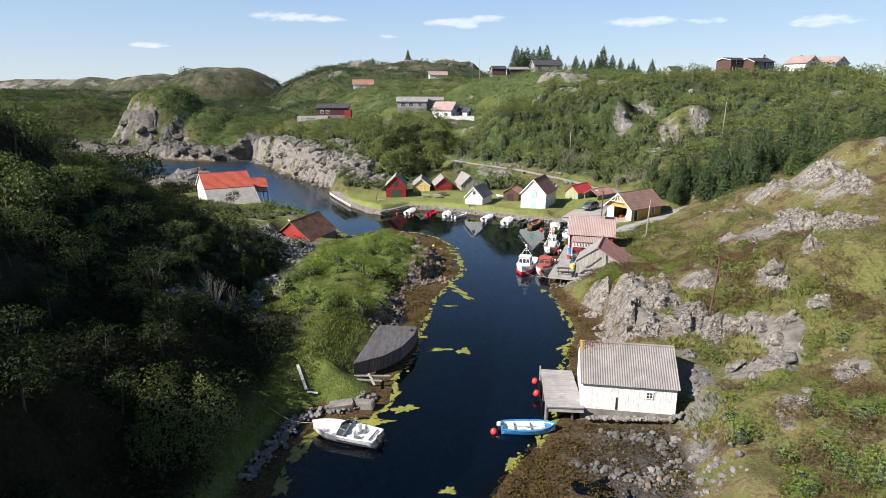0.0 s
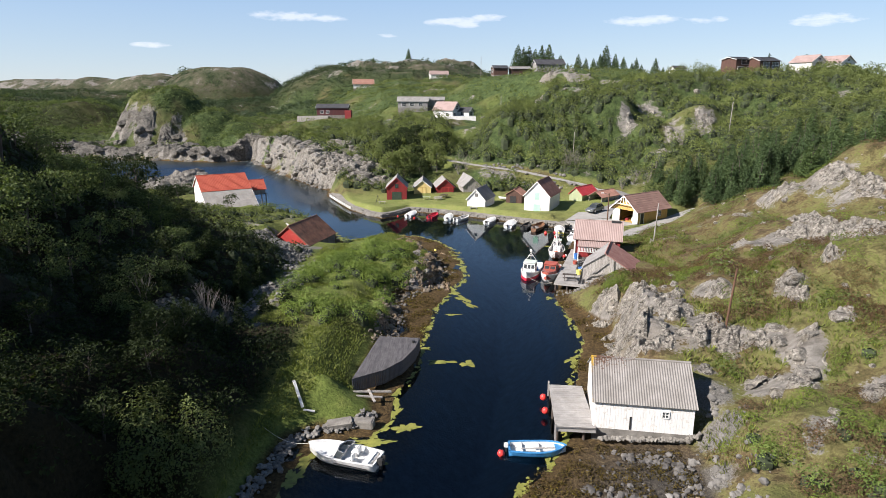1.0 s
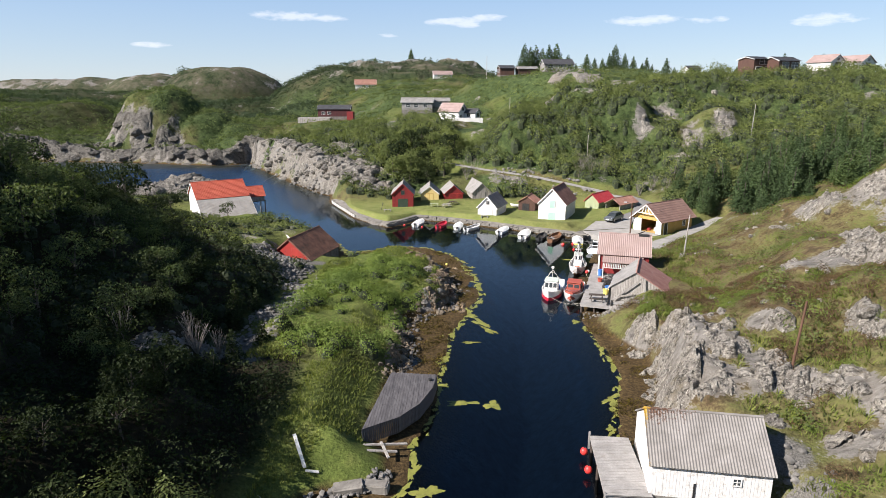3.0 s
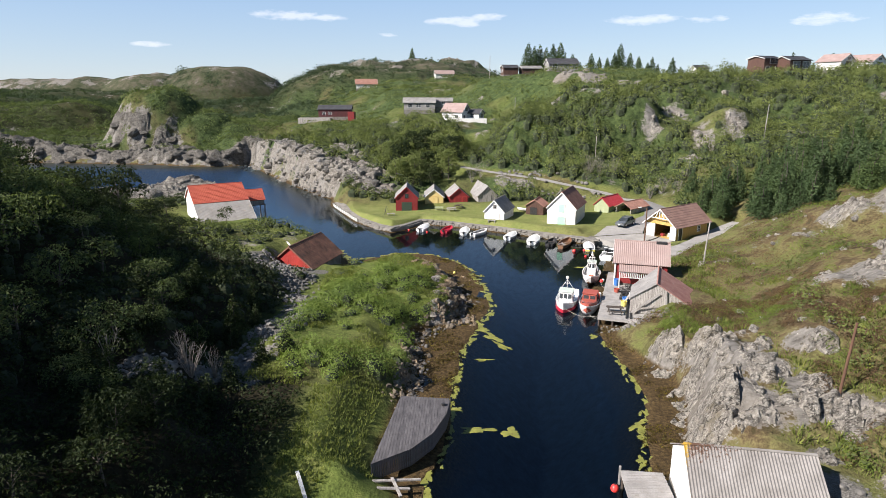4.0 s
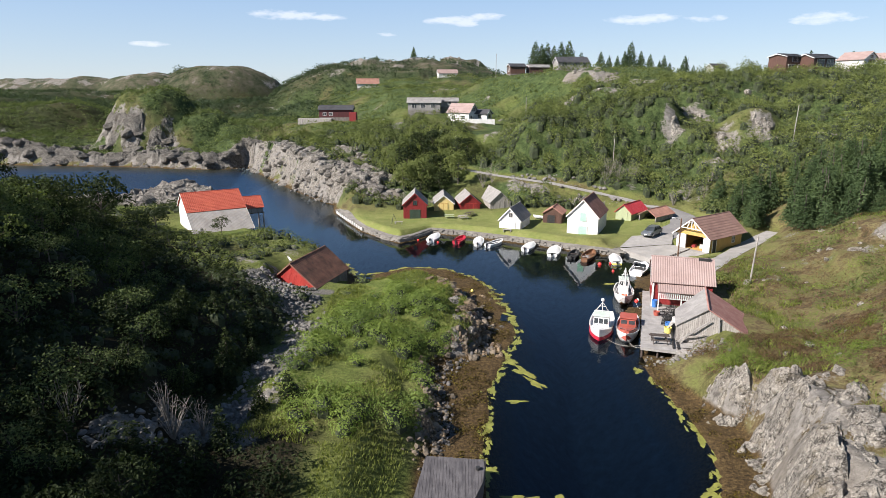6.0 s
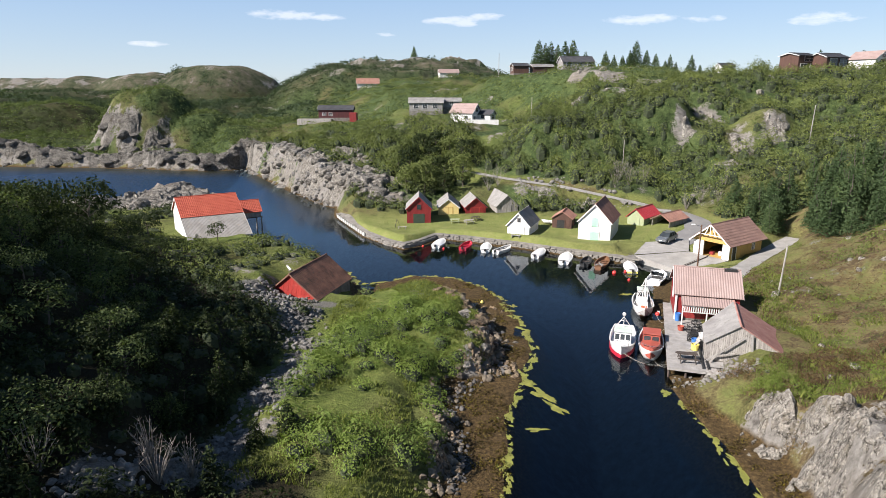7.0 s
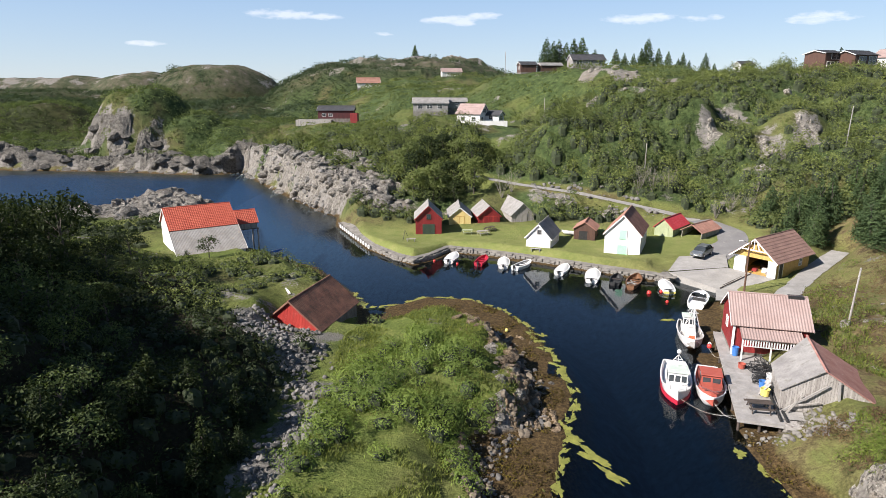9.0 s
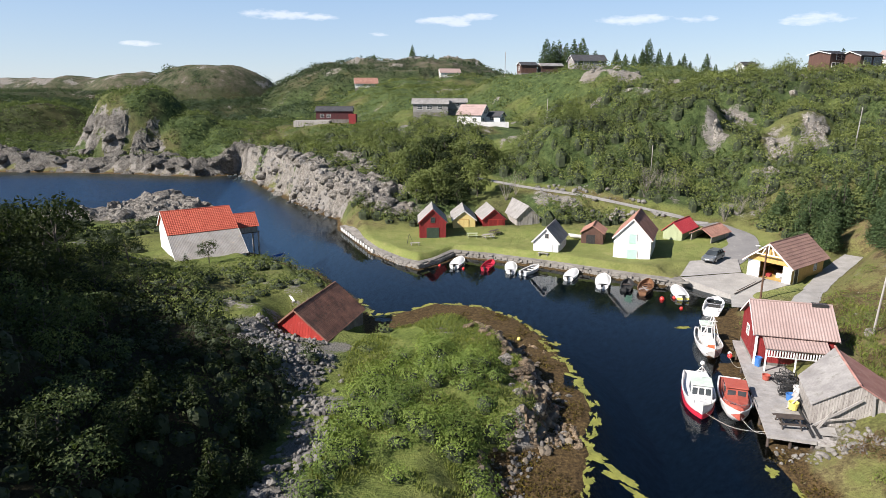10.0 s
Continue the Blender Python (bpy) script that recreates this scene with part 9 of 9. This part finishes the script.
crop_out(strew(26, ((-8.5, 86.6), (-6.0, 86.6), (-3.5, 84), (-0.6, 77), (0.2, 70)), (0.9, 0.6), 462), 0.3, 0.7, "dark wet rock below the point", "rocks of the point", 463, "rock_dark")
rubble("shore_rubble", strew(380, ((-5.0, 46.4), (-4.2, 52), (-4.9, 58), (-5.2, 62.5)), (0.6, 0.8), 41), 0.1, 0.4, "tumbled grey and brown shore boulders", "stone_rust", 42)
rubble("shore_rubble", strew(300, ((-3.9, 46.4), (-3.3, 52), (-4.0, 58), (-2.5, 62.5), (0.4, 66), (0.3, 76)), (0.4, 0.5), 241), 0.08, 0.34, "dark weedy stones at the foot of the bank", "stone_dark", 242)
rubble("footing_stones", strew(200, ((-26.2, 78.9), (-22.8, 78.5), (-19.4, 77.7)), (0.15, 0.25), 243, 0.1), 0.12, 0.34, "rubble footing of the red boathouse", "stone_grey", 244)
rubble("shore_rubble", strew(320, ((-3.5, 63.4), (-0.6, 65), (-0.3, 68), (-0.8, 76), (-2.6, 82), (-6, 86)), (0.8, 0.8), 43), 0.15, 0.6, "rust-stained boulders along the point", "stone_rust", 44)
rubble("gully_stones", strew(260, ((-26, 76.5), (-23, 75.8), (-20, 74), (-18.6, 70)), (1.1, 0.8), 245), 0.08, 0.4, "grey stones in front of the red boathouse", "stone_grey", 246)
rubble("gully_stones", strew(1000, ((-25.5, 74), (-21, 71.5), (-17.4, 64), (-16.9, 57), (-17.8, 52), (-19, 45), (-22, 38)), (0.9, 1.0), 45), 0.08, 0.42, "grey stones in the dry gully", "stone_grey", 46)
rubble("retaining_rubble", strew(380, ((-9.6, 21), (-8.9, 26.6), (-8.2, 28.8), (-6.6, 30), (-4.4, 30.5), (-3.2, 32.2)), (0.28, 0.28), 47, 0.1), 0.14, 0.34, "dry stone rubble along the landing bank", "stone_grey", 48)
rubble("foreshore_stones", strew(420, ((11.5, 23.6), (14, 22.6), (16.2, 22.0), (18.2, 23.4), (18.4, 26), (15, 27.2), (18.0, 27.2)), (0.45, 0.4), 49), 0.06, 0.36, "dark stones on the muddy foreshore", "stone_dark", 50)
rubble("foreshore_stones", strew(260, ((12.5, 26), (16, 25), (17, 20), (12, 19.5), (18, 18)), (1.4, 1.2), 149), 0.04, 0.18, "small dark stones in the mud", "stone_dark", 150)
rubble("foreshore_stones", strew(60, ((15.5, 21.6), (17.2, 21.9), (18.2, 23)), (0.5, 0.4), 151), 0.08, 0.36, "ochre-stained stones on the foreshore", "stone_rust", 152)
rubble("foreshore_stones", strew(160, ((19, 20), (20.5, 24), (21, 28), (22.5, 31)), (1.0, 1.2), 51), 0.08, 0.45, "pale stones and gravel beside the boathouse", "stone_grey", 52)
rubble("footing_stones", strew(150, ((13.5, 29.0), (16, 28.85), (20.2, 28.65)), (0.08, 0.06), 53, 0.42), 0.17, 0.3, "stone footing under the white boathouse", "stone", 54)
rubble("heath_stones", HEATH_STONES - (0, 0, 0.08), 0.1, 0.6, "small pale rocks scattered in the heather", "rock_face", 471)
rubble("wharf_stones", strew(160, ((16, 64), (18, 62.5), (21, 61), (19.5, 66)), (0.6, 0.6), 55), 0.1, 0.4, "stones at the end of the wharf", "stone", 56)
rubble("cape_rocks", strew(300, ((-33.5, 150), (-43, 167), (-58, 194), (-68, 206), (-77, 214)), (1.4, 1.4), 57), 0.2, 1.0, "broken rocks at the foot of the cape", "stone_grey", 58)
rubble("skerry_rocks", strew(120, ((-60, 160), (-68, 166), (-77, 163), (-77, 152), (-68, 150)), (3.0, 3.0), 59), 0.15, 0.7, "bare rocks of the skerry by the sea wall", "stone_grey", 60)
rubble("hill_boulders", strew(130, ((30, 139.5), (20, 144.8), (8, 150), (12, 140.5), (18, 137.5), (30, 133)), (1.2, 1.0), 61), 0.2, 0.8, "pale boulders along the lane", "stone_grey", 62)


# ---- floating weed along the edge of the shallows ----
def weed_patches(name, places, label, seed):
    rng = np.random.default_rng(seed)
    vs, fs, start = [], [], 0
    for x, y, r, stretch, turn in places:
        n = 44
        a = np.arange(n) * math.tau / n
        q = r * (0.85 + 0.28 * np.sin(a * rng.integers(2, 4) + rng.uniform(0, 6)) + 0.18 * np.sin(a * rng.integers(4, 8) + rng.uniform(0, 6)) + 0.1 * np.sin(a * rng.integers(9, 14) + rng.uniform(0, 6)) + rng.normal(0, 0.05, n))
        u, v = q * np.cos(a) * stretch, q * np.sin(a)
        c, s = math.cos(turn), math.sin(turn)
        ring = np.stack((x + u * c - v * s, y + u * s + v * c, np.full(n, 0.014)), 1)
        vs.append(np.concatenate((ring, [[x, y, 0.03]])))
        fs += [(start + k, start + (k + 1) % n, start + n) for k in range(n)]
        start += n + 1
    return tagged(new(name, mesh_of(name, np.concatenate(vs), fs, [M["weed_mat"]])), label, "seaweed", kind="stuff")


rng = np.random.default_rng(77)
drift = [(4.1, 42.3, 0.7, 1.1, 0.6), (1.6, 42.6, 0.45, 3.2, 0.1), (-0.6, 30.8, 0.75, 1.2, 0.3), (-2.6, 28.6, 0.6, 2.0, 0.3), (-2.0, 26.0, 0.4, 1.6, 0.5), (-7.3, 24.3, 0.6, 1.6, 1.4), (3.2, 20.5, 0.4, 1.4, 0.2),
         (15.6, 44.6, 0.6, 2.0, 0.2), (15.2, 42.0, 0.5, 1.5, 0.1), (4.4, 58.8, 0.45, 3.0, -1.0), (3.6, 61.0, 0.6, 2.6, -1.0), (2.6, 63.2, 0.5, 2.0, -0.6), (2.4, 55.4, 0.3, 3.0, 0.1), (17.5, 88.5, 0.3, 4.0, 0.1)]
for ring_part in (DEEP_EDGE[1:21], DEEP_EDGE[-11:-2]):
    for (ax, ay), (bx, by) in zip(ring_part, ring_part[1:]):
        n = max(2, int(math.hypot(bx - ax, by - ay) / 0.5))
        for k in range(n):
            q = (k + rng.uniform()) / n
            drift.append((ax + (bx - ax) * q + rng.normal(0, 0.28), ay + (by - ay) * q + rng.normal(0, 0.28), rng.uniform(0.1, 0.4), rng.uniform(1.2, 3.2), math.atan2(by - ay, bx - ax) + rng.normal(0, 0.3)))
weed_patches("floating_weed", drift, "yellow-green seaweed floating at the surface", 78)
